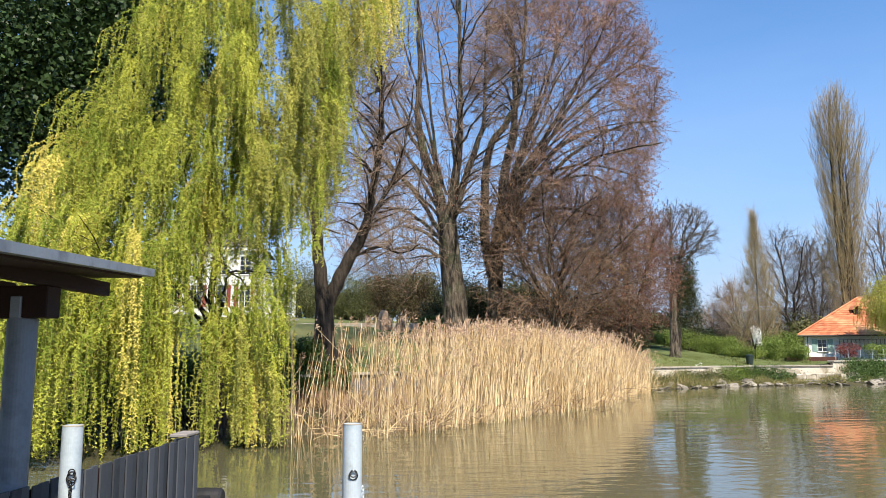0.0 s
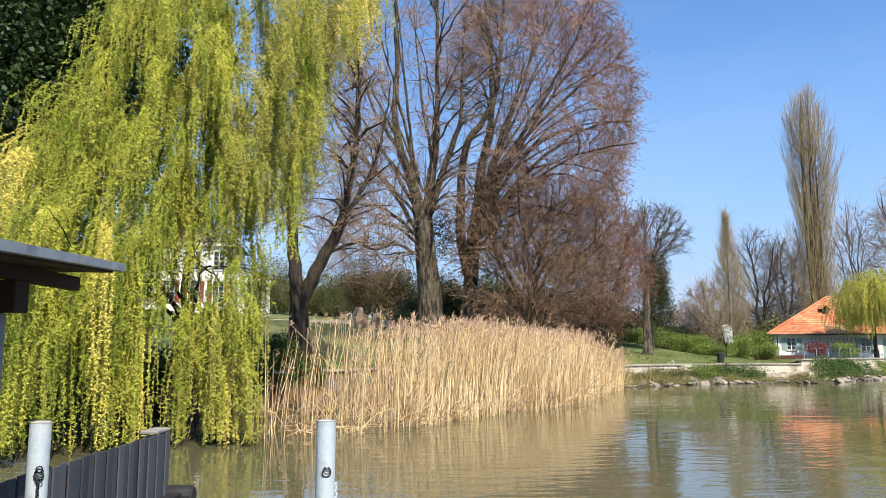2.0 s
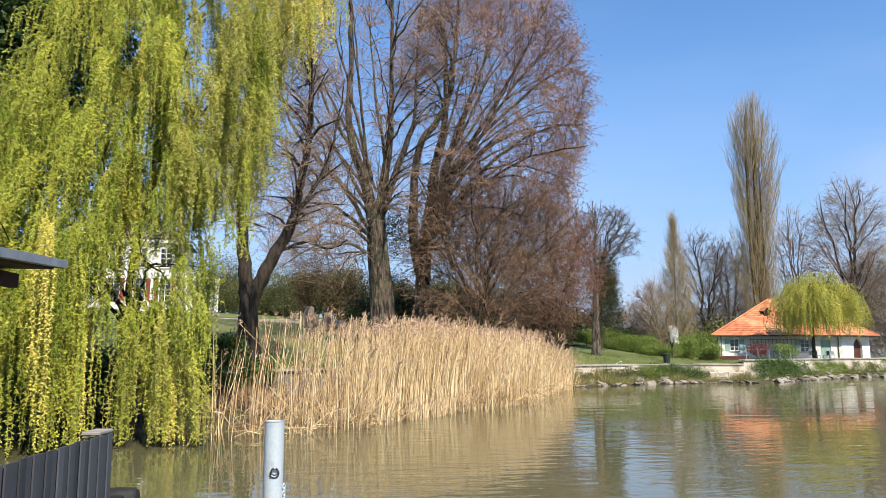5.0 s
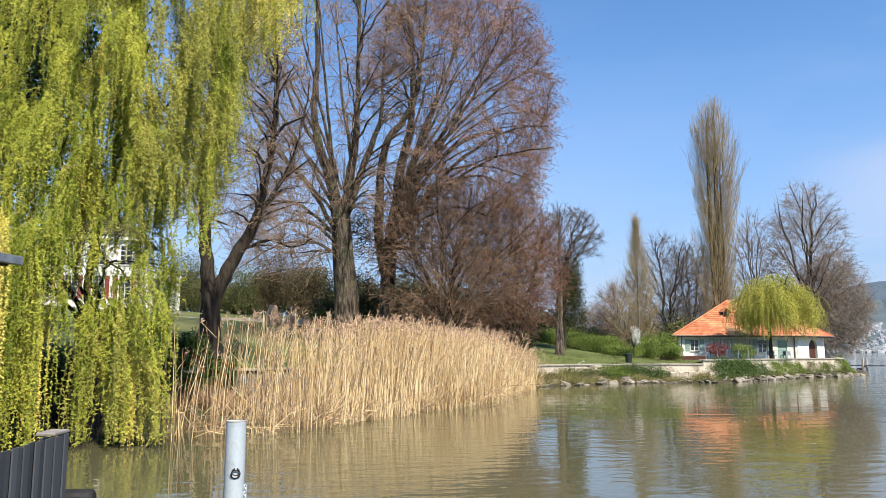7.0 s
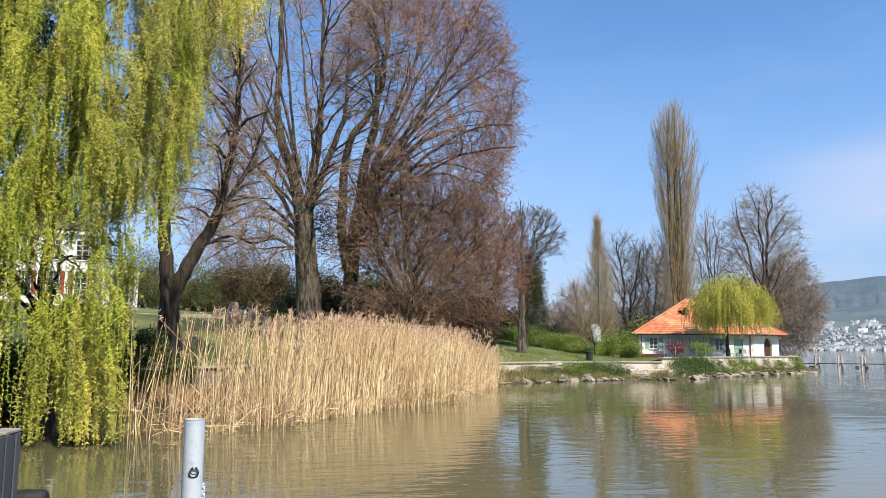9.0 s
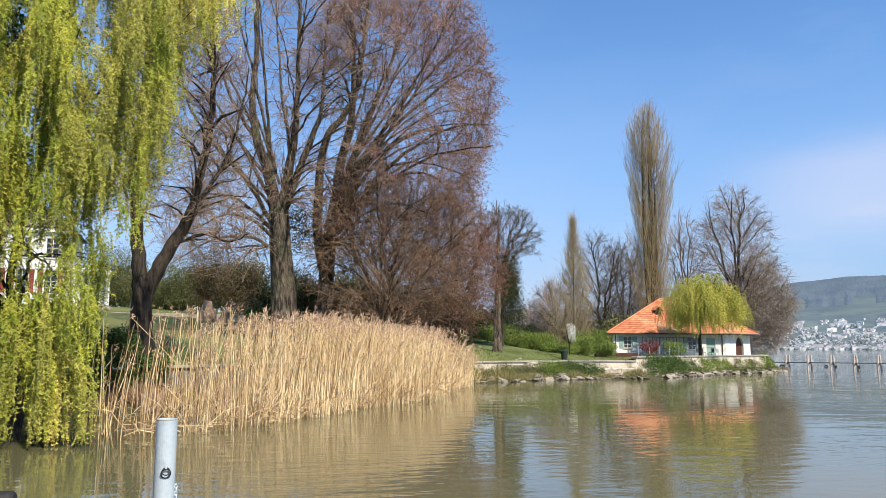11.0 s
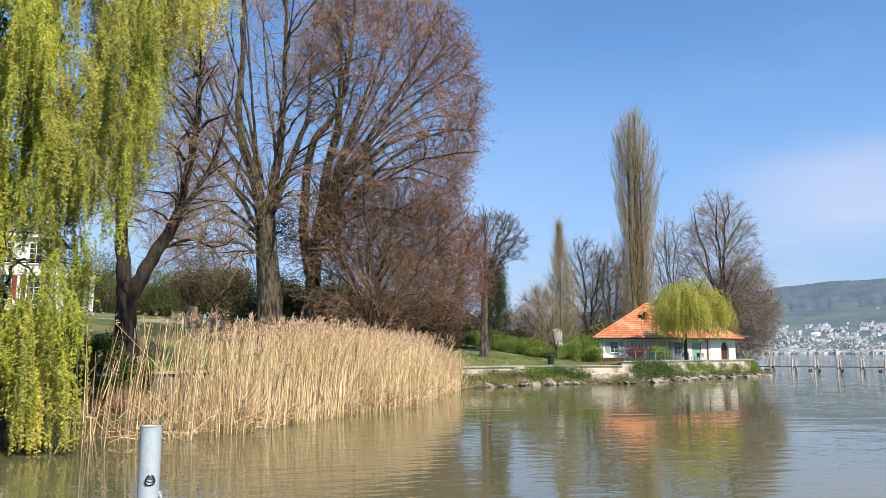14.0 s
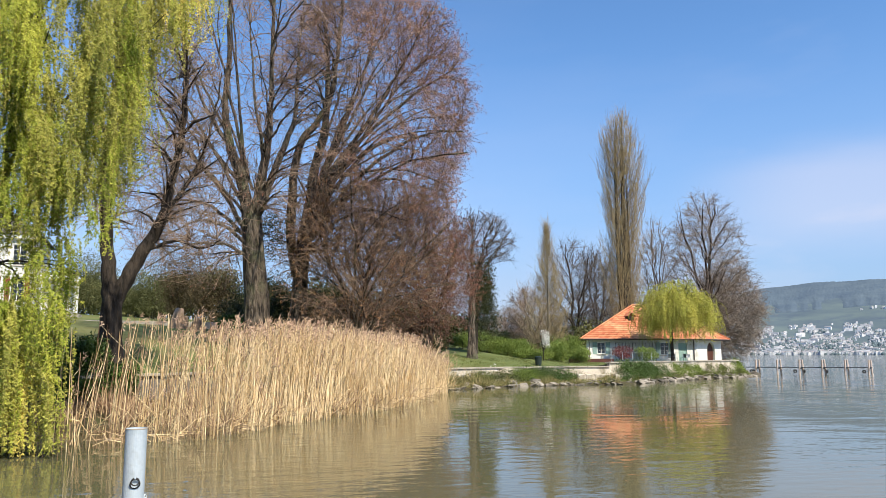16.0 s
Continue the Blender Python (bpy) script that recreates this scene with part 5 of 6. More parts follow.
# ---- buildings ----
def wall_cells(p0, p1, z0, z1, thick, openings):
    """A wall from p0 to p1 (ground plan) with openings (s0, s1, z0, z1) that go right through it."""
    p0, p1 = np.asarray(p0, float), np.asarray(p1, float)
    L = np.linalg.norm(p1 - p0)
    ss = sorted({0.0, L, *[v for o in openings for v in o[:2]]})
    zs = sorted({z0, z1, *[v for o in openings for v in o[2:]]})
    bm = bmesh.new()
    way = (p1 - p0) / L
    back = np.array([-way[1], way[0]]) * thick
    for a, b in zip(ss, ss[1:]):
        for c, d in zip(zs, zs[1:]):
            m, k = (a + b) / 2, (c + d) / 2
            if any(o[0] < m < o[1] and o[2] < k < o[3] for o in openings):
                continue
            q = [p0 + way * a, p0 + way * b, p0 + way * b + back, p0 + way * a + back]
            lo = [bm.verts.new((*p, c)) for p in q]
            hi = [bm.verts.new((*p, d)) for p in q]
            bm.faces.new(lo[::-1]); bm.faces.new(hi)
            for i in range(4):
                bm.faces.new((lo[i], lo[(i + 1) % 4], hi[(i + 1) % 4], hi[i]))
    bmesh.ops.remove_doubles(bm, verts=bm.verts, dist=0.001)
    seen = {}
    for f in list(bm.faces):
        seen.setdefault(frozenset(f.verts), []).append(f)
    for fs in seen.values():
        if len(fs) > 1:
            for f in fs:
                bm.faces.remove(f)
    bmesh.ops.recalc_face_normals(bm, faces=bm.faces)
    return bm


def window(root, p0, way, s0, s1, z0, z1, panes=(2, 3), shutter=None, leaf=0.52):
    """A window set back in its opening: frame, bars, pane, sill and shutters."""
    ang = math.degrees(math.atan2(way[1], way[0]))
    w, h = s1 - s0, z1 - z0
    at = p0 + way * s0
    m = pose(at[0], at[1], z0, 0, 0, ang)
    bm = bmesh.new()
    for x0, x1, a, b in ((0, 0.07, 0, h), (w - 0.07, w, 0, h), (0.07, w - 0.07, 0, 0.07), (0.07, w - 0.07, h - 0.07, h)):
        box(bm, x0, x1, 0.10, 0.17, a, b)
    for i in range(1, panes[0]):
        x = w * i / panes[0]
        box(bm, x - 0.03, x + 0.03, 0.105, 0.165, 0.07, h - 0.07)
    for j in range(1, panes[1]):
        z = h * j / panes[1]
        for i in range(panes[0]):
            a, b = w * i / panes[0], w * (i + 1) / panes[0]
            box(bm, a + 0.07, b - 0.07, 0.112, 0.158, z - 0.018, z + 0.018)
    frame_ob = part("window", bm, M_FRAME_WHITE, root)
    frame_ob.matrix_local = root.matrix_world.inverted() @ m
    part("pane", boxed(0.05, w - 0.05, 0.135, 0.145, 0.05, h - 0.05), M_GLASS, frame_ob)
    part("sill", boxed(-0.08, w + 0.08, -0.1, 0.1, -0.09, -0.004, 0.01), M_COPING, frame_ob)
    if shutter is not None:
        for x in ((-w * leaf - 0.04, -0.04), (w + 0.04, w * (1 + leaf) + 0.04)):
            bm = bmesh.new()
            a, b = x
            box(bm, a, a + 0.07, -0.06, -0.015, 0, h)
            box(bm, b - 0.07, b, -0.06, -0.015, 0, h)
            k = max(6, int(h / 0.11))
            for i in range(k):
                box(bm, a + 0.07, b - 0.07, -0.052, -0.022, h * i / k + 0.012, h * (i + 1) / k - 0.012)
            part("shutter", bm, shutter, frame_ob)
    return frame_ob


def tile_face(e0, e1, r0, r1, courses):
    """A roof slope between an eave and a ridge, laid in overlapping courses."""
    e0, e1, r0, r1 = (np.asarray(p, float) for p in (e0, e1, r0, r1))
    nrm = np.cross(e1 - e0, (r0 + r1) / 2 - e0)
    nrm /= np.linalg.norm(nrm)
    v, f = [], []
    for i in range(courses):
        t0, t1 = i / courses, min(1, (i + 1.15) / courses)
        a, b = e0 + (r0 - e0) * t0, e1 + (r1 - e1) * t0
        c, d = e1 + (r1 - e1) * t1, e0 + (r0 - e0) * t1
        cols = max(1, int(np.linalg.norm(b - a) / 0.45))
        for j in range(cols):
            u0, u1 = j / cols, (j + 1) / cols
            lift = nrm * (0.035 + 0.02 * rng.uniform())
            o = len(v)
            q = [a + (b - a) * u0 + lift, a + (b - a) * u1 + lift, d + (c - d) * u1 + nrm * 0.012, d + (c - d) * u0 + nrm * 0.012]
            v += q + [q[0] - lift * 1.2, q[1] - lift * 1.2]
            f += [[o, o + 1, o + 2, o + 3], [o + 4, o + 5, o + 1, o]]
    return np.array(v), np.array(f)


HOUSE = np.array([(42.0, 88.5), (56.8, 87.1), (63.0, 90.9), (60.5, 99.5), (49.5, 101.0)])
HZ, EAVE = 2.0, 4.82
house = thing("lake_house", "low white plastered house with an orange tiled hip roof", "house", (*HOUSE.mean(0), HZ))
HO = np.array([*HOUSE.mean(0), HZ])


def hpart(name, geo, material, parent=None, label=""):
    """A part of the lake house, given in world places."""
    if isinstance(geo, tuple):
        geo = (geo[0] - HO, geo[1])
    else:
        geo.transform(Matrix.Translation(Vector(-HO)))
    return part(name, geo, material, parent or house, label, flat=True)


openings = [(1.35, 2.45, 2.95, 4.4), (9.85, 11.0, 2.8, 4.4), (12.3, 13.5, 2.05, 4.3)]
hpart("wall", wall_cells(HOUSE[0], HOUSE[1], HZ - 0.4, EAVE, 0.35, openings), M_PLASTER, label="white plastered front wall")
for i in (2, 3, 4):
    hpart("wall", wall_cells(HOUSE[i], HOUSE[(i + 1) % 5], HZ - 0.4, EAVE, 0.35, []), M_PLASTER)
# gable wall with its arched doorway
p0, p1 = HOUSE[1], HOUSE[2]
L = np.linalg.norm(p1 - p0)
way = (p1 - p0) / L
ac, ar, spring = L * 0.56, 1.15, 3.3
outline = [(0, HZ - 0.4), (ac - ar, HZ - 0.4), (ac - ar, spring)] + [(ac - ar * math.cos(math.pi * k / 12), spring + ar * math.sin(math.pi * k / 12)) for k in range(1, 12)] + [(ac + ar, spring), (ac + ar, HZ - 0.4), (L, HZ - 0.4), (L, EAVE), (0, EAVE)]
bm = bmesh.new()
fv = [bm.verts.new((*(p0 + way * s), z)) for s, z in outline]
bkv = np.array([-way[1], way[0]]) * 0.35
bv = [bm.verts.new((*(p0 + way * s + bkv), z)) for s, z in outline]
bm.faces.new(fv); bm.faces.new(bv[::-1])
for i in range(len(fv)):
    j = (i + 1) % len(fv)
    bm.faces.new((fv[j], fv[i], bv[i], bv[j]))
bmesh.ops.recalc_face_normals(bm, faces=bm.faces)
hpart("wall", bm, M_PLASTER, label="sunlit white end wall with an arched doorway")
# Panel in the arch; its near-black brown stands for the shade of a recess.
bm = bmesh.new()
arch = [(ac - ar, HZ - 0.3), (ac + ar, HZ - 0.3), (ac + ar, spring)] + [(ac + ar * math.cos(math.pi * k / 12), spring + ar * math.sin(math.pi * k / 12)) for k in range(1, 12)] + [(ac - ar, spring)]
av = [bm.verts.new((*(p0 + way * s + bkv * 0.75), z)) for s, z in arch]
bw = [bm.verts.new((*(p0 + way * s + bkv * 1.0), z)) for s, z in arch]
bm.faces.new(av); bm.faces.new(bw[::-1])
for i in range(len(av)):
    j = (i + 1) % len(av)
    bm.faces.new((av[j], av[i], bw[i], bw[j]))
bmesh.ops.recalc_face_normals(bm, faces=bm.faces)
hpart("door", bm, M_BROWN_DARKENED, label="arched brown door panel, darkened to look like a deep recess")
fw = (HOUSE[1] - HOUSE[0]) / np.linalg.norm(HOUSE[1] - HOUSE[0])
window(house, HOUSE[0], fw, 1.35, 2.45, 2.95, 4.4, (2, 3), M_SHUTTER_GREEN)
window(house, HOUSE[0], fw, 9.85, 11.0, 2.8, 4.4, (2, 3), M_SHUTTER_GREEN)
d0 = HOUSE[0] + fw * 12.3
dr = part("door", boxed(0.0, 1.2, 0.1, 0.16, 0, 2.25, 0.006), M_SHUTTER_GREEN, house, "pale green garden door")
for k in range(7):
    part("board", boxed(0.12, 1.08, 0.07, 0.098, 0.15 + k * 0.29, 0.40 + k * 0.29, 0.006), M_SHUTTER_GREEN, dr)
dr.matrix_local = house.matrix_world.inverted() @ pose(d0[0], d0[1], 2.05, 0, 0, math.degrees(math.atan2(fw[1], fw[0])))
for sd in (0.25, 14.4):
    q = HOUSE[0] + fw * sd + np.array([fw[1], -fw[0]]) * 0.1
    hpart("downpipe", sticks([(*q, HZ)], [(*q, EAVE)], 0.06, 0.06, 8), M_GUTTER)
# eaves and hip roof
centre = HOUSE.mean(0)
eaves = []
for i in range(5):
    a, b, c = HOUSE[i - 1], HOUSE[i], HOUSE[(i + 1) % 5]
    w0, w1 = (b - a) / np.linalg.norm(b - a), (c - b) / np.linalg.norm(c - b)
    n0, n1 = np.array([w0[1], -w0[0]]), np.array([w1[1], -w1[0]])
    k = (n0 + n1) / (1 + n0 @ n1)
    eaves.append(b + k * (0.95 if i else 0.7))
eaves = np.array(eaves)
R1, R2 = np.array([51.2, 93.4, 9.5]), np.array([56.0, 93.6, 9.4])
E3 = [np.array([*e, EAVE]) for e in eaves]
slopes = [(E3[0], E3[1], R1, R2, 17), (E3[1], E3[2], R2, R2, 15), (E3[2], E3[3], R2, R2, 15), (E3[3], E3[4], R2, R1, 17), (E3[4], E3[0], R1, R1, 15)]
roof = hpart("roof", join(*[tile_face(*s) for s in slopes]), M_TILE, label="orange clay tile hip roof")
bm = bmesh.new()
lo = [bm.verts.new((*e, EAVE - 0.13)) for e in eaves]
hi = [bm.verts.new((*e, EAVE - 0.01)) for e in eaves]
bm.faces.new(lo[::-1])
for i in range(5):
    bm.faces.new((lo[i], lo[(i + 1) % 5], hi[(i + 1) % 5], hi[i]))
hpart("soffit", bm, M_GUTTER, label="dark boarded eaves")
for i in range(4):
    a, b = E3[i], E3[i + 1]
    hpart("gutter", sticks([a + np.array([0, 0, -0.02])], [b + np.array([0, 0, -0.02])], 0.075, 0.075, 8), M_GUTTER)
hips = [(E3[0], R1), (E3[1], R2), (E3[2], R2), (E3[4], R1), (R1, R2)]
hpart("ridge_tiles", sticks([a + np.array([0, 0, 0.03]) for a, _ in hips], [b + np.array([0, 0, 0.05]) for _, b in hips], 0.13, 0.13, 8), M_TILE)
# the small dormer
dp = E3[0] + (E3[1] - E3[0]) * 0.15 + (R1 - E3[0]) * 0.6
bm = bmesh.new()
box(bm, -0.38, 0.38, -0.35, 1.4, -0.4, 0.3)
hpart("dormer", (lambda m: (m.transform(Matrix.Translation(Vector(dp))), m)[1])(bm), M_WOOD_DARK, roof, "small dark dormer")
v = np.array([(-0.6, -0.5, 0.22), (0, -0.5, 0.72), (0.6, -0.5, 0.22), (-0.6, 1.6, 0.22), (0, 1.6, 0.72), (0.6, 1.6, 0.22)], float)
hpart("dormer_roof", (np.concatenate([v, v + [0, 0, 0.08]]) + dp, np.array([[0, 1, 4, 3], [1, 2, 5, 4], [6, 9, 10, 7], [7, 10, 11, 8], [0, 6, 7, 1], [1, 7, 8, 2]])), M_TILE, roof)

# the villa up the lawn
va, vb = polar(-20.6, 84), polar(-13.9, 82)
vz = gz(*polar(-18, 84)[:2]) - 0.2
vw = (vb - va)[:2]
VL = np.linalg.norm(vw)
vw = vw / VL
villa = thing("villa", "white two-storey villa with red shutters and tall sash windows", "house", (va[0], va[1], vz))
VO = np.array([va[0], va[1], vz])
ops = []
cols = 4
for i in range(cols):
    s = VL * (i + 0.5) / cols
    for z0, h in ((1.0, 2.3), (4.4, 2.0)):
        ops.append((s - 0.6, s + 0.6, vz + z0, vz + z0 + h))
bm = wall_cells(va[:2], vb[:2], vz - 1, vz + 7.4, 0.4, ops)
bm.transform(Matrix.Translation(Vector(-VO)))
part("wall", bm, M_PLASTER, villa)
nb = np.array([-vw[1], vw[0]])
for a, b in ((vb[:2], vb[:2] + nb * 11), (vb[:2] + nb * 11, va[:2] + nb * 11), (va[:2] + nb * 11, va[:2])):
    bm = wall_cells(a, b, vz - 1, vz + 7.4, 0.4, [])
    bm.transform(Matrix.Translation(Vector(-VO)))
    part("wall", bm, M_PLASTER, villa)
for o in ops:
    window(villa, va[:2], vw, *o, panes=(2, 4), shutter=M_SHUTTER_RED if o[2] < vz + 3 else None, leaf=0.34)
q = [np.array([*(p), vz + 7.4]) for p in (va[:2] - vw * 0.5 - nb * 0.5, vb[:2] + vw * 0.5 - nb * 0.5, vb[:2] + vw * 0.5 + nb * 11.5, va[:2] - vw * 0.5 + nb * 11.5)]
r1, r2 = [np.array([*(va[:2] + vw * k + nb * 5.5), vz + 11]) for k in (4, VL - 4)]
v, f = join(tile_face(q[0], q[1], r1, r2, 14), tile_face(q[1], q[2], r2, r2, 12), tile_face(q[2], q[3], r2, r1, 14), tile_face(q[3], q[0], r1, r1, 12))
part("roof", (v - VO, f), M_SLATE, villa, "dark hipped roof", flat=True)
part("cornice", boxed(-0.3, VL + 0.3, -0.35, -0.003, 6.9, 7.35, 0.05), M_FRAME_WHITE, villa).matrix_local = pose(0, 0, 0, 0, 0, math.degrees(math.atan2(vw[1], vw[0])))
porch_at = vb[:2] + vw * 0.6
porch = part("porch", boxed(0.0, 3.4, 0, 3.2, 3.2, 3.55, 0.04), M_FRAME_WHITE, villa, "white pillared garden porch")
porch.matrix_local = villa.matrix_world.inverted() @ pose(porch_at[0], porch_at[1], vz, 0, 0, math.degrees(math.atan2(vw[1], vw[0])))
for k in (0.2, 1.7, 3.2):
    part("pillar", lathe([(0.2, -0.6), (0.2, 0.1), (0.15, 0.2), (0.13, 2.95), (0.2, 3.1), (0.2, 3.198)], 14), M_FRAME_WHITE, porch).location = (k, 0.2, 0)
part("floor_slab", boxed(-0.2, 3.6, -0.3, 3.2, -0.8, -0.1), M_COPING, porch)
part("wall_panel", boxed(0.1, 3.3, 1.6, 1.9, -0.1, 3.195), M_PLASTER, porch)

# low pale garden wall at the top of the lawn
a, b = polar(-12, 74), polar(0.5, 76)
d = b - a
gw = thing("garden_wall", "low pale stone wall at the top of the lawn", "wall", (a[0], a[1], gz(a[0], a[1])), kind="structure")
gw.matrix_world = pose(a[0], a[1], gz(a[0], a[1]) - 0.1, 0, 0, math.degrees(math.atan2(d[1], d[0])))
part("wall_body", boxed(0, np.linalg.norm(d), 0, 0.4, -1.5, 0.05, 0.02), M_COPING, gw)

# ---- trees round the lake house ----
def poplar(name, label, base, height, radius, n, twig, bark, stems=3, twig_len=1.3, each=5, low=0.08, trunk_r=0.5,
           profile=((0, 0.4), (0.1, 0.8), (0.5, 1.0), (0.75, 0.9), (1, 0.1))):
    """A narrow tree whose branches all climb steeply beside the stem."""
    root = thing(name, label, "tree", base)
    tubes, leads = [], []
    for k in range(stems):
        a = 2 * math.pi * k / stems + 0.6
        off = radius * (0.0 if stems == 1 else 0.28)
        path = np.array([(off * math.cos(a) * math.sin(min(1, t * 1.6) * 1.4), off * math.sin(a) * math.sin(min(1, t * 1.6) * 1.4), -0.3 + t * height * (0.97 - 0.06 * k)) for t in np.linspace(0, 1, 12)])
        tubes.append(tube(path, np.linspace(trunk_r, 0.03, 12), 8))
        leads.append(path)
    t = rng.uniform(low, 0.97, n)
    prof = radius * np.interp(t, *zip(*profile))
    ang = rng.uniform(0, 2 * np.pi, n)
    rad = prof * rng.uniform(0.3, 1.0, n) ** 0.6
    lump = 1 + 0.3 * np.sin(ang * 2 + t * 17) * np.sin(t * 26 + ang)
    tips = np.stack([np.cos(ang) * rad * lump, np.sin(ang) * rad * lump, t * height], 1)
    rise = rng.uniform(0.07, 0.19, n) * height * np.clip(rad / radius + 0.25, 0.3, 1)
    hb = np.maximum(height * low * 0.5, tips[:, 2] - rise)
    which = rng.integers(0, stems, n)
    st = np.array([[np.interp(h, leads[w][:, 2], leads[w][:, j]) for j in range(3)] for h, w in zip(hb, which)])
    m1 = st + (tips - st) * 0.35 + np.stack([(tips - st)[:, 0] * 0.3, (tips - st)[:, 1] * 0.3, 0 * t], 1)
    m2 = st + (tips - st) * 0.7 + np.stack([(tips - st)[:, 0] * 0.15, (tips - st)[:, 1] * 0.15, 0 * t], 1)
    r0 = 0.010 + 0.005 * rise
    w = tips - m2
    w /= np.linalg.norm(w, axis=1, keepdims=True)
    tw = twiglets(tips, w, each, twig_len, 0.012, 0.7, 0.28)
    fuzz = [sticks(*twiglets(p, w, each // 2, twig_len * 0.6, 0.011, 0.5, 0.6)[:4], 3) for p in (m1, m2)]
    part("trunk", join(*tubes), bark, root, smooth=True)
    part("crown", join(*fuzz, sticks(np.concatenate([st, m1, m2]), np.concatenate([m1, m2, tips]), np.concatenate([r0, r0 * 0.8, r0 * 0.55]), np.concatenate([r0 * 0.8, r0 * 0.55, r0 * 0.3]), 3), sticks(*tw[:4], 3)), twig, root)
    return root


poplar("poplar_tree", "very tall bare Lombardy poplar behind the lake house", spot(28.2, 114), 38.0, 3.15, 1150, M_TWIG_POPLAR, M_BARK_DARK, 5, 1.5, 5, trunk_r=0.55,
       profile=((0, 0.9), (0.12, 1.15), (0.4, 1.0), (0.52, 0.9), (0.62, 1.08), (0.76, 1.24), (0.86, 1.1), (0.93, 0.7), (0.98, 0.3), (1, 0.08)))
poplar("poplar_tree", "slim young poplar with budding tawny twigs", spot(22.6, 100), 18.2, 3.6, 430, M_TWIG_POPLAR, M_BARK_GREY, 1, 1.4, 5, trunk_r=0.2,
       profile=((0, 0.8), (0.25, 1.0), (0.45, 0.8), (0.65, 0.45), (0.85, 0.2), (1, 0.04)))


def round_tree(label, az, dist, top, rx, rz, n, twig, bark, trunk_r, low=None, fork=None, shift=0.0, each=5, twig_len=1.2, thick=0.014, lift=0.15, limbs=6, fine=0.0105):
    b = spot(az, dist)
    c = b + np.array([shift, 0, 0])
    c[2] = top - rz
    low = b[2] + 2.5 if low is None else low
    tips = shell_tips(n, c, (rx, rx * 0.9, rz), 0.42, lambda p: p[:, 2] > low, 0.06)
    return bare_tree("tree", label, b, b + np.array([0, 0, fork or (top - b[2]) * 0.22]), tips, trunk_r, thick, 0.015, bark, twig, each=each, twig_len=twig_len, lift=lift, limbs=limbs, spread=0.5, twiglet_r=fine)


round_tree("bare grey tree behind the hedge", 24.6, 112, 20.0, 6.0, 8.5, 950, M_TWIG_GREY, M_BARK_DARK, 0.4)
round_tree("bare grey tree beside the tall poplar", 26.2, 125, 20.5, 5.0, 8.5, 900, M_TWIG_GREY, M_BARK_DARK, 0.4)
round_tree("broad bare tree with fine drooping twigs at the shore", 34.0, 117, 27.0, 6.2, 12.0, 1500, M_TWIG_TAN, M_BARK_DARK, 0.55, low=4, each=6, twig_len=1.2, fine=0.013, thick=0.0145, limbs=6, lift=0.0)
round_tree("slender bare tree with pale grey twigs", 30.5, 124, 25.0, 3.6, 9.0, 620, M_TWIG_TAN, M_BARK_GREY, 0.28, low=9, each=5, twig_len=1.0, limbs=5)
round_tree("bare tree with pale twigs drooping to the lake", 34.4, 120, 17.5, 5.6, 8.2, 1500, M_TWIG_TAN, M_BARK_GREY, 0.3, shift=2.4, low=1.4, each=7, twig_len=1.5, lift=-0.35, fine=0.014)
round_tree("tawny bare tree beside the young poplar", 21.3, 108, 13.0, 4.0, 6, 750, M_TWIG_BROWN, M_BARK_GREY, 0.25)
round_tree("far bare tree in the park", 19.6, 125, 11.0, 4.5, 4.5, 450, M_TWIG_BROWN, M_BARK_GREY, 0.25)

# small weeping willow on the terrace
b = spot(31.4, 94.8)
g = np.random.default_rng(31)
sw = thing("small_willow", "small weeping willow with a mop of yellow-green leaves on the terrace", "tree", b)
n = 1900
v = g.normal(size=(n, 3))
v /= np.linalg.norm(v, axis=1, keepdims=True)
v[:, 2] = np.abs(v[:, 2])
ragged = 1 + 0.14 * np.sin(v[:, :1] * 9 + 2 * v[:, 1:2]) + 0.1 * np.sin(v[:, :1] * 21 + 5 * v[:, 2:3])
an = v * np.array([4.0, 3.8, 4.0]) * g.uniform(0.35, 1.0, (n, 1)) * ragged + np.array([0.6, 0, 5.8])
ou = np.stack([v[:, 0] * 1.5, v[:, 1] * 1.5, 0.5 * v[:, 2]], 1) + g.normal(size=(n, 3)) * 0.3
ln = np.clip(g.uniform(1.4, 5.2, n), 0.5, np.maximum(0.6, an[:, 2] - 2.2 - 0.8 * np.sin(an[:, 0] * 1.7)))
tubes, thin, _, _ = branch_out(np.array([0.0, 0, 4.4]), (0, 0, 1), an[::7], 0.016, 0.02, 6)
tubes.append(tube([(0.05, 0, -0.3), (0, 0, 2.0), (0.0, 0, 4.4)], [0.24, 0.19, 0.17], 9))
part("trunk", join(*tubes, sticks(*thin, 3)), M_BARK_DARK, sw)
rods, lv = willow_strands(an, ln, ou, g.uniform(0, 6.28, n), 0.062, 0.17, 0.055, 6, 5, 0.013)
crown = part("crown", lv, M_WILLOW_YOUNG, sw)
tagged(part("twig_growth", rods, M_WILLOW_TWIG, crown), kind="stuff")

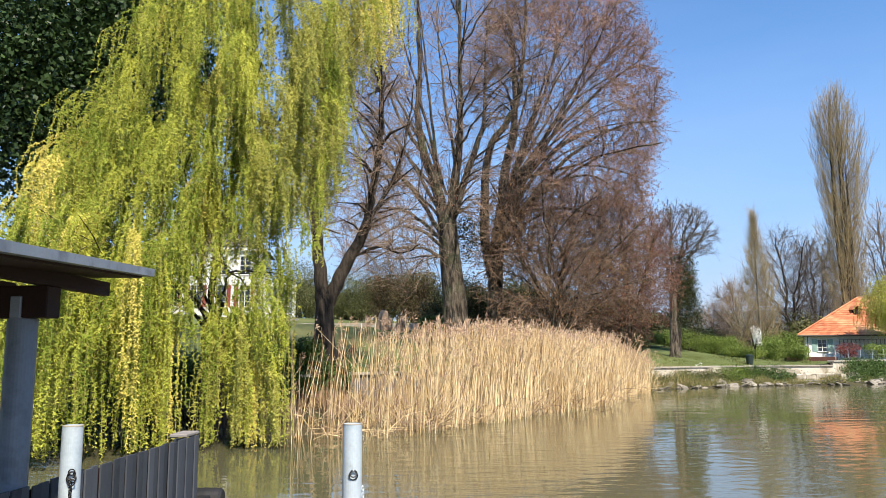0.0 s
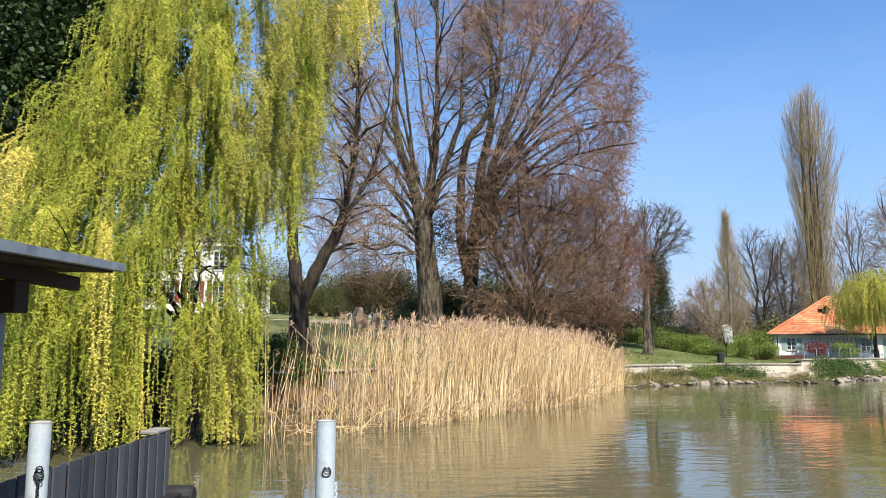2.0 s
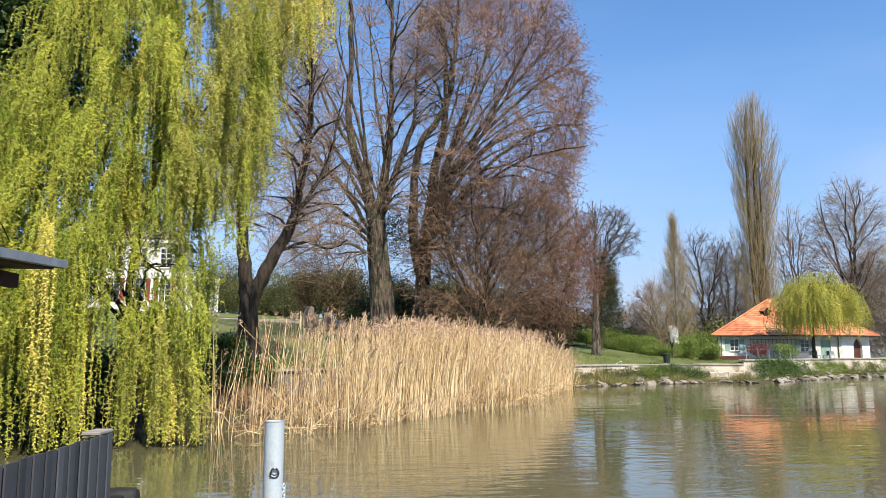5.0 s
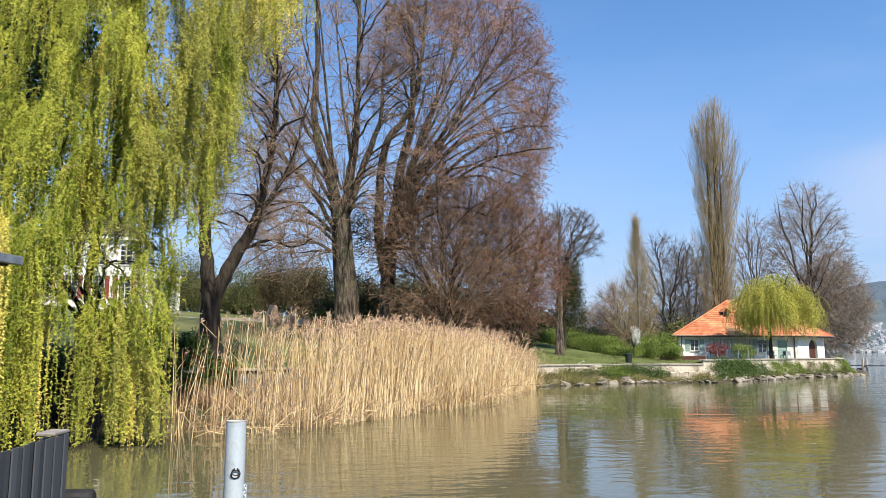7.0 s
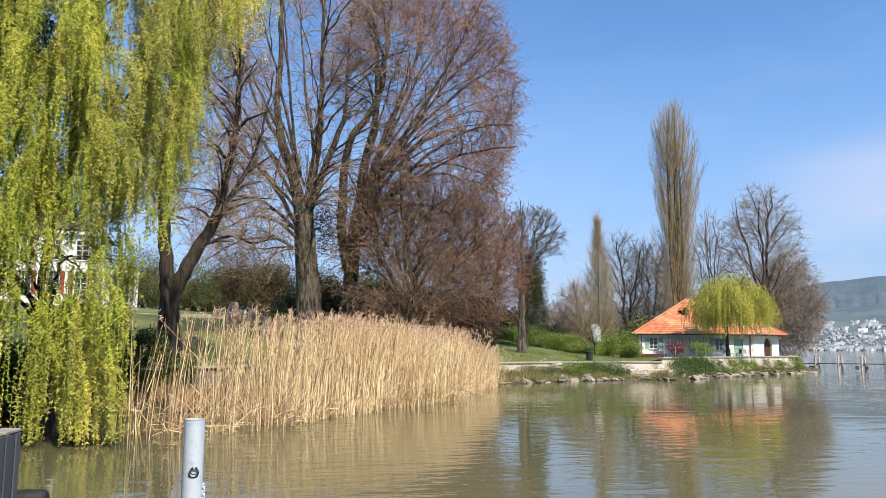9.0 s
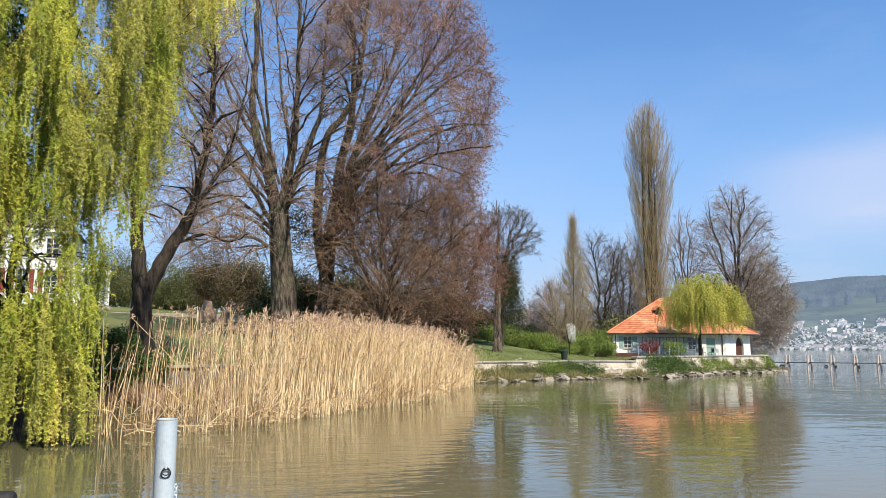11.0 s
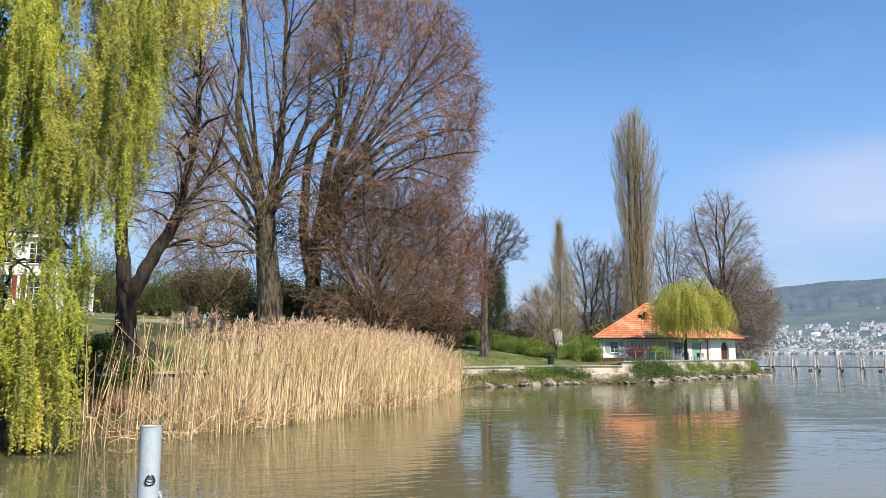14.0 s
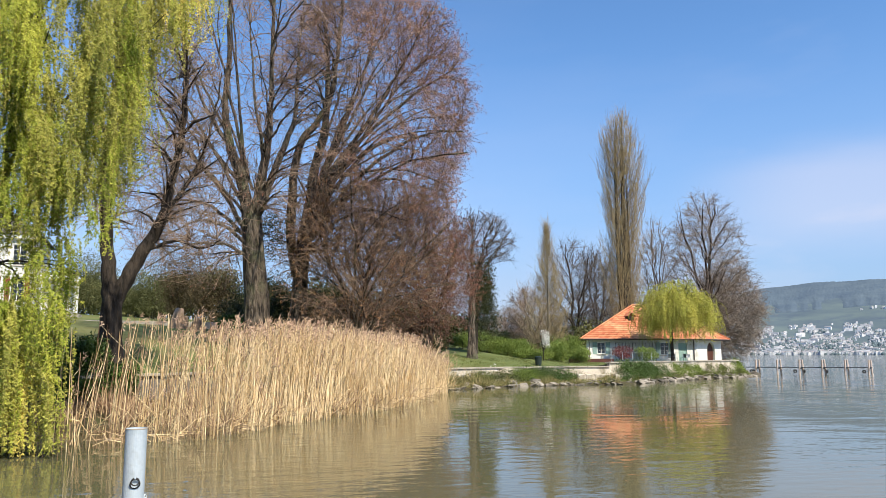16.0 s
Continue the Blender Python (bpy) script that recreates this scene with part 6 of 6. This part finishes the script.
# ---- hedges, shrubs and garden things ----
for i, (az, dist, rx, rz) in enumerate([(12.6, 86, 2.8, 1.0), (14.3, 87, 2.8, 1.05), (16.1, 88, 2.8, 1.2), (17.8, 88, 2.7, 1.5), (19.4, 88, 2.4, 1.35), (20.6, 89, 2.0, 1.3), (20.7, 83, 1.6, 0.65),
                                       (22.0, 83, 1.8, 0.68), (23.3, 84, 1.8, 1.45), (24.35, 87, 1.8, 1.85), (24.8, 82, 1.3, 1.05), (23.1, 93, 2.4, 1.9)]):
    bush("hedge_bush", "leafy green garden hedge bush", spot(az, dist), (rx, 1.6, rz), 6500, 0.135, M_HEDGE, 34, 100 + i, "hedge", "garden hedge")
for i, (az, dist, rx, rz, m) in enumerate([(3.4, 66, 3.4, 3.2, M_SHRUB_DARK), (6.3, 66, 3.8, 3.5, M_SHRUB_DARK), (9.2, 66, 3.8, 3.4, M_SHRUB_DARK), (12.0, 68, 3.4, 3.0, M_SHRUB_DARK), (0.4, 72, 3.0, 2.8, M_SHRUB_DARK),
                                           (-2.0, 84, 3.4, 3.7, M_SHRUB_BROWN), (-4.3, 88, 2.6, 4.9, M_SHRUB_BROWN), (13.8, 79, 2.8, 2.0, M_SHRUB_DARK), (1.8, 80, 3.6, 3.6, M_SHRUB_DARK), (-6.3, 96, 4.4, 4.0, M_OLIVE), (-8.6, 98, 4.6, 2.9, M_OLIVE),
                                           (-11.0, 100, 5.0, 4.8, M_OLIVE), (6.0, 92, 5.5, 4.0, M_OLIVE), (10.5, 95, 5.5, 3.8, M_OLIVE), (-0.8, 66, 1.8, 1.1, M_IVY), (2.6, 64, 2.0, 1.2, M_IVY)]):
    bush("shrub", "olive-green tall park shrub" if m is M_OLIVE else "tall brownish-green conifer shrub on the lawn" if m is M_SHRUB_BROWN else "dark evergreen garden shrub under the trees", spot(az, dist), (rx, 2.6, rz), 12000, 0.2, m, 26, 140 + i, "shrub", "park shrubs")
for i, az in enumerate(np.linspace(-15, 26, 17)):
    dist = 118 + 9 * math.sin(i * 2.3)
    bush("park_tree", "olive-brown budding park tree beyond the lawn", spot(az, dist), (6.2, 4.0, (4.0 if az < 18 else 2.6) + 0.9 * math.sin(i * 1.7)), 5600, 0.55, M_OLIVE if i % 3 else M_SHRUB_DARK, 40, 200 + i, "tree", "park background trees")
for az, dist, h, w in ((-4.6, 71, 1.75, 0.55), (-4.2, 71.6, 1.1, 0.4), (-3.3, 72, 1.0, 0.45)):
    b = spot(az, dist)
    root = thing("tree_stump", "rugged brown cut tree stump on the lawn", "stump", b, "tree stumps")
    part("bole", tube([(0, 0, -0.3), (0.02, 0, h * 0.3), (0.1, 0, h * 0.7), (0.16, 0.05, h), (0.17, 0.05, h + 0.02)], [w * 1.25, w, w * 0.8, w * 0.55, 0.03], 14, 0.09), M_STUMP, root)
# Those left of -14 degrees are added to darken the hollows behind the willow.
for k, (az, dist) in enumerate([(-9.2, 38.4), (-10.4, 38.0), (-7.9, 39.3), (-12.5, 38.0), (-11.4, 37.7), (-14.5, 36.5), (-16.5, 36.0), (-18.6, 36.0), (-21.0, 36.0), (-23.4, 35.5), (-26.0, 35.0), (-28.6, 34.5), (-31.2, 34.0), (-33.8, 33.5)]):
    bush("shrub", "dark low shrub on the bank, also added to darken the willow's hollows", spot(az, dist), (1.25 if k < 5 else 1.7, 0.9, 1.25 if k < 5 else 1.9), 2200, 0.19, M_IVY, 22, 170 + k, "shrub", "bank shrubs")
b = spot(22.2, 81)
root = thing("blossom_tree", "small tree full of white blossom", "tree", b)
part("trunk", sticks([(0, 0, -0.2), (0, 0, 1.0), (0, 0, 1.0)], [(0, 0, 1.0), (0.4, 0, 2.4), (-0.3, 0.1, 2.6)], 0.07, 0.03, 6), M_BARK_DARK, root)
part("blossom", leafy((0.05, 0, 2.2), (1.0, 0.8, 1.4), 420, 0.14, 0.8, lumps=14, seed=33), M_BLOSSOM, root)
bush("red_shrub", "dark red-leaved shrub beside the house", spot(27.9, 91), (1.5, 1.2, 1.25), 1500, 0.16, M_RED_LEAF, 12, 41)
bush("garden_bush", "rounded olive-green bush on the terrace", spot(29.6, 89.5), (1.9, 1.4, 1.15), 2400, 0.14, M_HEDGE, 14, 42)
b = spot(21.81, 75.4)
root = thing("waste_bin", "dark green plastic rubbish bin on the lawn", "bin", b)
part("tub", lathe([(0.28, 0), (0.34, 0.72), (0.36, 0.74), (0.36, 0.8), (0.3, 0.8), (0.26, 0.1)], 18, cap=False), M_BIN, root)
part("lid", lathe([(0.37, 0.805), (0.37, 0.85), (0.2, 0.93), (0.02, 0.95)], 18), M_BIN, root)

g = np.random.default_rng(77)
fl = np.array([(*polar(a, d)[:2], 0) for a, d in zip(g.uniform(18.3, 20.2, 160), g.uniform(69.5, 71.5, 160))])
fl[:, 2] = ground(fl[:, 0], fl[:, 1]) + g.uniform(0.05, 0.3, 160)
o = fl.mean(0)
root = thing("flower_bed", "patch of small white spring flowers on the lawn", "flowers", o, kind="stuff")
tagged(part("blossoms", leaves(fl - o, 0.16, 0.14), M_BLOSSOM, root), kind="stuff")

# railing and trellis on the terrace
rail = thing("terrace_railing", "thin grey metal railing along the terrace edge", "railing", (0, 0, 2.12))
s = SEG[7] + 1.0
pts = []
while s < SEG[9] - 1:
    p, way = wall_point(s)
    p = p - np.array([way[1], -way[0]]) * 0.22
    pts.append(p)
    part("post", sticks([(p[0], p[1], 0)], [(p[0], p[1], 1.0)], 0.025, 0.025, 6), M_STEEL, rail)
    s += 2.3
for z in (0.5, 0.95):
    part("rail", sticks([(*p, z) for p in pts[:-1]], [(*p, z) for p in pts[1:]], 0.006, 0.006, 5), M_STEEL_BLUE, rail)
t0 = HOUSE[0] + fw * 3.6 + np.array([fw[1], -fw[0]]) * 0.5
tr = thing("trellis", "dark metal trellis in front of the house wall", "trellis", (*t0, HZ))
tr.matrix_world = pose(*t0, HZ, 0, 0, math.degrees(math.atan2(fw[1], fw[0])))
for k in range(13):
    part("bar", boxed(k * 0.45 - 0.02, k * 0.45 + 0.02, -0.02, 0.02, -0.1, 2.35), M_IRON, tr)
for z in (1.3, 2.3):
    part("cross_bar", boxed(-0.05, 5.5, -0.045, -0.022, z, z + 0.04), M_IRON, tr)


def garden_chair(at, turn, material, label):
    c = thing("garden_chair", label, "chair", at, "terrace chairs", turn=turn)
    part("seat", boxed(-0.24, 0.24, -0.24, 0.24, 0.42, 0.46, 0.01), material, c)
    part("backrest", boxed(-0.24, 0.24, 0.2, 0.24, 0.47, 0.95, 0.01), material, c)
    for x in (-0.21, 0.21):
        for y in (-0.21, 0.21):
            part("leg", boxed(x - 0.02, x + 0.02, y - 0.02, y + 0.02, 0, 0.418), material, c)
    return c


for k, (az, dist, turn) in enumerate([(31.6, 97.5, 20), (32.15, 98.2, 200), (31.3, 98.5, 100), (32.5, 99.4, -30)]):
    garden_chair(tuple(spot(az, dist)), turn, M_BIN if k < 2 else M_FRAME_WHITE, "dark garden chair on the terrace" if k < 2 else "white garden chair on the terrace")


# ---- bank growth ----
def ivy_patch(s0, s1, n, z0, z1, seed, label, material, size=0.125):
    """Leaves hanging over the wall and down the bank."""
    g = np.random.default_rng(seed)
    s0, s1 = min(s0, s1), max(s0, s1)
    clumps = [(g.uniform(s0, s1), z0 + (z1 - z0) * g.uniform(0.05, 1.0) ** 0.7, g.uniform(0.25, 0.75), g.uniform(0.16, 0.42)) for _ in range(max(10, n // 95))]
    pts = []
    for _ in range(int(n * 1.7)):
        cs, cz, wide, tall = clumps[g.integers(len(clumps))]
        a, zz = cs + g.normal() * wide, cz + g.normal() * tall - 0.12 * abs(g.normal())
        zz = min(max(zz, 0.08), z1 + 0.35)
        p, way = wall_point(a)
        out = np.array([way[1], -way[0]])
        d = 0.16 + max(0.0, z1 - zz) / (z1 - z0) * 0.9 + abs(g.normal()) * 0.22 + 0.12 * math.sin(cs * 7)
        if zz > z1 + 0.1:
            d -= 0.3
        pts.append((*(p + out * d), zz))
    pts = np.array(pts)
    o = pts.mean(0)
    root = thing("bank_shrub", label, "shrub", o)
    part("foliage", (lambda a: (a[0], a[1]))(leaves(pts - o, size, size * 0.7)), material, root)


def along(az):
    """The run along the shore wall at which it is seen at an azimuth."""
    best = min(np.arange(0, SEG[-1], 0.5), key=lambda s: abs(math.degrees(math.atan2(*wall_point(s)[0])) - az) + (100 if s < SEG[3] or s > SEG[12] else 0))
    return float(best)


for k, (a0, a1, n, z0, z1, m) in enumerate([(14.8, 17.6, 1900, 0.2, 1.0, M_OLIVE), (17.0, 20.2, 2200, 0.2, 0.95, M_OLIVE), (19.6, 21.6, 1800, 0.3, 1.5, M_HEDGE), (20.8, 24.0, 4600, 0.25, 1.4, M_IVY), (26.9, 29.8, 5200, 0.25, 2.0, M_IVY), (28.6, 30.6, 2400, 0.3, 1.9, M_IVY), (29.4, 31.2, 2600, 0.25, 1.6, M_HEDGE), (30.8, 32.6, 2000, 0.3, 1.7, M_OLIVE), (17.8, 21.0, 1800, 0.2, 1.1, M_OLIVE),
                                             (31.2, 33.0, 1800, 0.4, 1.6, M_HEDGE), (33.4, 34.5, 2200, 0.3, 2.1, M_HEDGE)]):
    ivy_patch(along(a0), along(a1), n, z0, z1, 60 + k, "green ivy and brambles hanging over the shore wall", m)


def tufts(n, s0, s1, d0, d1, h, material, name, label, seed, lawn=False):
    g = np.random.default_rng(seed)
    s, d = g.uniform(min(s0, s1), max(s0, s1), n), g.uniform(d0, d1, n)
    base = []
    for a, b in zip(s, d):
        p, way = wall_point(a)
        q = p + np.array([way[1], -way[0]]) * b
        base.append((q[0], q[1], gz(q[0], q[1]) if lawn else 0.6 - 0.26 * b))
    base = np.repeat(np.array(base), 5, 0) + g.normal(size=(5 * n, 3)) * np.array([0.12, 0.12, 0.02])
    o = base.mean(0)
    up = np.stack([g.normal(0, 0.35, len(base)), g.normal(0, 0.35, len(base)), np.ones(len(base))], 1)
    tall = h * (0.45 + 0.9 * np.clip(np.sin(base[:, 0] * 1.3) * np.sin(base[:, 0] * 0.37 + 1) + 0.4, 0, 1))
    v, f = leaves(base - o, tall, 0.03, up)
    root = thing(name, label, "grass", o, kind="stuff")
    tagged(part("blades", (v, f), material, root), kind="stuff")


tufts(2600, SEG[4] - 8, SEG[7], 0.2, 2.0, 0.42, M_GRASS_BLADE, "bank_grass", "rough green grass on the bank below the wall", 71)
tufts(2600, SEG[4] - 10, SEG[7], 0.2, 2.0, 0.5, M_DRY_GRASS, "bank_grass", "dry straw-coloured grass on the bank", 72)
tufts(1300, SEG[7], SEG[11], 0.3, 1.7, 0.5, M_GRASS_BLADE, "bank_grass", "green grass between the shore rocks", 73)

tufts(1700, SEG[4], SEG[7], -7.0, -0.6, 0.16, M_GRASS_BLADE, "lawn_grass", "short tufts of spring grass on the lawn", 74, True)

# reed stragglers and sedge where the reeds meet the wall
tufts(420, SEG[4] - 12, SEG[4] + 3.5, 0.1, 2.4, 1.5, M_DRY_GRASS, "bank_sedge", "tall straw-coloured sedge at the foot of the wall", 75)
tufts(320, SEG[4] - 9, SEG[4] + 6, 0.0, 1.6, 1.1, M_GRASS_BLADE, "bank_sedge", "tall green sedge at the foot of the wall", 76)


tufts(1400, SEG[2] - 4, SEG[3] + 5, 0.2, 2.4, 0.9, M_REED_OLD, "bank_litter", "brown dead stalks and litter under the willow", 78)


# rough stone footing that stands out below the plaster wall
def footing(s0, s1, count, seed):
    g = random.Random(seed)
    root = thing("wall_footing", "rough pale stone footing below the shore wall", "wall", (0, 0, 0), kind="structure")
    for row in range(2):
        for i in range(count):
            w = (s1 - s0) / count
            p, way = wall_point(s0 + (i + 0.5 + 0.5 * row % 1) * w)
            out = np.array([way[1], -way[0]])
            bm = boxed(-w * 0.49, w * 0.49, -0.32, 0.32, -0.24, 0.24, 0.05)
            for v in bm.verts:
                v.co += Vector((g.gauss(0, 0.03), g.gauss(0, 0.04), g.gauss(0, 0.03)))
            ob = part("footing_stone", bm, M_PLASTER_OLD, root)
            q = p + out * (0.95 - 0.42 * row)
            ob.matrix_world = pose(q[0], q[1], 0.22 + 0.5 * row, g.uniform(-4, 4), g.uniform(-3, 3), math.degrees(math.atan2(way[1], way[0])) + g.uniform(-3, 3))
    return root


footing(along(24.2), along(26.9), 5, 5)

planter = thing("planter_box", "long low reddish-brown timber planter on the terrace", "planter", (*spot(25.6, 86)[:2], 2.0), turn=-7)
part("side_board", boxed(-2.4, 2.6, -0.3, -0.26, 0.0, 0.42, 0.006), M_BROWN_DARKENED, planter)
part("side_board", boxed(-2.4, 2.6, 0.26, 0.3, 0.0, 0.42, 0.006), M_BROWN_DARKENED, planter)
for x in (-2.4, 2.56):
    part("end_board", boxed(x, x + 0.04, -0.258, 0.258, 0.0, 0.42, 0.006), M_BROWN_DARKENED, planter)
part("soil", boxed(-2.35, 2.55, -0.255, 0.255, 0.02, 0.36), M_BANK, planter)

# ---- jetty ----
ja, jb = polar(35.2, 122), polar(43.95, 122)
jw = (jb - ja) / np.linalg.norm(jb - ja)
jl = np.linalg.norm(jb - ja)
jetty = thing("jetty", "long low wooden jetty on pairs of pale piles", "jetty", (*ja[:2], 0))
jetty.matrix_world = pose(ja[0], ja[1], 0, 0, 0, math.degrees(math.atan2(jw[1], jw[0])))
part("walkway", boxed(-1.5, jl, -0.3, 0.3, 0.93, 1.05, 0.01), M_WOOD_GREY, jetty, "thin grey plank walkway")
for k in range(7):
    x = 1.0 + k * (jl - 1.2) / 6.0
    for dx, dy, lean in ((-0.25, -0.5, 2), (0.25, 0.5, -3)):
        ob = part("jetty_post", lathe([(0.13, -2.5), (0.125, 2.05), (0.10, 2.1)], 10), M_WOOD_PILE, jetty)
        ob.matrix_local = pose(x + dx, dy, 0, 0, lean + rng.normal() * 0.8, 0)
    part("cross_beam", boxed(x - 0.12, x + 0.1, -0.7, 0.7, 0.77, 0.925, 0.01), M_WOOD_GREY, jetty)
    ob = part("tyre_fender", torus(0.17, 0.09, 14, 7), M_RUBBER, jetty, "old black tyre fender")
    ob.matrix_local = pose(x + (0.42 if k in (3, 4) else -0.5 if k == 1 else 2.1), -0.5, 0.45, 0, 8, 70 if k in (1, 3, 4) else 0)

# ---- far shore ----
HAZ = [-75, 10, 20, 30, 38, 44, 60, 110]
HEL = [1.9, 2.3, 2.7, 3.5, 4.5, 4.85, 4.9, 2.0]


def hill_height(az, dist):
    """Heights of the far shore: town slope, meadows, wooded ridge."""
    top = 4250 * np.tan(np.radians(np.interp(az, HAZ, HEL)))
    t = np.clip((dist - 2600) / 1650, 0, 1)
    h = top * (0.30 * t + 0.70 * t ** 1.7)
    return h + 6 * np.sin(az * 0.55 + dist * 0.004) * t + 2 * np.sin(az * 1.7 + 1) * t


def hill_mesh(d0, d1, nd, extra=0.0, bumpy=0.0):
    az = np.concatenate([np.linspace(-75, 14, 100)[:-1], np.linspace(14, 60, 700), np.linspace(60, 110, 50)[1:]])
    ds = np.linspace(d0, d1, nd)
    A, D = np.meshgrid(az, ds)
    z = hill_height(A, D) + extra + bumpy * rng.uniform(-1, 1, A.shape)
    if bumpy:
        # the wood's lower edge wanders up and down the slope
        z += (np.sin(A * 1.3 + 0.7) * 3 + np.sin(A * 3.1) * 2.5 + np.sin(A * 7.7) * 1.5 - 5) * np.clip((4000 - D) / 150, 0, 1)
    z[0] -= 30 if d0 > 2700 else 4
    v = np.stack([D * np.sin(np.radians(A)), D * np.cos(np.radians(A)), z], -1).reshape(-1, 3)
    i = (np.arange(len(az) - 1)[None] + (np.arange(nd - 1) * len(az))[:, None]).ravel()
    return v, np.stack([i, i + 1, i + len(az) + 1, i + len(az)], 1)


# The haze on hillside and ridge lies in their base colours.
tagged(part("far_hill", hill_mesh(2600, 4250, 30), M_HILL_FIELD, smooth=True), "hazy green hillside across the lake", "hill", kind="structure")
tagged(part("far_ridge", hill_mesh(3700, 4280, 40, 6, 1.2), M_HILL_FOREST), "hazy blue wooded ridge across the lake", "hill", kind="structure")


def far_town():
    """Houses crowded along the water and thinning up the slope, with clumps of trees between."""
    g = np.random.default_rng(91)
    walls, roofs, trees = [], [], []
    quarter = lambda az, d: math.sin(az * 2.1 + d * 0.011) + math.sin(az * 5.3 - d * 0.017 + 1.0)
    while len(walls) < 4600:
        az = g.uniform(32, 54)
        d = 2608 + 780 * g.uniform() ** 1.35
        if len(walls) < 7:
            az, d = 44.2 + g.normal() * 0.45, g.uniform(3630, 3680)
        elif d > 2680 and quarter(az, d) < -1.1 + (d - 2700) / 480:
            continue
        w, dp, h = g.uniform(5, 10), g.uniform(5, 8), g.uniform(4.5, 8)
        if g.uniform() < 0.025:
            w, h = g.uniform(20, 36), g.uniform(8, 14)
        c = polar(az, d)
        z = max(0.0, float(hill_height(az, d))) + 0.5
        a = radians(g.uniform(-30, 30) - az)
        R = np.array([[math.cos(a), -math.sin(a)], [math.sin(a), math.cos(a)]])
        q = np.array([(-w / 2, -dp / 2), (w / 2, -dp / 2), (w / 2, dp / 2), (-w / 2, dp / 2)]) @ R.T + c[:2]
        lo = np.column_stack([q, np.full(4, z - 8)])
        hi = np.column_stack([q, np.full(4, z + h)])
        walls.append((np.concatenate([lo, hi]), np.array([[0, 1, 5, 4], [1, 2, 6, 5], [2, 3, 7, 6], [3, 0, 4, 7]])))
        rz = z + h + g.uniform(0.6, 2.0)
        m0, m1 = (q[0] + q[3]) / 2, (q[1] + q[2]) / 2
        r = np.array([*[(*p, z + h) for p in (q - c[:2]) * 1.03 + c[:2]], (*m0, rz), (*m1, rz)])
        roofs.append((r, np.array([[0, 1, 5, 4], [2, 3, 4, 5]])))
    a = np.arange(5) * 2 * np.pi / 5
    places = []
    for k in range(2300):
        az, d = g.uniform(30, 55), 2650 + 600 * g.uniform() ** 1.3
        if d < 2900 or quarter(az, d) > -0.4 + (d - 2900) / 300:
            places.append((az, d, g.uniform(4, 9), g.uniform(7, 14)))
    for k in range(170):
        places.append((g.uniform(30, 55), g.uniform(2606, 2635), g.uniform(4, 11), g.uniform(4, 10)))
    for k, (az, d, rad, h) in enumerate(places):
        c = polar(az, d, float(hill_height(az, d)) - 1)
        rings = [np.stack([c[0] + np.cos(a + k) * rad * s * g.uniform(0.7, 1.2, 5), c[1] + np.sin(a + k) * rad * s, c[2] + h * t + g.uniform(-1, 1, 5)], 1) for s, t in ((0.85, -0.5), (1.0, 0.45), (0.15, 1.05))]
        i = np.arange(5)
        trees.append((np.concatenate(rings), np.concatenate([np.stack([o + i, o + (i + 1) % 5, o + 5 + (i + 1) % 5, o + 5 + i], 1) for o in (0, 5)])))
    return join(*walls), join(*roofs), join(*trees)


tw, tf, tt = far_town()
town = thing("far_town", "town of many small pale houses on the far shore", "town", (0, 2700, 0), kind="stuff")
o = np.array([0, 2700, 0])
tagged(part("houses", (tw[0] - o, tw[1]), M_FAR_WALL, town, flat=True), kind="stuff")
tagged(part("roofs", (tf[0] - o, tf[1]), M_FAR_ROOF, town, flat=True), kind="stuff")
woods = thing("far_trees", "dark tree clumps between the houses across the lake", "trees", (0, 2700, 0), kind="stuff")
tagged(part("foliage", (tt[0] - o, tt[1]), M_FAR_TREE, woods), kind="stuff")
